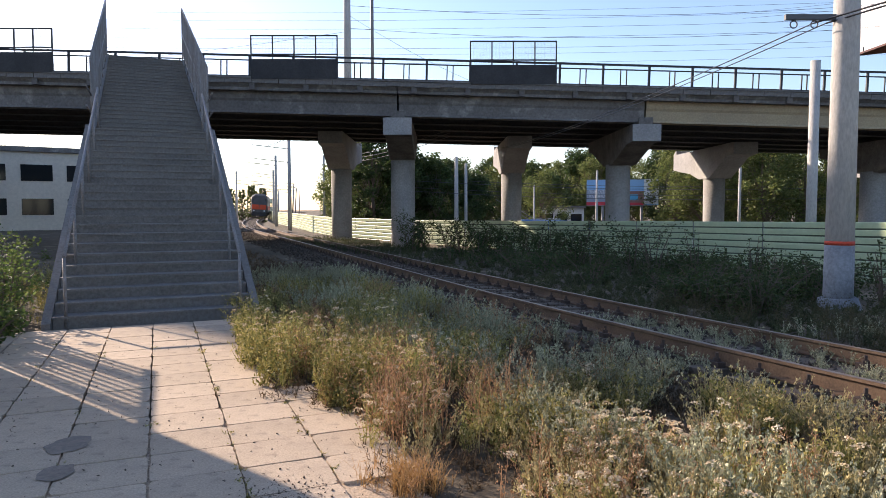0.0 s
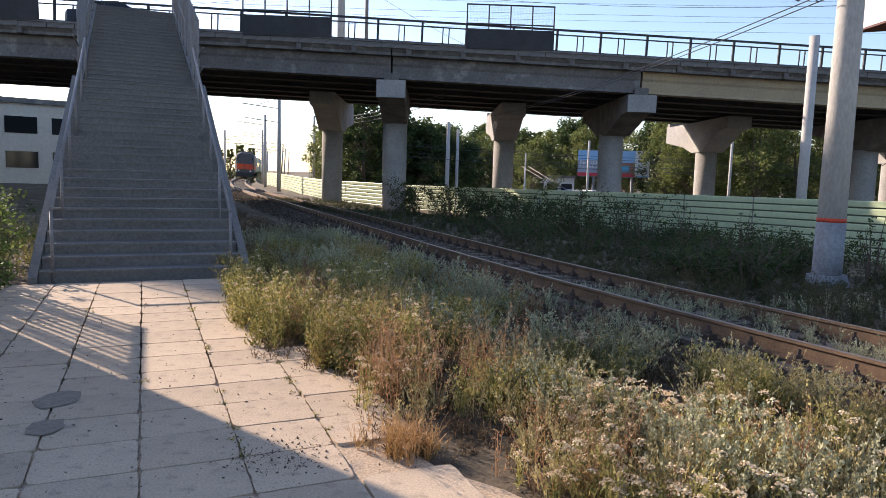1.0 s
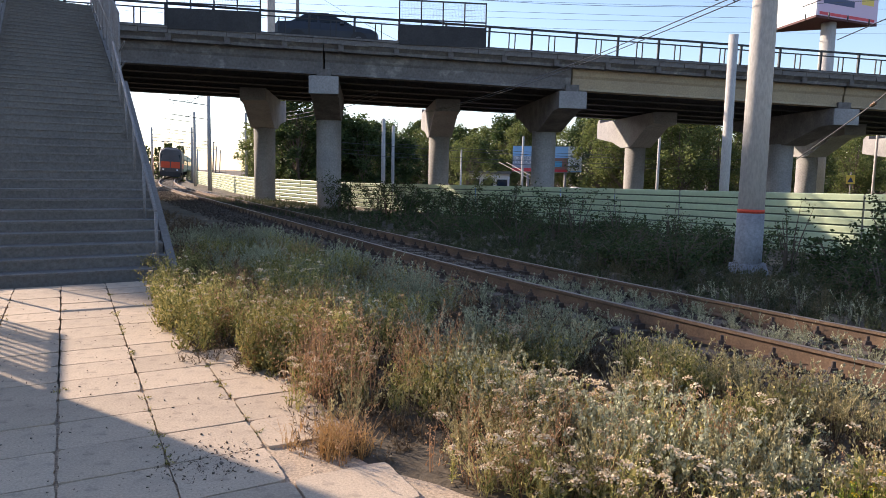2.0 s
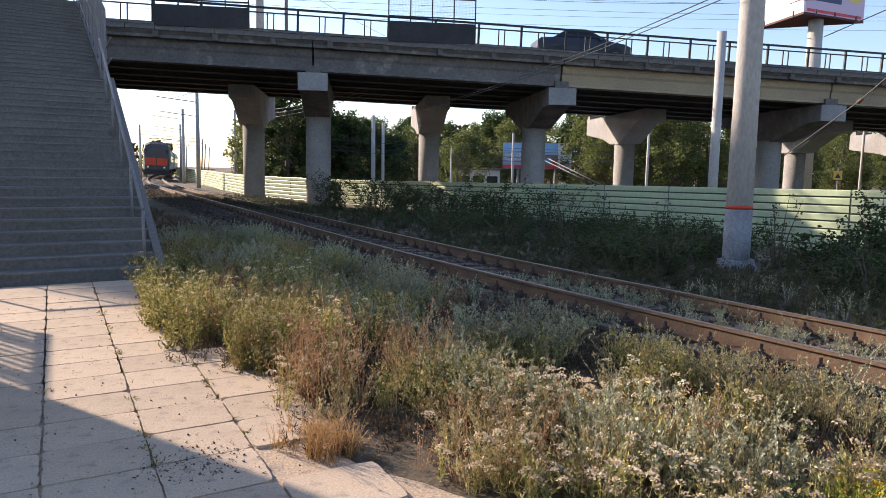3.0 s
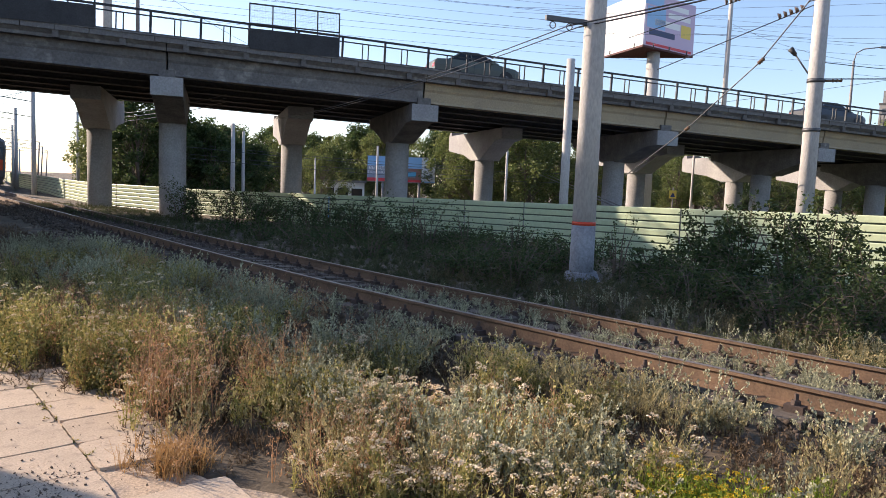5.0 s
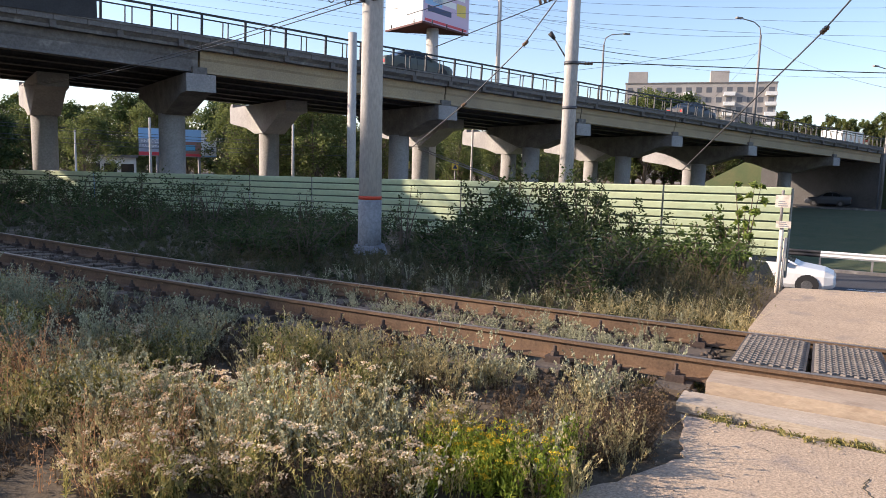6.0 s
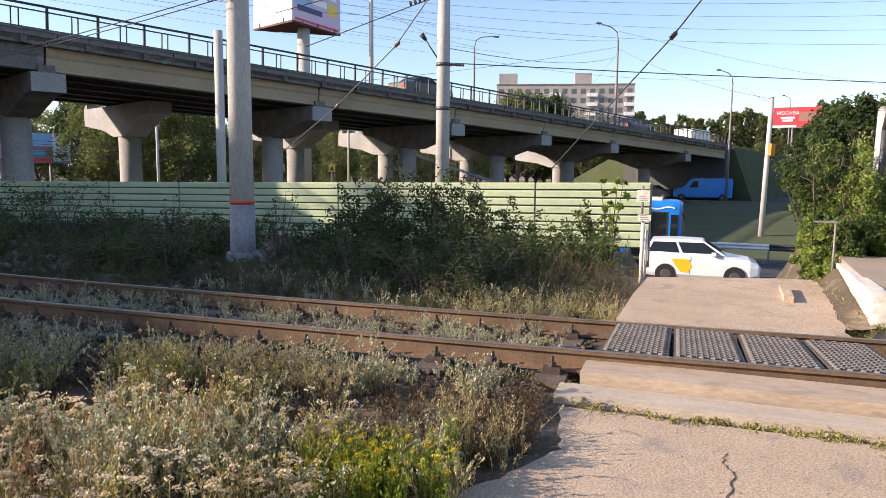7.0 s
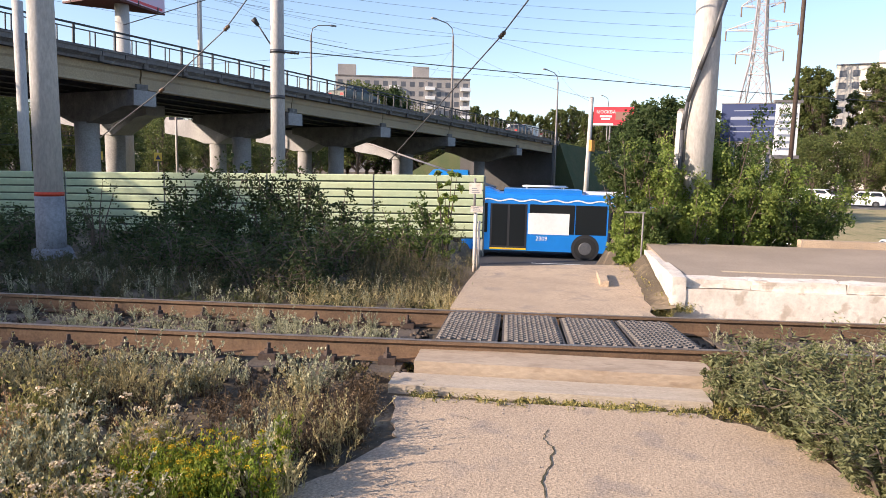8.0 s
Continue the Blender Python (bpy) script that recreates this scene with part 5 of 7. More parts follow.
def build_trees():
    rng = random.Random(12)
    broad = [tree_proto("broadleaf_tree", s, 9.0, 3.2, 8500, 0.25, M_LEAF_TREE, "leafy green deciduous tree beyond the overpass", clumps=75, trunk_h=0.13) for s in (1, 2, 3)]
    dark = [tree_proto("broadleaf_tree", s, 9.0, 3.0, 8000, 0.30, M_LEAF_DARK, "green deciduous tree with leaves darkened for shade", clumps=70, trunk_h=0.1) for s in (4, 5)]
    pop = [tree_proto("poplar_tree", s, 16.0, 2.0, 12000, 0.32, M_LEAF_TREE, "tall slender poplar in the distance", columnar=True, trunk_h=0.06, clumps=170) for s in (6, 7)]
    spots = [(-7.0, 66, 1.0), (-5.4, 60, 1.0), (-4.4, 66, 1.0), (-3.0, 62, 1.05), (-1.6, 66, 1.0), (-0.2, 62, 0.95), (1.2, 68, 0.95), (3.2, 66, 0.8), (8.8, 78, 0.9), (19.4, 74, 1.1), (21.6, 70, 1.05), (23.8, 72, 1.1), (25.6, 68, 1.05), (28.4, 72, 1.1), (31, 76, 1.0), (34.2, 74, 0.9), (37.5, 80, 0.9), (41, 84, 0.8), (45, 86, 0.8)]
    for i, (b, d, s) in enumerate(spots):
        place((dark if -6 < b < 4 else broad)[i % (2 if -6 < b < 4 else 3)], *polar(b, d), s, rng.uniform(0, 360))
    for b in np.arange(-8.5, 50, 1.25):
        d = rng.uniform(105, 130)
        place((dark + broad)[rng.randrange(5)], *polar(b + rng.uniform(-0.5, 0.5), d), rng.uniform(0.95, 1.35), rng.uniform(0, 360))
    for b in list(np.arange(0, 14, 0.9)) + list(np.arange(-20, -14, 0.8)):
        place(pop[rng.randrange(2)], *polar(b, rng.uniform(150, 190)), rng.uniform(0.75, 1.0) if b > -2 else 0.6, rng.uniform(0, 360))
    for b in np.arange(60, 84, 0.36):
        place(pop[rng.randrange(2)], *polar(b + rng.uniform(-0.3, 0.3), rng.uniform(240, 300)), rng.uniform(1.15, 1.65), rng.uniform(0, 360))
    for b in np.arange(60.5, 82, 1.1):
        place(broad[rng.randrange(3)], *polar(b + rng.uniform(-0.3, 0.3), rng.uniform(190, 225)), rng.uniform(0.9, 1.25), rng.uniform(0, 360))
    for b in np.arange(49.5, 61, 0.75):
        place((broad + dark)[rng.randrange(5)], *polar(b, rng.uniform(150, 165)), rng.uniform(1.95, 2.2) if 51.0 < b < 56.2 else rng.uniform(1.35, 1.6), rng.uniform(0, 360))
    for b, d, s, k in ((76.2, 52, 0.80, 1), (77.6, 50, 0.86, 0), (79.4, 54, 0.86, 1), (81.2, 60, 0.75, 0), (74.6, 66, 0.8, 1)):
        place(dark[k], *polar(b, d), s, rng.uniform(0, 360), -1.5)
    for b, d, s, k in ((86.6, 108, 0.95, 0), (88.0, 104, 0.95, 1), (89.6, 110, 1.05, 2), (91.4, 106, 1.1, 1), (92.8, 108, 1.15, 0), (94.6, 104, 1.1, 2), (96.6, 106, 1.2, 1), (98.6, 104, 1.2, 0), (85.4, 112, 1.0, 2)):
        place(broad[k], *polar(b, d), s, rng.uniform(0, 360))
    for b, s in ((86.2, 1.2), (86.9, 1.4), (87.4, 1.5), (88.0, 1.45), (88.6, 1.2), (90.3, 1.2), (91.4, 1.45), (92.2, 1.5), (93.6, 1.4)):
        place(pop[rng.randrange(2)], *polar(b, rng.uniform(148, 158)), s, rng.uniform(0, 360))
    for p in broad + dark + pop:
        for o in (*p.children_recursive, p):
            bpy.data.objects.remove(o)


def bush(x, y, h, spread, leaves, size, mat, seed, label, stems=7, droop=0.3, z=None, slim=0.26):
    rng = np.random.default_rng(seed)
    th = thing("bush", pose(x, y, ground_z(x, y) - 0.05 if z is None else z), label, "bush", "bushes along the railway")
    bm = bmesh.new()
    cen, rad = [], []
    for i in range(stems):
        ang = rng.random() * 6.283
        out = spread * (0.25 + 0.75 * rng.random())
        hh = h * (0.6 + 0.4 * rng.random())
        p0 = Vector((math.cos(ang) * 0.1 * spread, math.sin(ang) * 0.1 * spread, -0.1))
        p1 = Vector((math.cos(ang) * out * 0.5, math.sin(ang) * out * 0.5, hh * 0.55))
        p2 = Vector((math.cos(ang) * out, math.sin(ang) * out, hh))
        rod(bm, p0, p1, 0.018, 0.012, 5, False), rod(bm, p1, p2, 0.012, 0.004, 5, False)
        for f in np.linspace(0.15, 1, 7):
            q = p0.lerp(p1, f * 2) if f < 0.5 else p1.lerp(p2, f * 2 - 1)
            side = Vector((rng.normal(), rng.normal(), rng.normal() * 0.5)) * spread * 0.17
            rod(bm, q, q + side, 0.006, 0.003, 4, False)
            cen.append(np.array(q + side)), rad.append(spread * (0.12 + 0.13 * rng.random()))
    part("woody_stem", bm, M_BARK, th)
    v, f = leaf_cloud(rng, np.array(cen), np.array(rad), leaves, size, droop=droop, slim=slim)
    keep = v.reshape(-1, 4, 3)[:, :, 2].min(1) > -0.02
    v = v.reshape(-1, 4, 3)[keep].reshape(-1, 3)
    o = new("foliage", from_arrays("foliage", v, np.arange(len(v)).reshape(-1, 4), mat))
    o.parent = th
    return th


def build_bushes():
    rng = random.Random(5)
    lab = ("dense green roadside bush by the fence", "bright green bush with drooping leaves beside the platform", "low green weed bush beside the track, darkened for shade")
    # in front of the fence near the crossing: a tall dark thicket, then lower and lighter growth
    for n, a, h, s, k in ((12.9, 6.1, 1.75, 0.75, 0), (12.6, 5.3, 1.95, 0.85, 1), (13.0, 4.6, 1.75, 0.9, 2), (12.7, 3.9, 1.85, 0.85, 3), (12.9, 3.2, 1.55, 0.75, 4), (11.8, 5.2, 1.1, 0.9, 5), (11.7, 4.0, 1.0, 0.9, 6), (11.6, 6.4, 0.9, 0.8, 7)):
        x, y = across(n, a)
        bush(x, y, h, s, 2300, 0.075, M_LEAF_SHADE, 100 + k, "tall green thicket in front of the fence, darkened for shade", 11)
    for n, a, h, s, k in ((13.2, 2.5, 1.15, 0.6, 0), (12.6, 1.8, 1.1, 0.65, 1), (13.0, 1.2, 1.25, 0.5, 2), (12.0, 2.6, 0.8, 0.7, 3), (11.8, 1.4, 0.75, 0.6, 4)):
        x, y = across(n, a)
        bush(x, y, h, s, 1200, 0.07, M_LEAF_BUSH, 120 + k, lab[0], 9)
    x, y = across(12.7, 0.95)
    bush(x, y, 1.9, 0.26, 420, 0.12, M_LEAF_MAPLE, 140, "slender bright green maple sapling by the fence end", 4)
    for n, a, h, s, k in ((12.8, 8.1, 1.5, 0.5, 0), (12.6, 9.3, 0.9, 0.6, 1), (12.9, 11.2, 1.35, 0.5, 2), (12.8, 12.8, 1.4, 0.6, 3), (12.6, 14.2, 1.5, 0.7, 4), (12.7, 10.2, 1.0, 0.5, 5)):
        x, y = across(n, a)
        bush(x, y, h, s, 420, 0.06, M_LEAF_SHADE, 150 + k, "thin sparse shrub in front of the fence", 9)
    # shaded shrubs further along the track
    for k in range(14):
        n, a = rng.uniform(8.8, 10.8), 2.6 + k * 1.25 + rng.uniform(-0.4, 0.4)
        if 0.58 < a / n < 0.82:
            continue
        x, y = across(n, a)
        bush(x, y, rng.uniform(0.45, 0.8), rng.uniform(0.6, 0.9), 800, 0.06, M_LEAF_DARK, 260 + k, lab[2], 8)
    for k in range(24):
        n, a = rng.uniform(8.5, 11.2), rng.uniform(1.9, 9.5)
        if 0.56 < a / n < 0.84:
            continue
        x, y = across(n, a)
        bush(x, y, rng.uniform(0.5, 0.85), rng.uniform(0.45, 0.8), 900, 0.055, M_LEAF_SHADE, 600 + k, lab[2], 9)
    for k in range(26):
        a = 9 + k * 0.72 + rng.uniform(-0.3, 0.3)
        n = rng.uniform(10.4, 14.5) if a < 24 else rng.uniform(9.6, 12)
        x, y = across(n, a)
        h = rng.uniform(0.9, 1.3) * (1.25 if a > 15 else 0.75)
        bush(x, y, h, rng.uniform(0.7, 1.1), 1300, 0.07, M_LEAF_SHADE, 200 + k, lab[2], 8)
    # big bright bush beyond the ramp
    for n, a, h, s, k in ((12.6, -2.95, 2.1, 0.7, 0), (13.2, -3.6, 2.5, 1.0, 1), (13.6, -4.4, 2.9, 1.1, 2), (13.3, -5.0, 1.9, 0.8, 3), (12.5, -3.5, 1.5, 0.8, 4), (12.0, -2.7, 1.1, 0.5, 5), (12.9, -4.4, 1.5, 0.9, 6), (12.2, -2.35, 1.5, 0.5, 7), (12.8, -2.45, 2.2, 0.6, 8), (11.9, -2.5, 0.8, 0.4, 9), (13.4, -5.8, 1.8, 0.8, 10), (12.9, -5.5, 1.2, 0.7, 11)):
        x, y = across(n, a)
        bush(x, y, h, s, 9000, 0.06, M_LEAF_BUSH if k % 3 == 2 else M_LEAF_MAPLE, 300 + k, lab[1], 14, droop=0.8, z=0.0 if n > 12.3 or k < 7 else -0.4)
    # low weeds by the crossing and left of the stairs
    for n, a, h, s, k in ((5.0, -2.3, 0.4, 0.4, 0), (4.8, -2.9, 0.5, 0.6, 1), (4.4, -2.65, 0.4, 0.5, 2), (5.0, -3.7, 0.6, 0.7, 3), (4.4, -3.5, 0.55, 0.7, 4), (4.0, -3.0, 0.4, 0.5, 5), (3.7, -3.2, 0.35, 0.5, 6), (4.6, -4.4, 0.6, 0.7, 7), (4.4, -2.2, 0.34, 0.36, 8), (3.75, -2.65, 0.34, 0.42, 9), (3.3, -2.95, 0.4, 0.5, 10), (4.9, -1.98, 0.26, 0.24, 11), (3.5, -2.42, 0.28, 0.32, 12), (4.05, -2.35, 0.3, 0.34, 13)):
        x, y = across(n, a)
        bush(x, y, h, s, 4800, 0.044, M_LEAF_SLIM, 400 + k, "low feathery grey-green weed bush beside the crossing", 14, z=0, slim=0.13)
    for x, y, h, s, k in ((-5.6, 8.4, 0.8, 0.6, 0), (-6.3, 9.6, 1.1, 0.7, 1), (-5.2, 7.4, 0.55, 0.5, 2), (-7.4, 11, 1.3, 0.9, 3), (-6.6, 8.0, 0.8, 0.7, 4), (-8.6, 12.6, 1.3, 0.9, 5)):
        bush(x, y, h, s, 1300, 0.06, M_LEAF_BUSH, 500 + k, "pale green bush beside the stairs", 9)


def weeds(name, pts, rng, stems, height, lean, leaves, leaf_len, leaf_w, mat, label, heads=0, head_mat=None, head_r=0.02, head_name="", head_label="", plume=0.0, bushy=0.0, brush=0.0, tuft=0.04):
    """Upright weeds: thin stems with small leaves, and flower heads as an object of their own. brush: how closely the leaves follow the stem."""
    P = np.repeat(np.asarray(pts), stems, 0)
    m = len(P)
    ang = rng.random(m) * 6.283
    out = np.stack([np.cos(ang), np.sin(ang), np.zeros(m)], 1)
    h = height * (0.45 + 0.75 * rng.random(m))[:, None] * P[:, 3:4]
    base = P[:, :3] + out * tuft * rng.random((m, 1))
    ln = lean * rng.random((m, 1)) * h
    up = np.array([0, 0, 1.0])
    mid = base + up * h * 0.55 + out * ln * 0.35
    tip = base + up * h + out * ln
    side = np.stack([-np.sin(ang), np.cos(ang), np.zeros(m)], 1) * 0.0022
    V = [np.stack([base - side, base + side, mid + side * 0.8, mid - side * 0.8], 1), np.stack([mid - side * 0.8, mid + side * 0.8, tip + side * 0.4, tip - side * 0.4], 1)]
    for k in range(leaves):
        f = rng.random((m, 1)) * 0.9 + 0.1
        f = 1 - (1 - f) ** (1 + plume) if plume else f
        p = np.where(f < 0.55, base + (mid - base) * f / 0.55, mid + (tip - mid) * (f - 0.55) / 0.45)
        if bushy:
            p = p + rng.normal(size=(m, 3)) * bushy * np.array([1, 1, 0.6])
        d = rng.normal(size=(m, 3)) * (1 - 0.55 * brush) + np.array([0, 0, 0.55]) + (tip - base) / h * brush * 1.3
        d /= np.linalg.norm(d, axis=1, keepdims=True)
        w = np.cross(d, rng.normal(size=(m, 3)))
        w /= np.linalg.norm(w, axis=1, keepdims=True) + 1e-9
        L = leaf_len * (0.5 + rng.random((m, 1))) * (1.15 - 0.6 * f)
        wd = leaf_w * (0.6 + 0.8 * rng.random((m, 1)))
        V.append(np.stack([p, p + d * L * 0.45 + w * wd, p + d * L, p + d * L * 0.45 - w * wd], 1))
    V = np.concatenate(V).reshape(-1, 3)
    tagged(new(name, from_arrays(name, V, np.arange(len(V)).reshape(-1, 4), mat)), label, "weeds", kind="stuff")
    if heads:
        sel = rng.random(m) < heads
        T = tip[sel]
        q = len(T)
        V = []
        size = head_r * (0.65 + 0.6 * rng.random(q))
        for k in range(30):
            a = rng.random(q) * 6.283
            r = size * np.sqrt(rng.random(q))
            c = T + np.stack([np.cos(a) * r, np.sin(a) * r, size * (0.42 - 0.5 * (r / size) ** 2) + rng.normal(size=q) * head_r * 0.10], 1)
            s = (size * 0.2)[:, None]
            u = rng.normal(size=(q, 3)) * 0.6 + np.array([1, 0, 0])
            w = np.cross(u, rng.normal(size=(q, 3)) * 0.7 + np.array([0, 0, 1]))
            u /= np.linalg.norm(u, axis=1, keepdims=True)
            w /= np.linalg.norm(w, axis=1, keepdims=True)
            V.append(np.stack([c - u * s, c - w * s, c + u * s, c + w * s], 1))
        V = np.concatenate(V).reshape(-1, 3)
        tagged(new(head_name, from_arrays(head_name, V, np.arange(len(V)).reshape(-1, 4), head_mat)), head_label, "flowers", kind="stuff")


def verge_limit(a):
    return float(np.interp(a, (0, 3.2, 4.2, 4.8, 5.3, 5.7, 7, 9.5, 13), (3.5, 1.2, 1.2, 1.4, 1.2, 0.9, 0.82, 1.15, 1.3)))


def build_weeds():
    rng = np.random.default_rng(21)

    def patch(count, n0, n1, a0, a1, keep=lambda n, a: True, z=0.0, scale=(0.8, 1.2), clump=0.0, freq=0.9, seed=0.0):
        out = []
        while len(out) < count:
            n, a = rng.uniform(n0, n1), rng.uniform(a0, a1)
            if not keep(n, a):
                continue
            if clump and noise.noise(Vector((n * freq, a * freq, seed))) < clump * rng.uniform(-0.6, 1.0):
                continue
            x, y = across(n, a)
            out.append((x, y, ground_z(x, y) - 0.04 + z, rng.uniform(*scale)))
        return out

    def verge(n, a):
        if n < verge_limit(a) + 0.25 * noise.noise(Vector((n, a, 3))) or n > 4.6 - 0.02 * max(0, a - 5):
            return False
        return not (n > 4.0 and a < 0.55)

    def clumped(n, a):
        if math.hypot(n - 2.98, a - 1.12) < 0.27 or math.hypot(n - 3.3, a - 0.82) < 0.16:
            return False
        return verge(n, a) and noise.noise(Vector((n * 1.5, a * 1.5, 11.0))) > (-0.22 if n < 3.1 else 0.02) - 0.25 * (a > 7)

    # low dry undergrowth everywhere on the verge
    weeds("dry_undergrowth", patch(2600, 0.8, 5.2, 0.6, 13, verge, scale=(0.6, 1.2)), rng, 6, 0.13, 0.8, 5, 0.05, 0.004, M_DRY, "low tangle of dry brown grass on the verge")
    weeds("dry_undergrowth", patch(900, 1.1, 5, 13, 40, lambda n, a: n < 4.4 - 0.05 * (a - 13), scale=(0.8, 1.4)), rng, 5, 0.16, 0.8, 5, 0.09, 0.008, M_DRY, "low tangle of dry brown grass on the verge")
    weeds("green_weeds", patch(430, 0.8, 4.2, 0.8, 13, clumped, clump=0.14, seed=2.0), rng, 7, 0.31, 0.6, 24, 0.046, 0.0078, M_GREENWEED, "thin green and yellowing weeds on the verge", bushy=0.016, brush=0.45)
    weeds("tall_weeds", patch(120, 0.8, 2.6, 4.9, 8.4, clumped, clump=0.05, seed=9.0, scale=(0.7, 1.1)) + patch(70, 0.85, 1.9, 5.3, 7.4, clumped, scale=(0.7, 1.1)), rng, 7, 0.52, 0.5, 30, 0.046, 0.007, M_GREENWEED, "tall leafy weeds at the edge of the slab path", 0.2, M_FLOWER, 0.026, "flower_heads", "dry cream flower heads on tall weeds", bushy=0.026, brush=0.4)
    weeds("wormwood", patch(330, 2.2, 5.2, 0.8, 16, clumped, clump=0.14, seed=5.0), rng, 14, 0.31, 0.7, 36, 0.030, 0.0068, M_SAGE, "grey feathery wormwood between path and rails", plume=0.9, bushy=0.007, brush=0.85, tuft=0.09)
    weeds("wormwood", patch(150, 3.3, 4.9, 1.2, 10, clumped, scale=(0.5, 1.0)), rng, 11, 0.18, 0.6, 30, 0.022, 0.005, M_SAGE, "grey feathery wormwood between path and rails", plume=0.9, bushy=0.005, brush=0.9)
    weeds("straw_brush", patch(150, 2.4, 4.6, 0.5, 4.6, clumped, scale=(0.6, 1.15)) + patch(90, 1.4, 3.0, 1.6, 5, clumped, scale=(0.6, 1.1)), rng, 12, 0.27, 0.8, 22, 0.032, 0.0045, M_STRAW2, "pale dry seeding grass on the verge", plume=0.9, bushy=0.006, brush=0.85, tuft=0.08)
    weeds("dry_stalks", patch(240, 1.15, 4.4, 1.2, 12, clumped, clump=0.1, seed=7.0), rng, 5, 0.36, 0.8, 26, 0.02, 0.004, M_RUST, "reddish brown dry stalks on the verge", plume=0.6, bushy=0.016, brush=0.6)
    weeds("dry_stalks", patch(60, 1.2, 2.5, 3.9, 6.6, clumped, scale=(0.8, 1.1)), rng, 6, 0.54, 0.6, 34, 0.022, 0.0045, M_RUST, "tall reddish brown seeding stalks on the verge", plume=0.7, bushy=0.018, brush=0.6)
    weeds("yarrow", patch(190, 1.25, 3.4, 0.9, 4.6, clumped, clump=0.02, seed=4.0), rng, 4, 0.30, 0.7, 18, 0.035, 0.004, M_GREENWEED, "green yarrow stems near the path", 0.62, M_FLOWER, 0.031, "yarrow_heads", "domed cream and brown yarrow flower heads", brush=0.3)
    weeds("yellow_daisies", [(x, y, -0.04, 1.0) for x, y in [across(2.98 + rng.normal() * 0.13, 1.12 + rng.normal() * 0.17) for _ in range(95)]], rng, 5, 0.25, 0.35, 24, 0.036, 0.005, M_LEAFYEL, "fresh green clump with small yellow flowers", 0.4, M_YELLOW, 0.019, "yellow_flowers", "small bright yellow flowers", bushy=0.01, brush=0.5)
    weeds("green_sprig", [(x, y, -0.04, 1.0) for x, y in [across(3.36 + rng.normal() * 0.03, 0.84 + rng.normal() * 0.03) for _ in range(9)]], rng, 4, 0.3, 0.15, 34, 0.03, 0.004, M_LEAFYEL, "fresh upright green sprig at the path edge", bushy=0.006, brush=0.8)
    # against the rails, between them, and beyond
    weeds("track_weeds", patch(110, 4.7, 5.2, 0.9, 9, scale=(0.4, 0.8)) + patch(200, 5.75, 6.95, 0.6, 8, scale=(0.4, 0.9)) + patch(60, 5.75, 6.95, -9, -2.3, scale=(0.4, 0.8)), rng, 8, 0.24, 0.7, 26, 0.024, 0.0042, M_SAGE, "grey weeds growing between the rails", plume=0.8, bushy=0.006, brush=0.85)
    weeds("far_side_grass", patch(1300, 7.35, 11, 0.5, 14, scale=(0.5, 1.1)) + patch(1200, 7.3, 12, 14, 40, scale=(0.8, 1.6)), rng, 6, 0.17, 0.6, 8, 0.07, 0.006, M_DRYGREEN, "rough half-dry grass beyond the rails")
    weeds("far_side_wormwood", patch(60, 7.4, 8.9, 0.5, 6), rng, 7, 0.24, 0.6, 24, 0.026, 0.0042, M_SAGE, "grey wormwood beyond the rails", plume=0.8, bushy=0.006, brush=0.85)
    weeds("far_side_dry_weeds", patch(200, 7.9, 11.6, 0.35, 4.2, scale=(0.6, 1.3)) + patch(120, 7.6, 9.6, 4.2, 9, scale=(0.6, 1.1)), rng, 6, 0.36, 0.7, 16, 0.04, 0.005, M_BROWNWEED, "brown dry weeds below the bushes", plume=0.4, bushy=0.03)
    weeds("far_side_straw", patch(130, 7.4, 8.6, 0.3, 2.2, scale=(0.6, 1.4)), rng, 6, 0.24, 0.9, 5, 0.07, 0.004, M_STRAW2, "pale dry grass beside the crossing")
    weeds("crossing_grass", patch(90, 4.55, 4.75, -1.8, 0.3, scale=(0.4, 0.9)) + patch(90, 4.55, 5.0, -2.4, -1.8) + patch(60, 5.0, 5.6, 0.4, 0.9, scale=(0.8, 1.4)) + patch(70, 7.5, 8.8, 0.3, 0.7, scale=(0.8, 1.3)) + patch(130, 7.6, 11.2, -2.2, -1.95, z=0.05, scale=(0.8, 2.2)) + patch(150, 7.8, 11.2, -2.44, -2.2, z=0.14, scale=(0.8, 2.0)), rng, 5, 0.065, 0.9, 9, 0.03, 0.005, M_GREENWEED, "small green weeds in the crossing joints", bushy=0.012)
    edge = []
    for n0, a0 in ((4.55, 0.45), (4.2, 0.42), (3.9, 0.35), (3.6, 0.5), (3.3, 0.7), (3.0, 0.95), (2.6, 1.3), (2.2, 1.75)):
        for _ in range(26):
            x, y = across(n0 + rng.normal() * 0.16, a0 + 0.12 + abs(rng.normal()) * 0.16)
            edge.append((x, y, -0.04, rng.uniform(0.4, 1.1)))
    weeds("path_edge_weeds", edge, rng, 5, 0.2, 0.9, 16, 0.03, 0.004, M_DRY, "dry tufts along the asphalt edge", plume=0.4, bushy=0.02)
    weeds("fence_foot_grass", patch(900, 11, 18, 0.4, 24, scale=(0.6, 1.3)), rng, 5, 0.38, 0.5, 10, 0.10, 0.008, M_DRYGREEN, "tall rough grass below the fence")
    weeds("stair_side_grass", [(x, y, -0.05, rng.uniform(0.7, 1.3)) for x, y in [(rng.uniform(-12, -5.4), rng.uniform(6, 16)) for _ in range(700)] if (x + 4.05) * 0.92 + (y - 9.4) * 0.38 < -1.55], rng, 5, 0.4, 0.5, 9, 0.08, 0.007, M_GREENWEED, "pale grass and weeds beside the stairs")
    sl = []
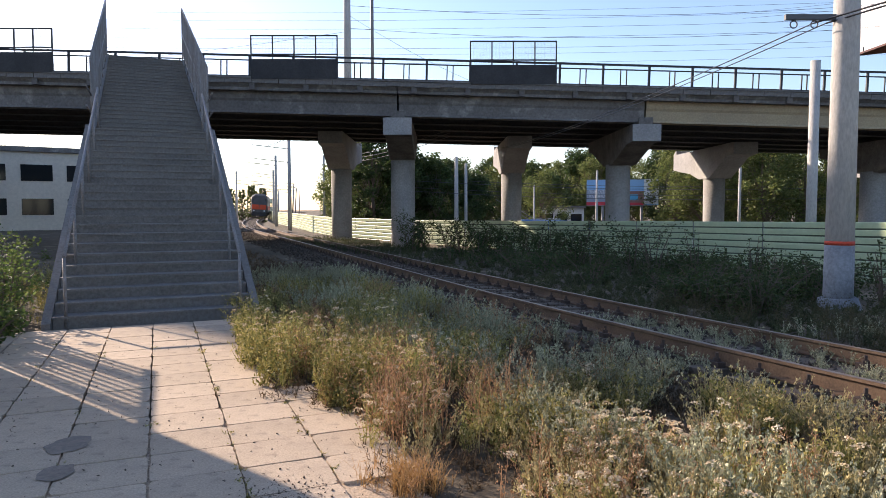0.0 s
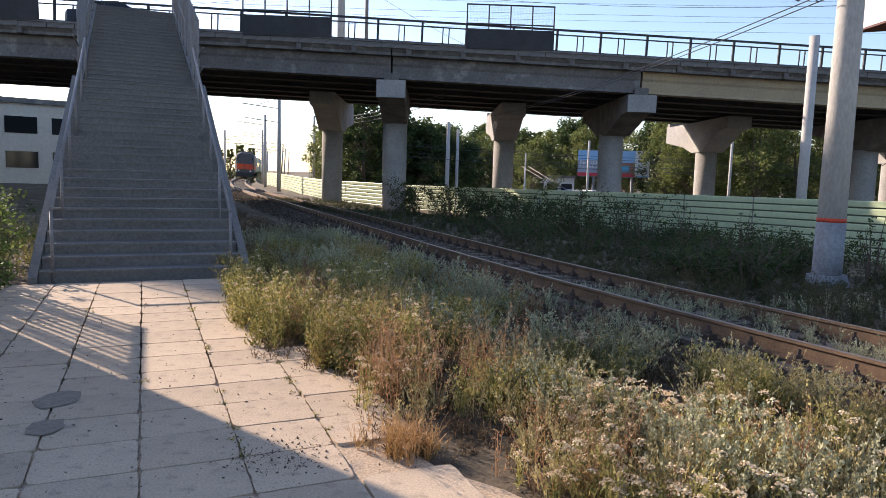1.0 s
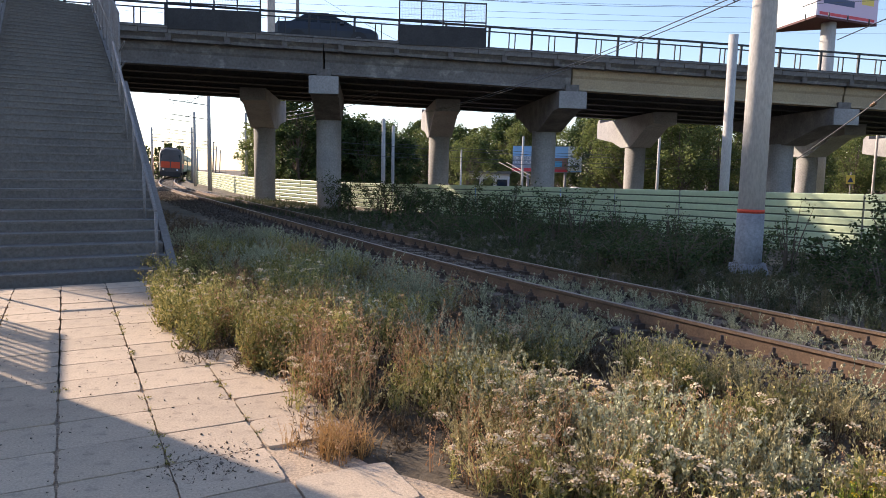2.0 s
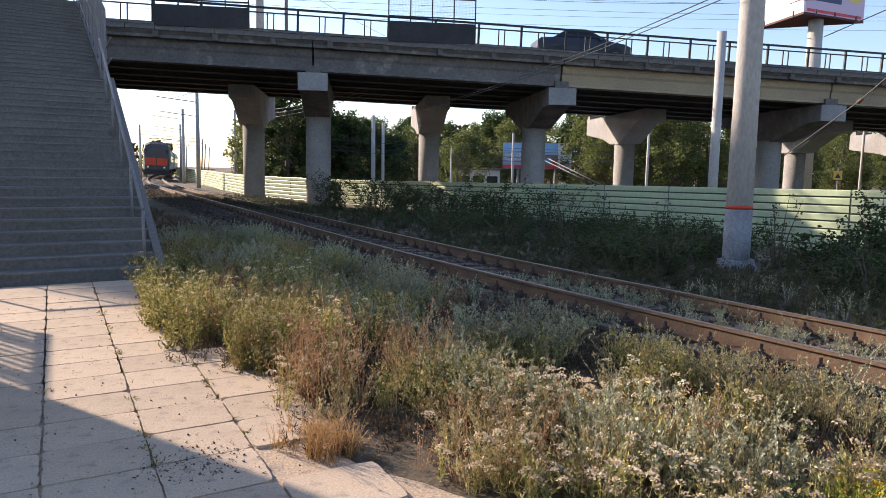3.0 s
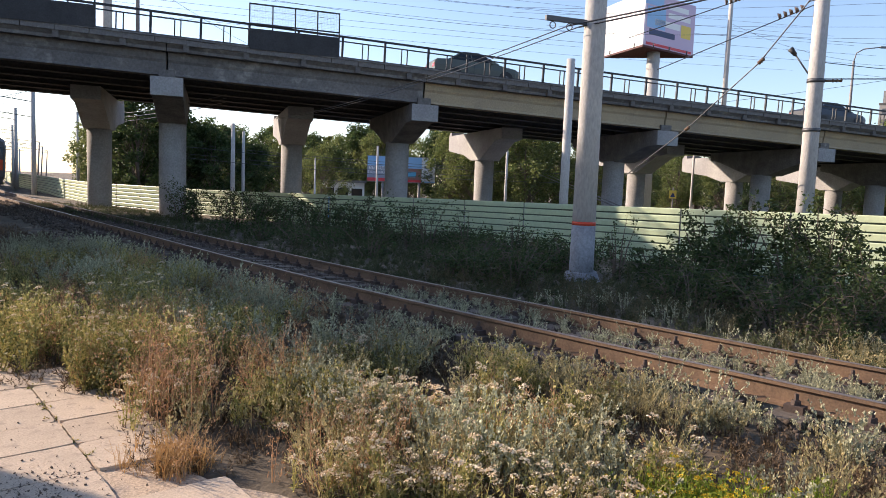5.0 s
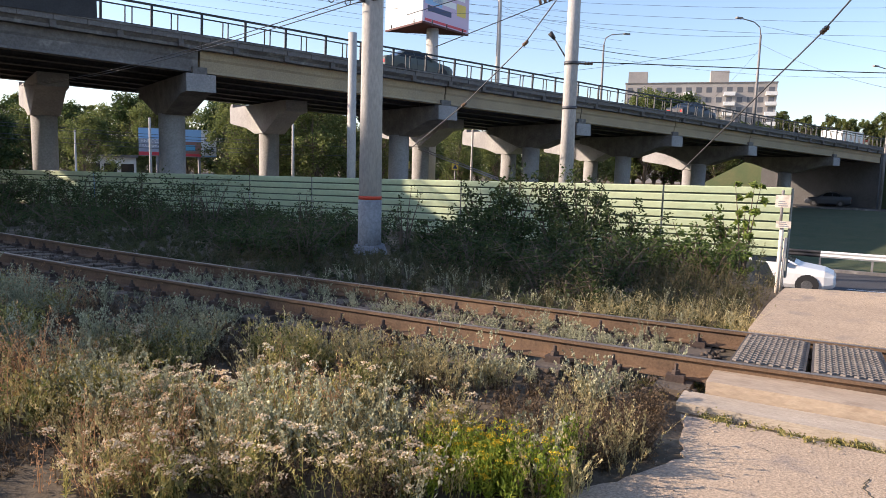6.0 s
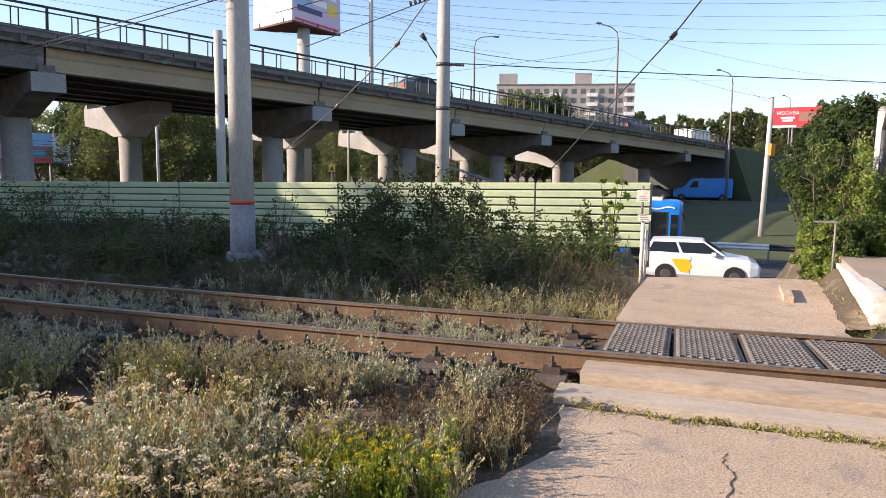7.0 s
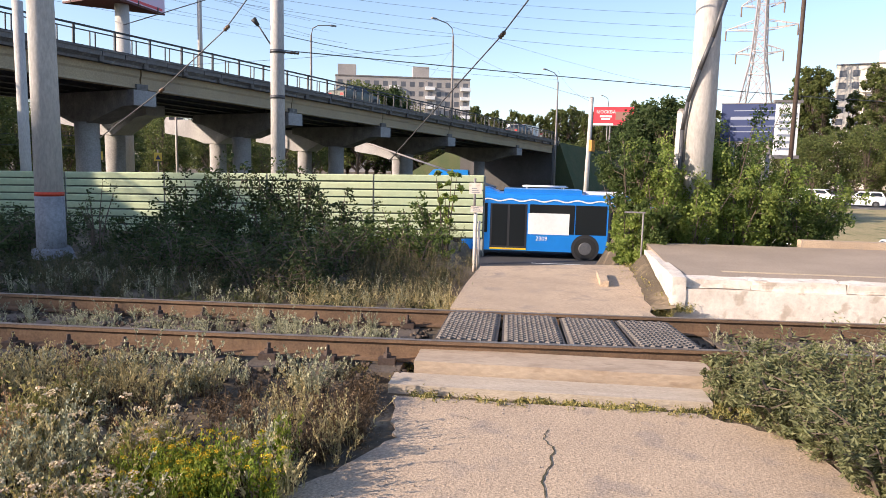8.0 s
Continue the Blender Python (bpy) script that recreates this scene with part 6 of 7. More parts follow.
    for _ in range(150):
        i, j = rng.integers(-5, 3), rng.uniform(-3, 9)
        p = SL_O + SL_N * (i * 0.52 + rng.normal() * 0.006) + SL_D * (j * 0.46)
        if rng.random() < 0.3 or i >= 1:
            sl.append((p.x, p.y, -0.02, rng.uniform(0.3, 1.0)))
    weeds("joint_weeds", sl, rng, 5, 0.05, 0.9, 6, 0.03, 0.004, M_GREENWEED, "tiny weeds in the slab joints")
    weeds("straw_tuft", [(x, y, -0.03, 1.0) for x, y in [across(1.28 + rng.normal() * 0.1, 3.5 + rng.normal() * 0.12) for _ in range(60)]], rng, 9, 0.16, 0.9, 2, 0.05, 0.002, M_STRAW, "tuft of orange straw grass at the path edge")


M_BROWNWEED = leafy("brown_weed", (0.17, 0.135, 0.07), (0.08, 0.075, 0.035), glow=0.25)
M_STRAW2 = leafy("pale_dry_grass", (0.56, 0.46, 0.24), (0.25, 0.22, 0.10), glow=0.3)
M_STRAW = leafy("straw", (0.5, 0.3, 0.12), (0.4, 0.24, 0.1), glow=0.3)
M_DRYGREEN = leafy("half_dry_grass", (0.10, 0.10, 0.045), (0.048, 0.064, 0.024), glow=0.25)
M_LEAFYEL = leafy("fresh_weed", (0.13, 0.20, 0.025), (0.32, 0.36, 0.05))


# ---------- wires, masts, lamps ----------
def strand(bm, p, q, r=0.012, sag=0.3, n=10):
    p, q = Vector(p), Vector(q)
    side = (q - p).cross(Vector((0, 0, 1))).normalized() * r
    last = None
    for i in range(n + 1):
        f = i / n
        v = p.lerp(q, f) - Vector((0, 0, sag * 4 * f * (1 - f)))
        ring = [bm.verts.new(v + side), bm.verts.new(v + Vector((0, 0, r))), bm.verts.new(v - side), bm.verts.new(v - Vector((0, 0, r)))]
        if last is not None:
            for k in range(4):
                bm.faces.new((last[k], last[(k + 1) % 4], ring[(k + 1) % 4], ring[k]))
        last = ring


def wire(p, q, r=0.012, sag=0.3, label="thin dark overhead wire", name="overhead_wire"):
    bm = bmesh.new()
    strand(bm, p, q, r, sag)
    ob = new(name, to_mesh(name, bm, M_WIRE))
    return tagged(ob, label, "wire", "overhead wires")


M_WIRE = plain("dark_wire", (0.09, 0.09, 0.095), 0.5, 0.4)
M_INSUL = plain("glazed_insulator", (0.16, 0.10, 0.06), 0.25)


def build_wires():
    # trolley feeder pair past the first pole
    for dx in (0.0, 0.22):
        wire((3.0 + dx, 36.0, 4.75), (6.35 + dx, 11.6, 4.75), 0.011, 0.25)
        wire((6.35 + dx, 11.6, 4.75), (12.9, 2.6 - dx, 6.2), 0.016, 0.15)
    # stays with insulators
    for pts in (((13.14, 19.69, 2.22), (12.79, 16.26, 3.51), (12.46, 13.28, 4.89), (12.08, 11.56, 5.88), (11.6, 9.9, 6.8)), ((16.44, 11.0, 1.74), (13.5, 6.13, 4.37), (12.42, 4.89, 4.95), (11.2, 3.5, 5.7))):
        st = thing("stay_wire", Matrix(), "slanting steel stay wire with insulators", "wire", "overhead wires")
        bm = bmesh.new()
        for p, q in zip(pts, pts[1:]):
            rod(bm, p, q, 0.016, 0.016, 5, False)
        part("cable", bm, M_WIRE, st)
        for p, q in ((pts[0], pts[1]), (pts[1], pts[2]))[:2]:
            v, d = Vector(q), (Vector(q) - Vector(p)).normalized()
            bm = bmesh.new()
            for k in range(3):
                rod(bm, v + d * (0.07 * k), v + d * (0.07 * k + 0.04), 0.055, 0.035, 8)
            part("insulator", bm, M_INSUL, st, "brown ribbed insulator")
    # spans across the sky
    for k, (p, q, s) in enumerate((((15.7, 14.5, 4.95), (75, -30, 6.6), 0.7), ((15.7, 14.5, 5.4), (53.7, 30.4, 11.5), 0.5), ((46.7, 40.6, 11.5), (71.0, 27.3, 11.0), 0.6), ((53.7, 30.4, 12.8), (34.7, 40.5, 13.5), 0.6), ((53.7, 30.4, 12.2), (42.7, 13.9, 6.0), 0.5), ((71.0, 27.3, 12.0), (42.7, 13.9, 5.8), 0.5), ((53.7, 30.4, 13.6), (140, 10, 14.5), 1.5), ((34.7, 40.5, 14.5), (-5.35, 40.5, 13.5), 1.0), ((34.7, 40.5, 13.2), (-5.35, 40.5, 12.2), 1.0), ((46.7, 40.6, 12.5), (34.7, 40.5, 14.0), 0.4), ((53.7, 30.4, 11.8), (90, 60, 11), 0.5), ((12.08, 11.56, 5.88), (30, -8, 11.5), 0.4), ((13.3, 2.0, 6.5), (60, -20, 9.5), 0.8), ((-5.35, 40.5, 12.0), (-60, 60, 14), 1.2), ((18, 30, 5.4), (53.7, 30.4, 12.3), 0.3), ((4.0, 44, 9.0), (-5.35, 40.5, 13.0), 0.3))):
        wire(p, q, 0.011 if k else 0.015, s)
    for k in range(7):
        y, z = 95 + 5 * k, 27 + 2.2 * (k % 5) + k * 0.6
        wire((-140, y + 25, z + 5), (120, y, z), 0.022, 3.0, "high voltage conductor across the sky", "power_line")
    for k in range(4):
        wire((168, 18 + 2 * k, 27 + 3 * k), (60, 120 + 8 * k, 33 + 3 * k), 0.025, 3.5, "high voltage conductor across the sky", "power_line")
    # under the overpass
    for z, y in ((3.6, 58), (3.1, 60), (4.0, 62), (2.7, 57)):
        wire((-2, y, z + 0.4), (40, y + 3, z), 0.018, 0.5)
    for k in range(3):
        wire((-8.5, 54, 5.8 - 0.3 * k), (0.5, 31, 5.2 - 0.15 * k), 0.015, 0.3)


def street_lamp(x, y, z0, h, reach, face, label):
    th = thing("street_lamp", pose(x, y, z0, 0, 0, face), label, "street lamp", "street lamps")
    bm = bmesh.new()
    rod(bm, (0, 0, -0.4), (0, 0, h - 1.0), 0.13, 0.08, 10)
    part("post", bm, M_STEELGREY, th)
    bm = bmesh.new()
    pts = [(0, 0, h - 1.0), (0.08 * reach, 0, h - 0.4), (0.35 * reach, 0, h - 0.08), (reach, 0, h + 0.1)]
    for p, q in zip(pts, pts[1:]):
        rod(bm, p, q, 0.045, 0.04, 8)
    part("arm", bm, M_STEELGREY, th, "curved steel arm")
    bm = bmesh.new()
    box(bm, reach - 0.1, reach + 0.45, -0.12, 0.12, h + 0.03, h + 0.15)
    part("lamp_head", bm, M_STEELGREY, th, "grey lamp head", 0.03)


def plain_post(x, y, z0, h, r, label, lean=0.0, mat=None, cat="pole", name="utility_pole"):
    th = thing(name, pose(x, y, z0, 0, lean, 0), label, cat, "utility poles")
    bm = bmesh.new()
    rod(bm, (0, 0, -0.5), (0, 0, h), r, r * 0.75, 12)
    part("shaft", bm, mat or M_POLE, th)
    bm = bmesh.new()
    rod(bm, (0, 0, h - 0.02), (0, 0, h + 0.05), r * 0.8, r * 0.5, 12)
    part("top_cap", bm, M_STEELGREY, th)
    return th


def catenary_mast(s, side, h=8.5):
    m = track_pose(s)
    p = m @ Vector((side * 3.1, 0, 0))
    d = (m.to_3x3() @ Vector((1, 0, 0)))
    th = thing("catenary_mast", pose(p.x, p.y, ground_z(p.x, p.y), 0, 0, math.degrees(math.atan2(d.y, d.x))), "grey concrete railway mast with a wire bracket", "mast", "catenary masts")
    bm = bmesh.new()
    rod(bm, (0, 0, -0.5), (0, 0, h), 0.2, 0.14, 12)
    part("shaft", bm, M_POLE, th)
    bm = bmesh.new()
    rod(bm, (0, 0, h - 1.2), (-side * 3.2, 0, h - 0.9), 0.035), rod(bm, (0, 0, h - 2.4), (-side * 3.0, 0, h - 2.1), 0.03), rod(bm, (0, 0, h - 0.3), (-side * 2.0, 0, h - 1.0), 0.02)
    part("bracket", bm, M_WIRE, th, "dark steel bracket arm")


def build_masts():
    for s, side in ((62, 1), (84, 1), (108, 1), (135, 1), (165, 1), (120, -1), (170, -1)):
        catenary_mast(s, side)
    for s in (190, 225, 265):
        m = track_pose(s)
        th = thing("signal_portal", m, "steel lattice portal across the tracks", "portal", "railway portals")
        for x in (-9, 6):
            bm = bmesh.new()
            rod(bm, (x, 0, -0.3), (x, 0, 9), 0.2, 0.16, 8)
            part("upright", bm, M_STEELGREY, th)
        bm = bmesh.new()
        for z in (8.2, 9.0):
            box(bm, -9, 6, -0.08, 0.08, z - 0.06, z + 0.06)
        for k in range(15):
            bar(bm, (-9 + k, 0, 8.2), (-8 + k, 0, 9.0), 0.06, 0.06)
        part("cross_beam", bm, M_STEELGREY, th, "lattice cross beam")
    for k in range(2):
        for z in (6.0, 7.4):
            pts = [track_pose(s) @ Vector((0, 0, z)) for s in (40, 62, 84, 108, 135, 165)]
            for p, q in zip(pts, pts[1:]):
                if k == 0:
                    wire(p, q, 0.014, 0.15 if z > 7 else 0.0, "thin dark railway contact wire", "contact_wire")
    street_lamp(46.7, 40.6, 5.4, 8.1, 2.0, -20, "grey street lamp with a curved arm on the overpass")
    street_lamp(53.7, 30.4, 5.1, 8.8, 2.2, 165, "tall grey street lamp carrying trolley wires")
    street_lamp(71.0, 27.2, -2.4, 14.1, 2.2, 165, "grey street lamp beside the ramp")
    street_lamp(124, 38, -1.0, 15.4, 2.0, 165, "grey street lamp beside the ramp")
    plain_post(34.7, 40.5, 5.6, 11.5, 0.19, "pale tubular trolley wire mast on the overpass")
    plain_post(-5.35, 40.5, 6.7, 11.0, 0.24, "grey tubular trolley wire mast on the overpass")
    plain_post(-3.9, 40.6, 6.7, 10.5, 0.11, "thin lattice wire mast on the overpass", mat=M_STEELGREY)
    for b, d, h, r in ((1.5, 58, 7.0, 0.2), (2.3, 60, 6.6, 0.16), (13.1, 62, 6.0, 0.13), (23.9, 58, 5.6, 0.13), (-9.5, 70, 6, 0.14), (8.0, 70, 5.0, 0.1), (41.5, 58, 6.5, 0.12), (38.7, 54, 5.5, 0.1)):
        x, y = polar(b, d)
        plain_post(x, y, ground_z(x, y), h + 1.4, r, "concrete utility pole beyond the overpass")
    op = plain_post(42.7, 14.0, -1.7, 7.8, 0.17, "leaning concrete pole with an orange box", 3.0)
    bm = bmesh.new()
    box(bm, -0.32, 0.32, -0.3, -0.12, 4.4, 5.1)
    part("orange_box", bm, M_ORANGEBOX, op, "orange metal box", 0.02)
    # large poles in the bush beside the platform
    big = concrete_pole(13.46, 1.95, 0.26, 0.2, 9.5, "thick weathered concrete pole with wrapped cables beside the platform", base=-0.5, lean=0.6)
    bm = bmesh.new()
    pts = [(0.0, 0.33, 0.8), (-0.1, 0.31, 2.4), (-0.23, 0.22, 2.9), (-0.31, 0.04, 3.45), (-0.28, -0.14, 4.0), (-0.1, -0.32, 4.8), (0.0, -0.42, 6.2), (0.0, -0.5, 9.3)]
    for p, q in zip(pts, pts[1:]):
        rod(bm, p, q, 0.04, 0.04, 8)
    part("cable", bm, M_WIRE, big, "thick dark wrapped cable")
    plain_post(13.6, 2.32, 0, 2.75, 0.13, "short concrete stub post beside the large pole")
    plain_post(14.04, 0.47, 0, 9, 0.042, "thin rusty steel pole leaning beside the platform", 1.2, M_CLIP, name="steel_pole")


M_ORANGEBOX = material("orange_box_paint", (0.75, 0.30, 0.05), None, 0.6, bump=0.05)


# ---------- billboards ----------
def billboard(m, w, h, z, base, deep, label, leg=0.14, legs=(0.0,), bars=(), writing=()):
    """Face towards local -y."""
    th = thing("billboard", m, label, "billboard")
    bm = bmesh.new()
    box(bm, -w / 2, w / 2, 0, deep, z, z + h)
    part("board", bm, base, th, "", 0.02)
    for x in legs:
        bm = bmesh.new()
        rod(bm, (x, deep / 2, -1), (x, deep / 2, z), leg, leg, 10)
        part("leg", bm, M_STEELGREY, th, "grey steel leg")
    bm = bmesh.new()
    for x0, x1, z0, z1 in ((-w / 2 - 0.06, w / 2 + 0.06, z - 0.08, z), (-w / 2 - 0.06, w / 2 + 0.06, z + h, z + h + 0.06)):
        box(bm, x0, x1, -0.03, deep + 0.03, z0, z1)
    part("trim", bm, M_STEELGREY, th)
    for k, (x0, x1, z0, z1, mt) in enumerate(bars):
        bm = bmesh.new()
        box(bm, x0 * w - w / 2, x1 * w - w / 2, -0.006 - 0.003 * k, 0, z + z0 * h, z + z1 * h)
        part("printed_bar", bm, mt, th)
    for txt, size, x, zz, mt in writing:
        text_mesh("lettering", txt, size, mt, th, Matrix(((1, 0, 0, x), (0, 0, -1, -0.06), (0, 1, 0, z + zz), (0, 0, 0, 1))), "printed lettering")
    return th


def facing(x, y, extra=0.0):
    """A pose at x, y whose local -y looks back at the path."""
    return pose(x, y, ground_z(x, y), 0, 0, -math.degrees(math.atan2(x, y)) + extra)


def build_billboards():
    P = lambda n, c: plain(n, c, 0.5)
    red, navy, skyb, white, grey = P("print_red", (0.62, 0.045, 0.06)), P("print_navy", (0.035, 0.05, 0.13)), P("print_sky", (0.28, 0.5, 0.75)), P("print_white", (0.8, 0.8, 0.8)), P("print_grey", (0.3, 0.33, 0.4))
    pink, brown, teal = P("print_pink", (0.58, 0.45, 0.6)), P("print_brown", (0.3, 0.15, 0.12)), P("print_teal", (0.1, 0.4, 0.6))
    yel = P("print_yellow", (0.75, 0.55, 0.1))
    # the one behind the overpass columns
    x, y = polar(15.1, 75)
    g = ground_z(x, y)
    billboard(facing(x, y), 7.4, 2.7, 2.0 - g, skyb, 0.3, "wide advertising board beyond the overpass", legs=(-2.0, 2.0), bars=((0.0, 0.8, 0.0, 0.13, red), (0.0, 0.45, 0.13, 0.62, grey), (0.46, 0.8, 0.1, 0.55, brown), (0.5, 0.72, 0.2, 0.42, teal), (0.8, 1.0, 0.05, 1.0, white), (0.84, 0.96, 0.55, 0.68, grey), (0.84, 0.96, 0.2, 0.3, grey)), writing=(("ВЫГОДНАЯ", 0.46, -2.2, 1.28, white), ("ПОДПИСКА НА", 0.40, -2.1, 0.84, white)))
    # red one
    x, y = 115.0, 34.2
    billboard(facing(x, y), 6.6, 3.0, 8.8 - ground_z(x, y), red, 0.4, "red advertising board on a tall post", legs=(-0.5, 1.6), bars=((0.16, 0.46, 0.44, 0.54, white), (0.2, 0.42, 0.3, 0.4, white), (0.0, 0.5, 0.0, 0.1, white), (0.55, 0.95, 0.3, 0.75, brown)), writing=(("МОСКВА", 0.72, -1.25, 1.95, white),))
    # dark one
    x, y = 54.7, 5.8
    billboard(facing(x, y), 4.2, 2.7, 3.8 - ground_z(x, y), navy, 0.3, "dark navy advertising board with pale printing", legs=(-1.2, 1.2), bars=((0.15, 0.9, 0.58, 0.66, grey), (0.2, 0.85, 0.81, 0.83, grey), (0.15, 0.9, 0.4, 0.42, grey), (0.2, 0.8, 0.25, 0.27, grey)))
    # white board on the near post
    billboard(pose(17.9, 0.85, -0.2, 0, 0, -62), 0.52, 1.2, 2.25, white, 0.05, "white printed board on a post behind the bush", leg=0.05, legs=(0.1,), bars=tuple((0.12, 0.85, 0.1 + 0.13 * k, 0.14 + 0.13 * k, grey) for k in range(6)))
    # large two-faced board over the overpass
    x, y = 32.1, 45.6
    th = thing("large_billboard", pose(x, y, 0.95, 0, 0, -35), "large two-sided advertising board on a single column", "billboard")
    bm = bmesh.new()
    rod(bm, (0, 0, -4), (0, 0, 11.6), 0.52, 0.48, 18)
    part("column", bm, M_POLE, th, "grey steel column")
    bm = bmesh.new()
    a, b, c = Vector((-3.9, 1.9, 0)), Vector((-0.8, -2.4, 0)), Vector((3.0, 2.5, 0))
    for p, q, mt in ((a, b, white), (b, c, pink)):
        d = (q - p)
        ang = math.degrees(math.atan2(d.y, d.x))
        m = Matrix.Translation(p) @ pose(0, 0, 0, 0, 0, ang)
        L = d.length
        bm = bmesh.new()
        box(bm, 0.02, L - 0.02, 0, 0.12, 11.75, 15.6, m)
        fc = part("face", bm, mt, th, "white blank face" if mt is white else "colourful printed face")
        if mt is pink:
            for x0, x1, z0, z1, mm in ((0.05, 0.95, 0.02, 0.07, red), (0.05, 0.4, 0.35, 0.75, skyb), (0.45, 0.9, 0.62, 0.72, white), (0.45, 0.85, 0.78, 0.88, white), (0.2, 0.7, 0.42, 0.54, white), (0.72, 0.92, 0.3, 0.55, yel), (0.1, 0.6, 0.22, 0.33, navy), (0.0, 0.35, 0.78, 0.95, skyb)):
                bm = bmesh.new()
                box(bm, x0 * L, x1 * L, -0.008, 0.0, 11.75 + z0 * 3.85, 11.75 + z1 * 3.85, m)
                part("printed_bar", bm, mm, fc)
        else:
            bm = bmesh.new()
            for k in range(15):
                box(bm, 0.02 + k * L / 30, 0.04 + k * L / 30, -0.012, 0.0, 11.78, 15.55, m)
            part("slat_joint", bm, M_PLATEGREY, fc)
    bm = bmesh.new()
    f = [bm.verts.new(v + Vector((0, 0, 11.6))) for v in (a, b, c)]
    g = [bm.verts.new(v + Vector((0, 0, 11.74))) for v in (a, b, c)]
    bm.faces.new(f[::-1]), bm.faces.new(g)
    for i in range(3):
        j = (i + 1) % 3
        bm.faces.new((f[i], f[j], g[j], g[i]))
    part("catwalk", bm, M_RUSTRED, th, "dark red steel underside")
    for p in (a.lerp(b, 0.2), a.lerp(b, 0.8), b.lerp(c, 0.2), b.lerp(c, 0.5), b.lerp(c, 0.85)):
        o = Vector((p.x, p.y - 1.3, 0))
        bm = bmesh.new()
        rod(bm, p + Vector((0, 0, 11.6)), o + Vector((0, 0, 11.5)), 0.03)
        rod(bm, o + Vector((0, 0, 11.5)), o + Vector((0, 0, 11.75)), 0.05)
        part("spotlight_arm", bm, M_WIRE, th, "thin spotlight arm")
    # small yellow crossing signs beyond the overpass
    for b, d in ((37.3, 60), (33.2, 62)):
        x, y = polar(b, d)
        sg = thing("crossing_sign", facing(x, y), "yellow framed pedestrian crossing sign on a post", "road sign", "crossing signs")
        h = 1.7 - ground_z(x, y)
        bm = bmesh.new()
        rod(bm, (0, 0.04, -0.3), (0, 0.04, h + 0.6), 0.04)
        part("post", bm, M_STEELGREY, sg)
        bm = bmesh.new()
        box(bm, -0.29, 0.29, -0.02, 0.02, h - 0.3, h + 0.36)
        pl = part("plate", bm, yel, sg, "yellow sign plate")
        bm = bmesh.new()
        bm.faces.new([bm.verts.new((u, -0.026, h + v)) for u, v in ((-0.2, -0.18), (0.2, -0.18), (0.0, 0.22))])
        part("symbol", bm, navy, pl)


M_PLATEGREY = plain("grey_joint", (0.45, 0.45, 0.45), 0.7)
M_RUSTRED = material("dark_red_steel", (0.10, 0.03, 0.03), None, 0.7)


# ---------- buildings ----------
def apartment(x, y, w, deep, floors, cols, rz, label, mat, extra=()):
    g = ground_z(x, y)
    th = thing("apartment_building", pose(x, y, g, 0, 0, rz), label, "building", "apartment buildings")
    H = floors * 2.8 + 0.8
    bm = bmesh.new()
    box(bm, -w / 2, w / 2, 0, deep, -1, H)
    part("wall", bm, mat, th)
    bm = bmesh.new()
    box(bm, -w / 2 - 0.15, w / 2 + 0.15, -0.15, deep + 0.15, H, H + 0.35)
    roof = part("roof", bm, M_CONC, th, "flat roof edge")
    for u, ww, hh in extra:
        bm = bmesh.new()
        box(bm, u - ww / 2, u + ww / 2, deep * 0.3, deep * 0.7, H + 0.3, H + hh)
        part("roof_house", bm, mat, roof, "lift machine room")
    bm = bmesh.new()
    box(bm, -0.75, 0.75, -0.03, 0.03, 0, 1.5)
    pane = to_mesh("window", bm, M_FARGLASS)
    bm = bmesh.new()
    box(bm, -1.5, 1.5, -1.0, -0.001, -0.9, 0.15)
    bal = to_mesh("balcony", bm, M_WHITE)
    for f in range(max(0, floors - 6), floors):
        for c in range(cols):
            u = -w / 2 + (c + 0.5) * w / cols
            o = new("window", pane)
            o.parent, o.matrix_basis = th, Matrix.Translation((u, 0, 1.0 + f * 2.8))
            if c % 4 == 2:
                b = new("balcony", bal)
                b.parent, b.matrix_basis = th, Matrix.Translation((u, 0, 1.0 + f * 2.8))
    return th


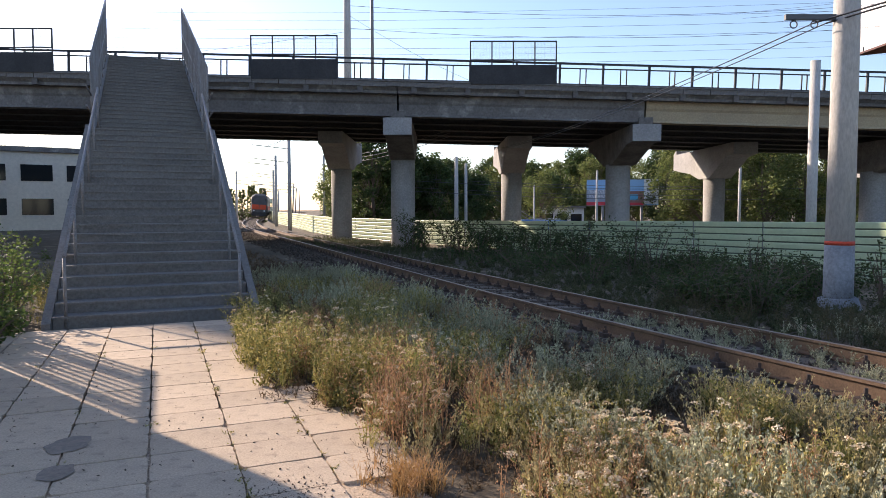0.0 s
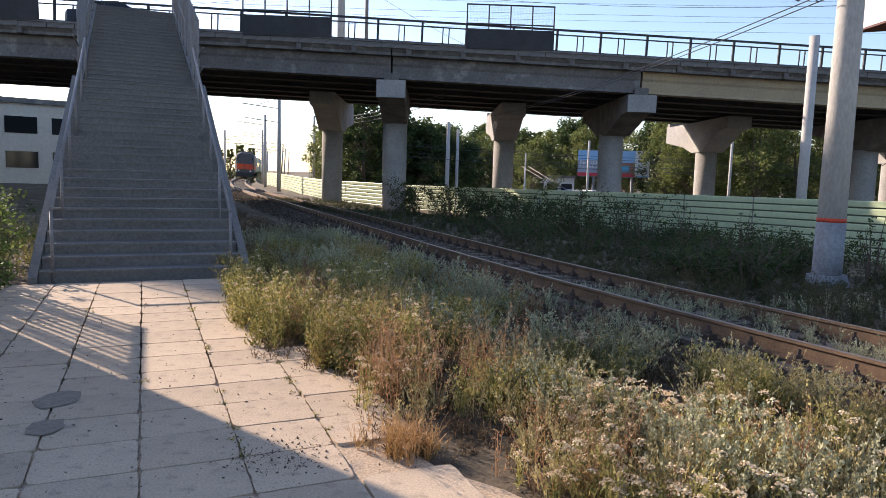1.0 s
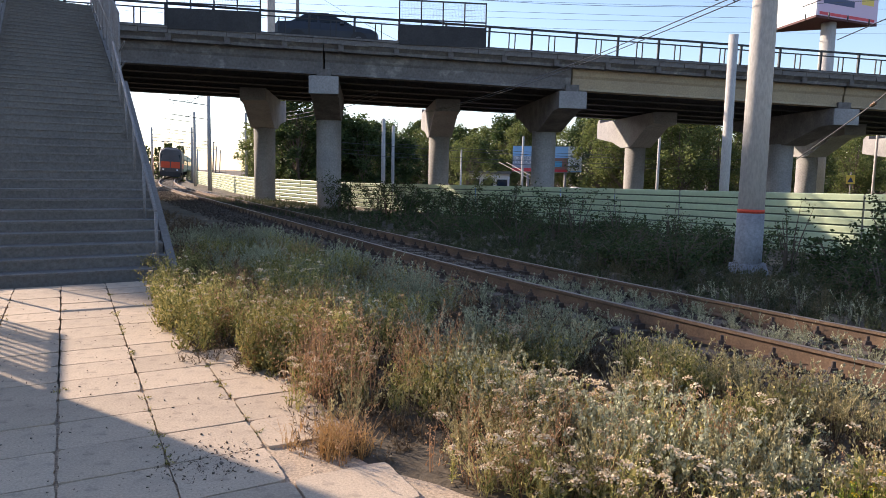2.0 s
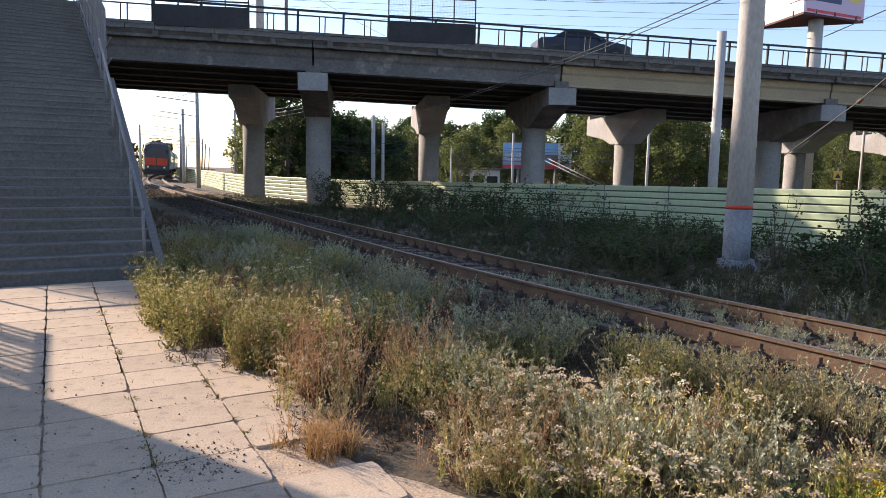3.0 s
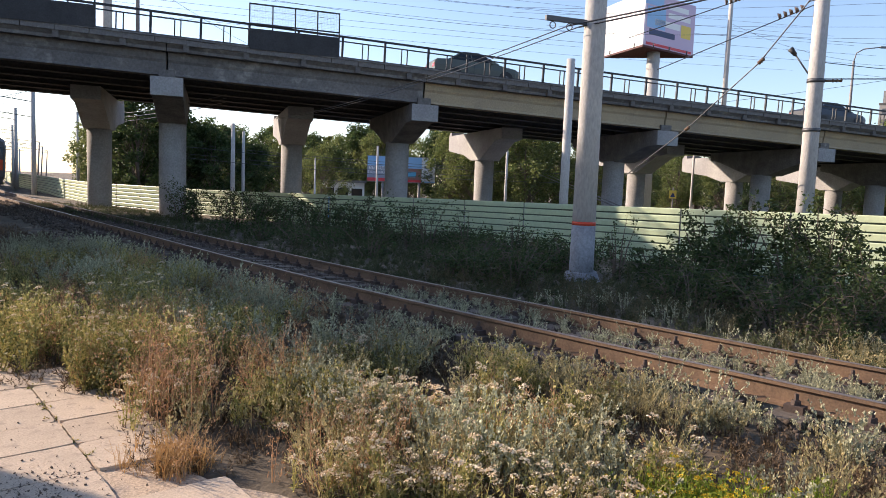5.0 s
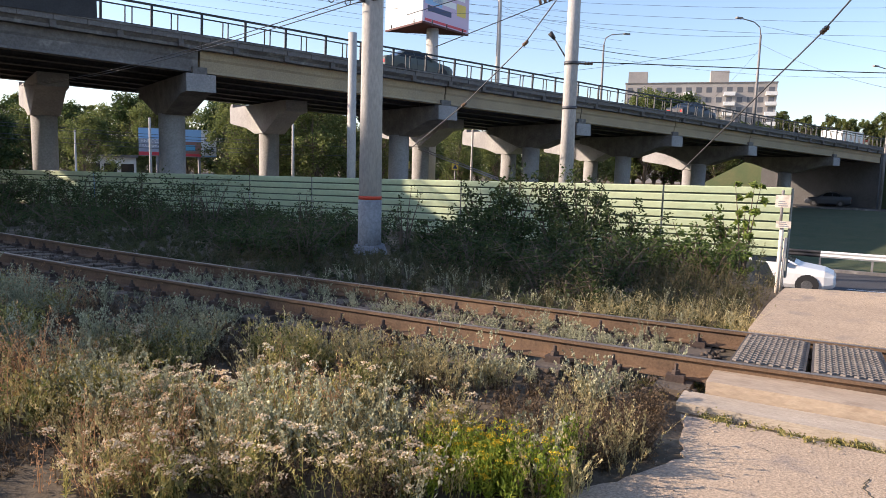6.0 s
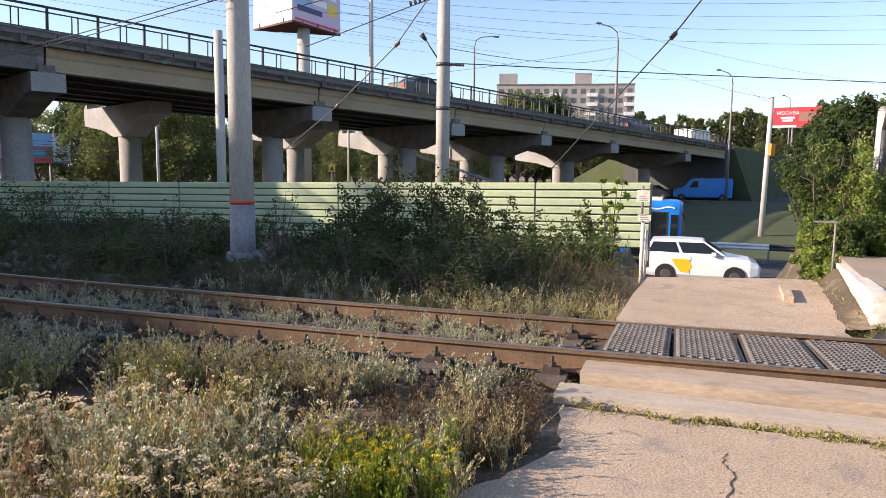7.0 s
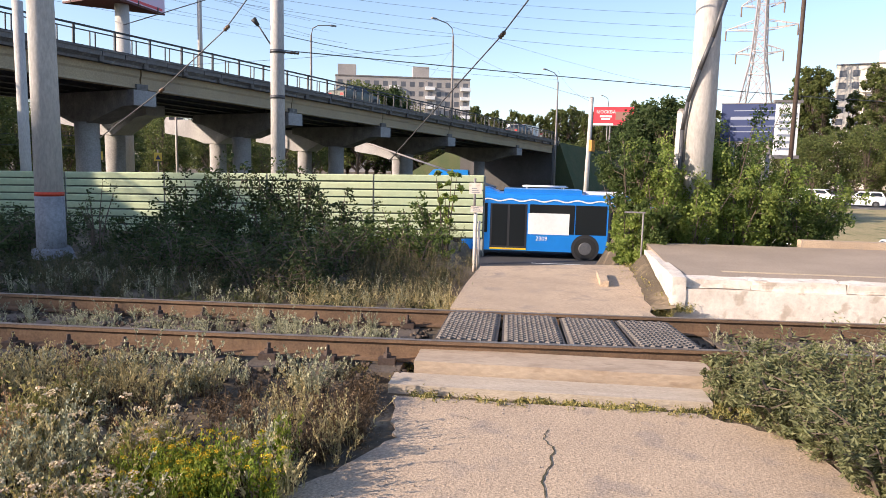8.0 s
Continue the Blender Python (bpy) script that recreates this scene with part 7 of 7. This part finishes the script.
def build_buildings():
    M_PANELS = material("panel_facade", (0.40, 0.37, 0.34), (0.31, 0.29, 0.28), 0.9, grain=4, patch=0.15, amount=0.2, bump=0.1)
    M_PALE = material("pale_facade", (0.66, 0.60, 0.50), (0.58, 0.52, 0.44), 0.9, grain=4, patch=0.15, amount=0.2, bump=0.1)
    x, y = polar(56.2, 213)
    apartment(x, y, 41, 12, 10, 15, -54, "long nine storey grey panel apartment block in the distance", M_PANELS, ((-17.3, 5.5, 4.0), (5.6, 5, 4.0)))
    x, y = polar(92.2, 190)
    apartment(x, y, 22, 12, 10, 8, -90, "tall pale apartment block behind trees", M_PALE, ((0, 5, 3.5),))
    # two unseen blocks, added only to cast shade across the rails
    apartment(-52.0, 63.2, 12.6, 8, 12, 5, 49, "unseen pale block west of the overpass, added for shade", M_PALE)
    apartment(-60.8, 59.6, 4.2, 8, 12, 2, 49, "unseen narrow pale tower west of the overpass, added for shade", M_PALE)
    # low shed behind the stairs
    th = thing("industrial_shed", pose(-36, 52, 0, 0, 0, 34), "pale low industrial building behind the stairs", "building")
    bm = bmesh.new()
    box(bm, -16, 16, 0, 9, -0.5, 6.2)
    part("wall", bm, M_PALE, th)
    bm = bmesh.new()
    box(bm, -16.3, 16.3, -0.3, 9.3, 6.2, 6.6)
    part("roof", bm, M_CONC, th)
    bm = bmesh.new()
    box(bm, -1.1, 1.1, -0.04, 0.04, 0, 1.3)
    pane = to_mesh("window", bm, M_GLASS)
    for f in (1.2, 3.9):
        for k in range(10):
            o = new("window", pane)
            o.parent, o.matrix_basis = th, Matrix.Translation((-14.4 + 3.2 * k, 0, f))
    # shop and blue truck body beyond the overpass
    x, y = polar(10.3, 84)
    sh = thing("roadside_shop", facing(x, y), "small white roadside shop beyond the road", "building")
    bm = bmesh.new()
    box(bm, -2.6, 2.6, 0, 4, -0.5, 3.6)
    part("wall", bm, M_WHITE, sh)
    bm = bmesh.new()
    box(bm, -2.8, 2.8, -0.4, 4.2, 3.6, 3.9)
    part("roof", bm, M_CONC, sh)
    for u in (-1.7, 0, 1.7):
        bm = bmesh.new()
        box(bm, u - 0.65, u + 0.65, -0.03, 0.02, 1.6, 2.9)
        part("window", bm, M_GLASS, sh)
    # transmission tower
    tw = thing("transmission_tower", pose(169, 18.5, -1, 0, 0, 84), "tall grey lattice power transmission tower", "tower")
    def lattice(name, lev):
        bm = bmesh.new()
        for (z0, w0), (z1, w1) in zip(lev, lev[1:]):
            c0 = [Vector((sx * w0, sy * w0, z0)) for sx, sy in ((-1, -1), (1, -1), (1, 1), (-1, 1))]
            c1 = [Vector((sx * w1, sy * w1, z1)) for sx, sy in ((-1, -1), (1, -1), (1, 1), (-1, 1))]
            for i in range(4):
                j = (i + 1) % 4
                bar(bm, c0[i], c1[i], 0.28, 0.28), bar(bm, c0[i], c1[j], 0.14, 0.14), bar(bm, c0[j], c1[i], 0.14, 0.14), bar(bm, c1[i], c1[j], 0.16, 0.16)
        part(name, bm, M_TOWER, tw)
    lattice("lower_body", [(-3, 5.0), (9, 4.0), (17, 2.9), (24, 1.9)])
    lattice("upper_body", [(24, 1.9), (26.5, 1.5), (29, 1.3), (31.5, 1.2), (34, 1.1), (36.5, 1.0), (39, 0.9), (41.5, 0.8), (46, 0.3)])
    for z, reach in ((28.3, 4.9), (33.6, 7.4), (38.6, 4.4)):
        for s in (-1, 1):
            bm = bmesh.new()
            for dy in (-1.2, 1.2):
                bar(bm, (s * 1.4, dy, z), (s * reach, 0, z + 0.5), 0.2, 0.2), bar(bm, (s * 1.3, dy, z + 2.0), (s * reach, 0, z + 0.6), 0.16, 0.16)
            for f in (0.3, 0.6):
                bar(bm, (s * (1.4 + (reach - 1.4) * f), -1.2 * (1 - f), z + 0.4 * f), (s * (1.4 + (reach - 1.4) * f), 1.2 * (1 - f), z + 2.0 - 1.4 * f), 0.1, 0.1)
            arm = part("cross_arm", bm, M_TOWER, tw)
            bm = bmesh.new()
            rod(bm, (s * reach, 0, z + 0.4), (s * reach, 0, z - 1.8), 0.16, 0.16, 6)
            part("insulator", bm, M_INSUL, arm, "dark insulator string")


M_TOWER = plain("galvanised_steel", (0.36, 0.33, 0.32), 0.6, 0.2)


def build_left_side():
    """Unseen wall and railing added beside the path to shade the slabs."""
    # stand-in wall, sized and placed by the shadow edge it has to cast
    bm = bmesh.new()
    box(bm, -5.2, 0, -0.25, 0, -0.3, 3.2, Matrix.Translation((-6.03, 7.65, 0)) @ pose(0, 0, 0, 0, 0, 111.7))
    structure("wall_west", bm, M_WHITEWASH, "unseen whitewashed wall beside the path, added for shade", "wall", 0.01)
    th = thing("path_railing", pose(-6.05, 7.70, 0, 0, 0, 111.7), "grey steel railing with upright bars beside the path", "railing")
    bm = bmesh.new()
    for z in (0.12, 2.16):
        rod(bm, (0, 0, z), (2.3, 0, z), 0.045)
    part("rail", bm, M_STEELGREY, th)
    for k in range(15):
        bm = bmesh.new()
        rod(bm, (0.05 + 0.155 * k, 0, 0.0 if k % 7 == 4 else 0.12), (0.05 + 0.155 * k, 0, 2.16), 0.045 if k % 7 == 4 else 0.024, seg=6)
        part("upright", bm, M_STEELGREY, th)


build_ground()
build_track()
build_overpass()
build_embankment()
build_fence()
build_stairs()
build_crossing()
build_roads()
build_ballast()
build_grit()
build_trees()
build_bushes()
build_weeds()
build_wires()
build_masts()
build_billboards()
build_buildings()
build_left_side()
POLE = concrete_pole(6.86, 11.5, 0.235, 0.175, 10.0, "tall tapered concrete catenary pole with a red band", band=1.0, lean=0.0)
concrete_pole(12.5, 22.7, 0.17, 0.155, 6.5, "short grey concrete post beside the overpass", base=-1.5)
POLE_BEHIND = concrete_pole(15.55, 14.5, 0.23, 0.17, 11.0, "tall tapered concrete catenary pole behind the fence", base=-1.2)
bm = bmesh.new()
rod(bm, (-0.12, 0.12, 5.05), (-0.42, 0.42, 5.68), 0.022)
arm = part("floodlight_arm", bm, M_WIRE, POLE_BEHIND, "thin dark floodlight arm")
bm = bmesh.new()
rod(bm, (-0.38, 0.38, 5.6), (-0.5, 0.47, 5.78), 0.05, 0.085, 12)
part("floodlight", bm, M_BLACKPLASTIC, arm, "small dark floodlight head")
for z in (4.88, 3.55):
    bm = bmesh.new()
    rod(bm, (0, 0, z - 0.05), (0, 0, z + 0.05), 0.222, 0.222, 20)
    clamp = part("clamp_band", bm, M_WIRE, POLE_BEHIND, "dark steel clamp band")
    if z > 4:
        bm = bmesh.new()
        rod(bm, (0.15, -0.16, z), (0.42, -0.45, z - 0.02), 0.03)
        for f in (0.45, 0.7, 0.95):
            rod(bm, (0.15 + 0.27 * f, -0.16 - 0.29 * f, z), (0.18 + 0.27 * f, -0.19 - 0.29 * f, z), 0.06, 0.045, 8)
        part("insulator", bm, M_INSUL, clamp, "brown ribbed insulator")
for p, q in (((14.75, 15.3, 6.65), (15.3, 14.76, 6.9)), ((13.7, 16.2, 7.15), (14.2, 15.8, 7.3))):
    st = thing("insulator_string", Matrix(), "brown glazed insulator string on the overhead wires", "insulator", "insulator strings")
    bm = bmesh.new()
    v, d = Vector(p), Vector(q) - Vector(p)
    for k in range(5):
        rod(bm, v + d * (0.1 + 0.18 * k), v + d * (0.2 + 0.18 * k), 0.10, 0.05, 12)
    discs = part("discs", bm, M_INSUL, st, "ribbed brown glazed discs")
    bm = bmesh.new()
    rod(bm, v - d * 4.0 - Vector((0, 0, 0.3)), v + d * 1.9, 0.014, 0.014, 6)
    part("cable", bm, M_WIRE, st, "thin dark cable")
bm = bmesh.new()
bar(bm, (-1.05, 0, 4.82), (0.12, 0, 4.82), 0.07, 0.09)
part("cross_arm", bm, M_WIRE, POLE, "dark steel cross arm")
for u in (-0.55, -0.9):
    bm = bmesh.new()
    for k in range(12):
        a0, a1 = k * math.pi / 6, (k + 1) * math.pi / 6
        rod(bm, (u + 0.06 * math.cos(a0), 0, 4.70 + 0.06 * math.sin(a0)), (u + 0.06 * math.cos(a1), 0, 4.70 + 0.06 * math.sin(a1)), 0.011, seg=5, caps=False)
    part("wire_loop", bm, M_WIRE, POLE, "coiled wire loop")
bm = bmesh.new()
rod(bm, (0, 0, -0.5), (0, 0, 0.965), 0.2405, 0.2315, 24)
part("painted_foot", bm, M_POLELOW, POLE, "grey painted lower length")
bm = bmesh.new()
rod(bm, (0.03, 0, -0.5), (0, 0.02, 0.05), 0.44, 0.31, 11)
for v in bm.verts:
    v.co += 0.05 * noise.noise_vector(v.co * 4)
part("foot_block", bm, M_POLELOW, POLE, "rough concrete foot block", 0.04)
BUS = trolleybus(Matrix())
TAXI = car(Matrix(), M_CARWHITE, "white taxi estate car with yellow door decal on the road", 4.15, 1.75, 1.58, "estate", decal=True)
SALOON = car(Matrix(), M_CARWHITE, "plain white saloon car on the road", 4.65)
M_CARBLUE = material("blue_van_paint", (0.02, 0.28, 0.85), (0.02, 0.25, 0.78), 0.3, grain=2, amount=0.05, bump=0.0)
M_CARDARK = material("dark_car_paint", (0.03, 0.035, 0.05), (0.025, 0.03, 0.04), 0.3, grain=2, amount=0.05, bump=0.0)
M_CARGREEN = material("grey_green_car_paint", (0.10, 0.11, 0.09), (0.08, 0.09, 0.08), 0.35, grain=2, amount=0.05, bump=0.0)
VAN = car(Matrix(), M_CARBLUE, "bright blue panel van on the far road", 5.9, 2.0, 2.35, "van")
DARKCAR = car(Matrix(), M_CARDARK, "dark blue hatchback on the far road", 4.2)
BRIDGECAR = car(Matrix(), M_CARDARK, "dark saloon car crossing the overpass", 4.4)
BRIDGECAR2 = car(Matrix(), M_CARGREEN, "grey-green saloon car crossing the overpass", 4.4)
TRAIN = train()
TRUCK = thing("box_truck", pose(92, 40, rail_z(92) - 1.05, 0, 0, -86), "white box truck with a red cab on the ramp", "truck")
bm = bmesh.new()
box(bm, -1.2, 1.2, -4.5, 2.2, 0.9, 3.5)
part("cargo_box", bm, M_WHITE, TRUCK, "white cargo box", 0.04)
bm = bmesh.new()
box(bm, -1.1, 1.1, 2.4, 4.2, 0.6, 2.7)
part("cab", bm, M_RED, TRUCK, "red cab", 0.12)
bm = bmesh.new()
box(bm, -1.12, 1.12, 3.0, 4.22, 1.7, 2.4)
part("cab_window", bm, M_GLASS, TRUCK)
for yy in (-3.2, 3.2):
    for ss in (-1, 1):
        wheel(TRUCK, ss * 1.0, yy, 0.48, 0.28, ss)
for b, d, rz, paint, lab in ((91.3, 90, 6, M_CARWHITE, "white estate car parked beside the dry grass"), (88.9, 94, 160, M_CARWHITE, "white family car parked beside the dry grass"), (87.0, 96, 10, M_CARWHITE, "white hatchback parked beside the dry grass"), (94.2, 92, 4, M_CARDARK, "dark estate car parked beside the dry grass")):
    x, y = polar(b, d)
    car(pose(x, y, ground_z(x, y) - 0.02, 0, 0, rz), paint, lab, 4.5, 1.8, 1.72, "estate")
for b, d, paint, lab in ((4.2, 62, M_CARWHITE, "white car in the street beyond the overpass"), (12.5, 66, M_CARWHITE, "white car in the street beyond the overpass"), (7.4, 70, M_CARBLUE, "blue van in the street beyond the overpass"), (21, 64, M_CARWHITE, "white car in the street beyond the overpass"), (30, 62, M_CARGREEN, "grey car in the street beyond the overpass")):
    x, y = polar(b, d)
    if "van" in lab:
        car(pose(x, y, ground_z(x, y) - 0.02, 0, 0, 80), paint, lab, 5.6, 2.0, 2.6, "van")
    else:
        car(pose(x, y, ground_z(x, y) - 0.02, 0, 0, 80), paint, lab, 4.4)
build_slabs()


def motions():
    road = -2.40 + 0.05
    def along(n, a, z, heading):
        x, y = across(n, a)
        return pose(x, y, z, 0, 0, heading)
    fwd, back = 180 + 24.0, 24.0
    walk(BUS, [(t, along(30.0 + 1.25, -0.22 - 6.2 * (t - 7.5), road, back)) for t in (0.0, 2.0, 4.0, 6.0, 7.0, 7.5, 8.0)])
    walk(TAXI, [(t, along(26.0 + 0.87, 0.17 - 2.5 - 15 * (t - 7.1), road, fwd)) for t in (0.0, 4.0, 6.0, 8.0)])
    walk(SALOON, [(t, along(26.0 + 0.87, 0.26 - 2.75 - 14 * (t - 6.3), road, fwd)) for t in (0.0, 4.0, 6.0, 8.0)])
    far = ground_z(*across(78, 0)) + 0.02
    walk(VAN, [(t, along(79, -3.9 - 2.95 + 10.2 * (t - 6.5), far, back)) for t in (0.0, 4.0, 6.0, 8.0)])
    walk(DARKCAR, [(t, along(81, 1.9 + 3.2 * (t - 6.5), far, back)) for t in (0.0, 4.0, 6.0, 8.0)])
    for th, x0, t0, v in ((BRIDGECAR, 16.3, 3.5, 12.0), (BRIDGECAR2, 15.8, 5.5, 10.0)):
        rows = []
        for t in (0.0, 2.0, 3.4, 4.2, 5.5, 6.0, 8.0):
            x = x0 + v * (t - t0)
            if th is BRIDGECAR2 and t < 4.2:
                x = 2.8 - 22 * (4.2 - t)
            rows.append((t, pose(x, 31.2, rail_z(x) - 1.0, 0, 0, -90)))
        walk(th, rows)
    for k, th in enumerate(TRAIN):
        off = (0, 18.0, 42.0)[k]
        rows = []
        for t in (0.0, 1.0, 2.0, 3.0, 4.2, 6.0, 8.0):
            s = float(np.interp(t, (0, 3.0, 4.2, 8.0), (133, 93, 77, 40))) + off
            m = track_pose(s)
            rows.append((t, Matrix.Translation((0, 0, 0.13)) @ m))
        walk(th, rows)


motions()
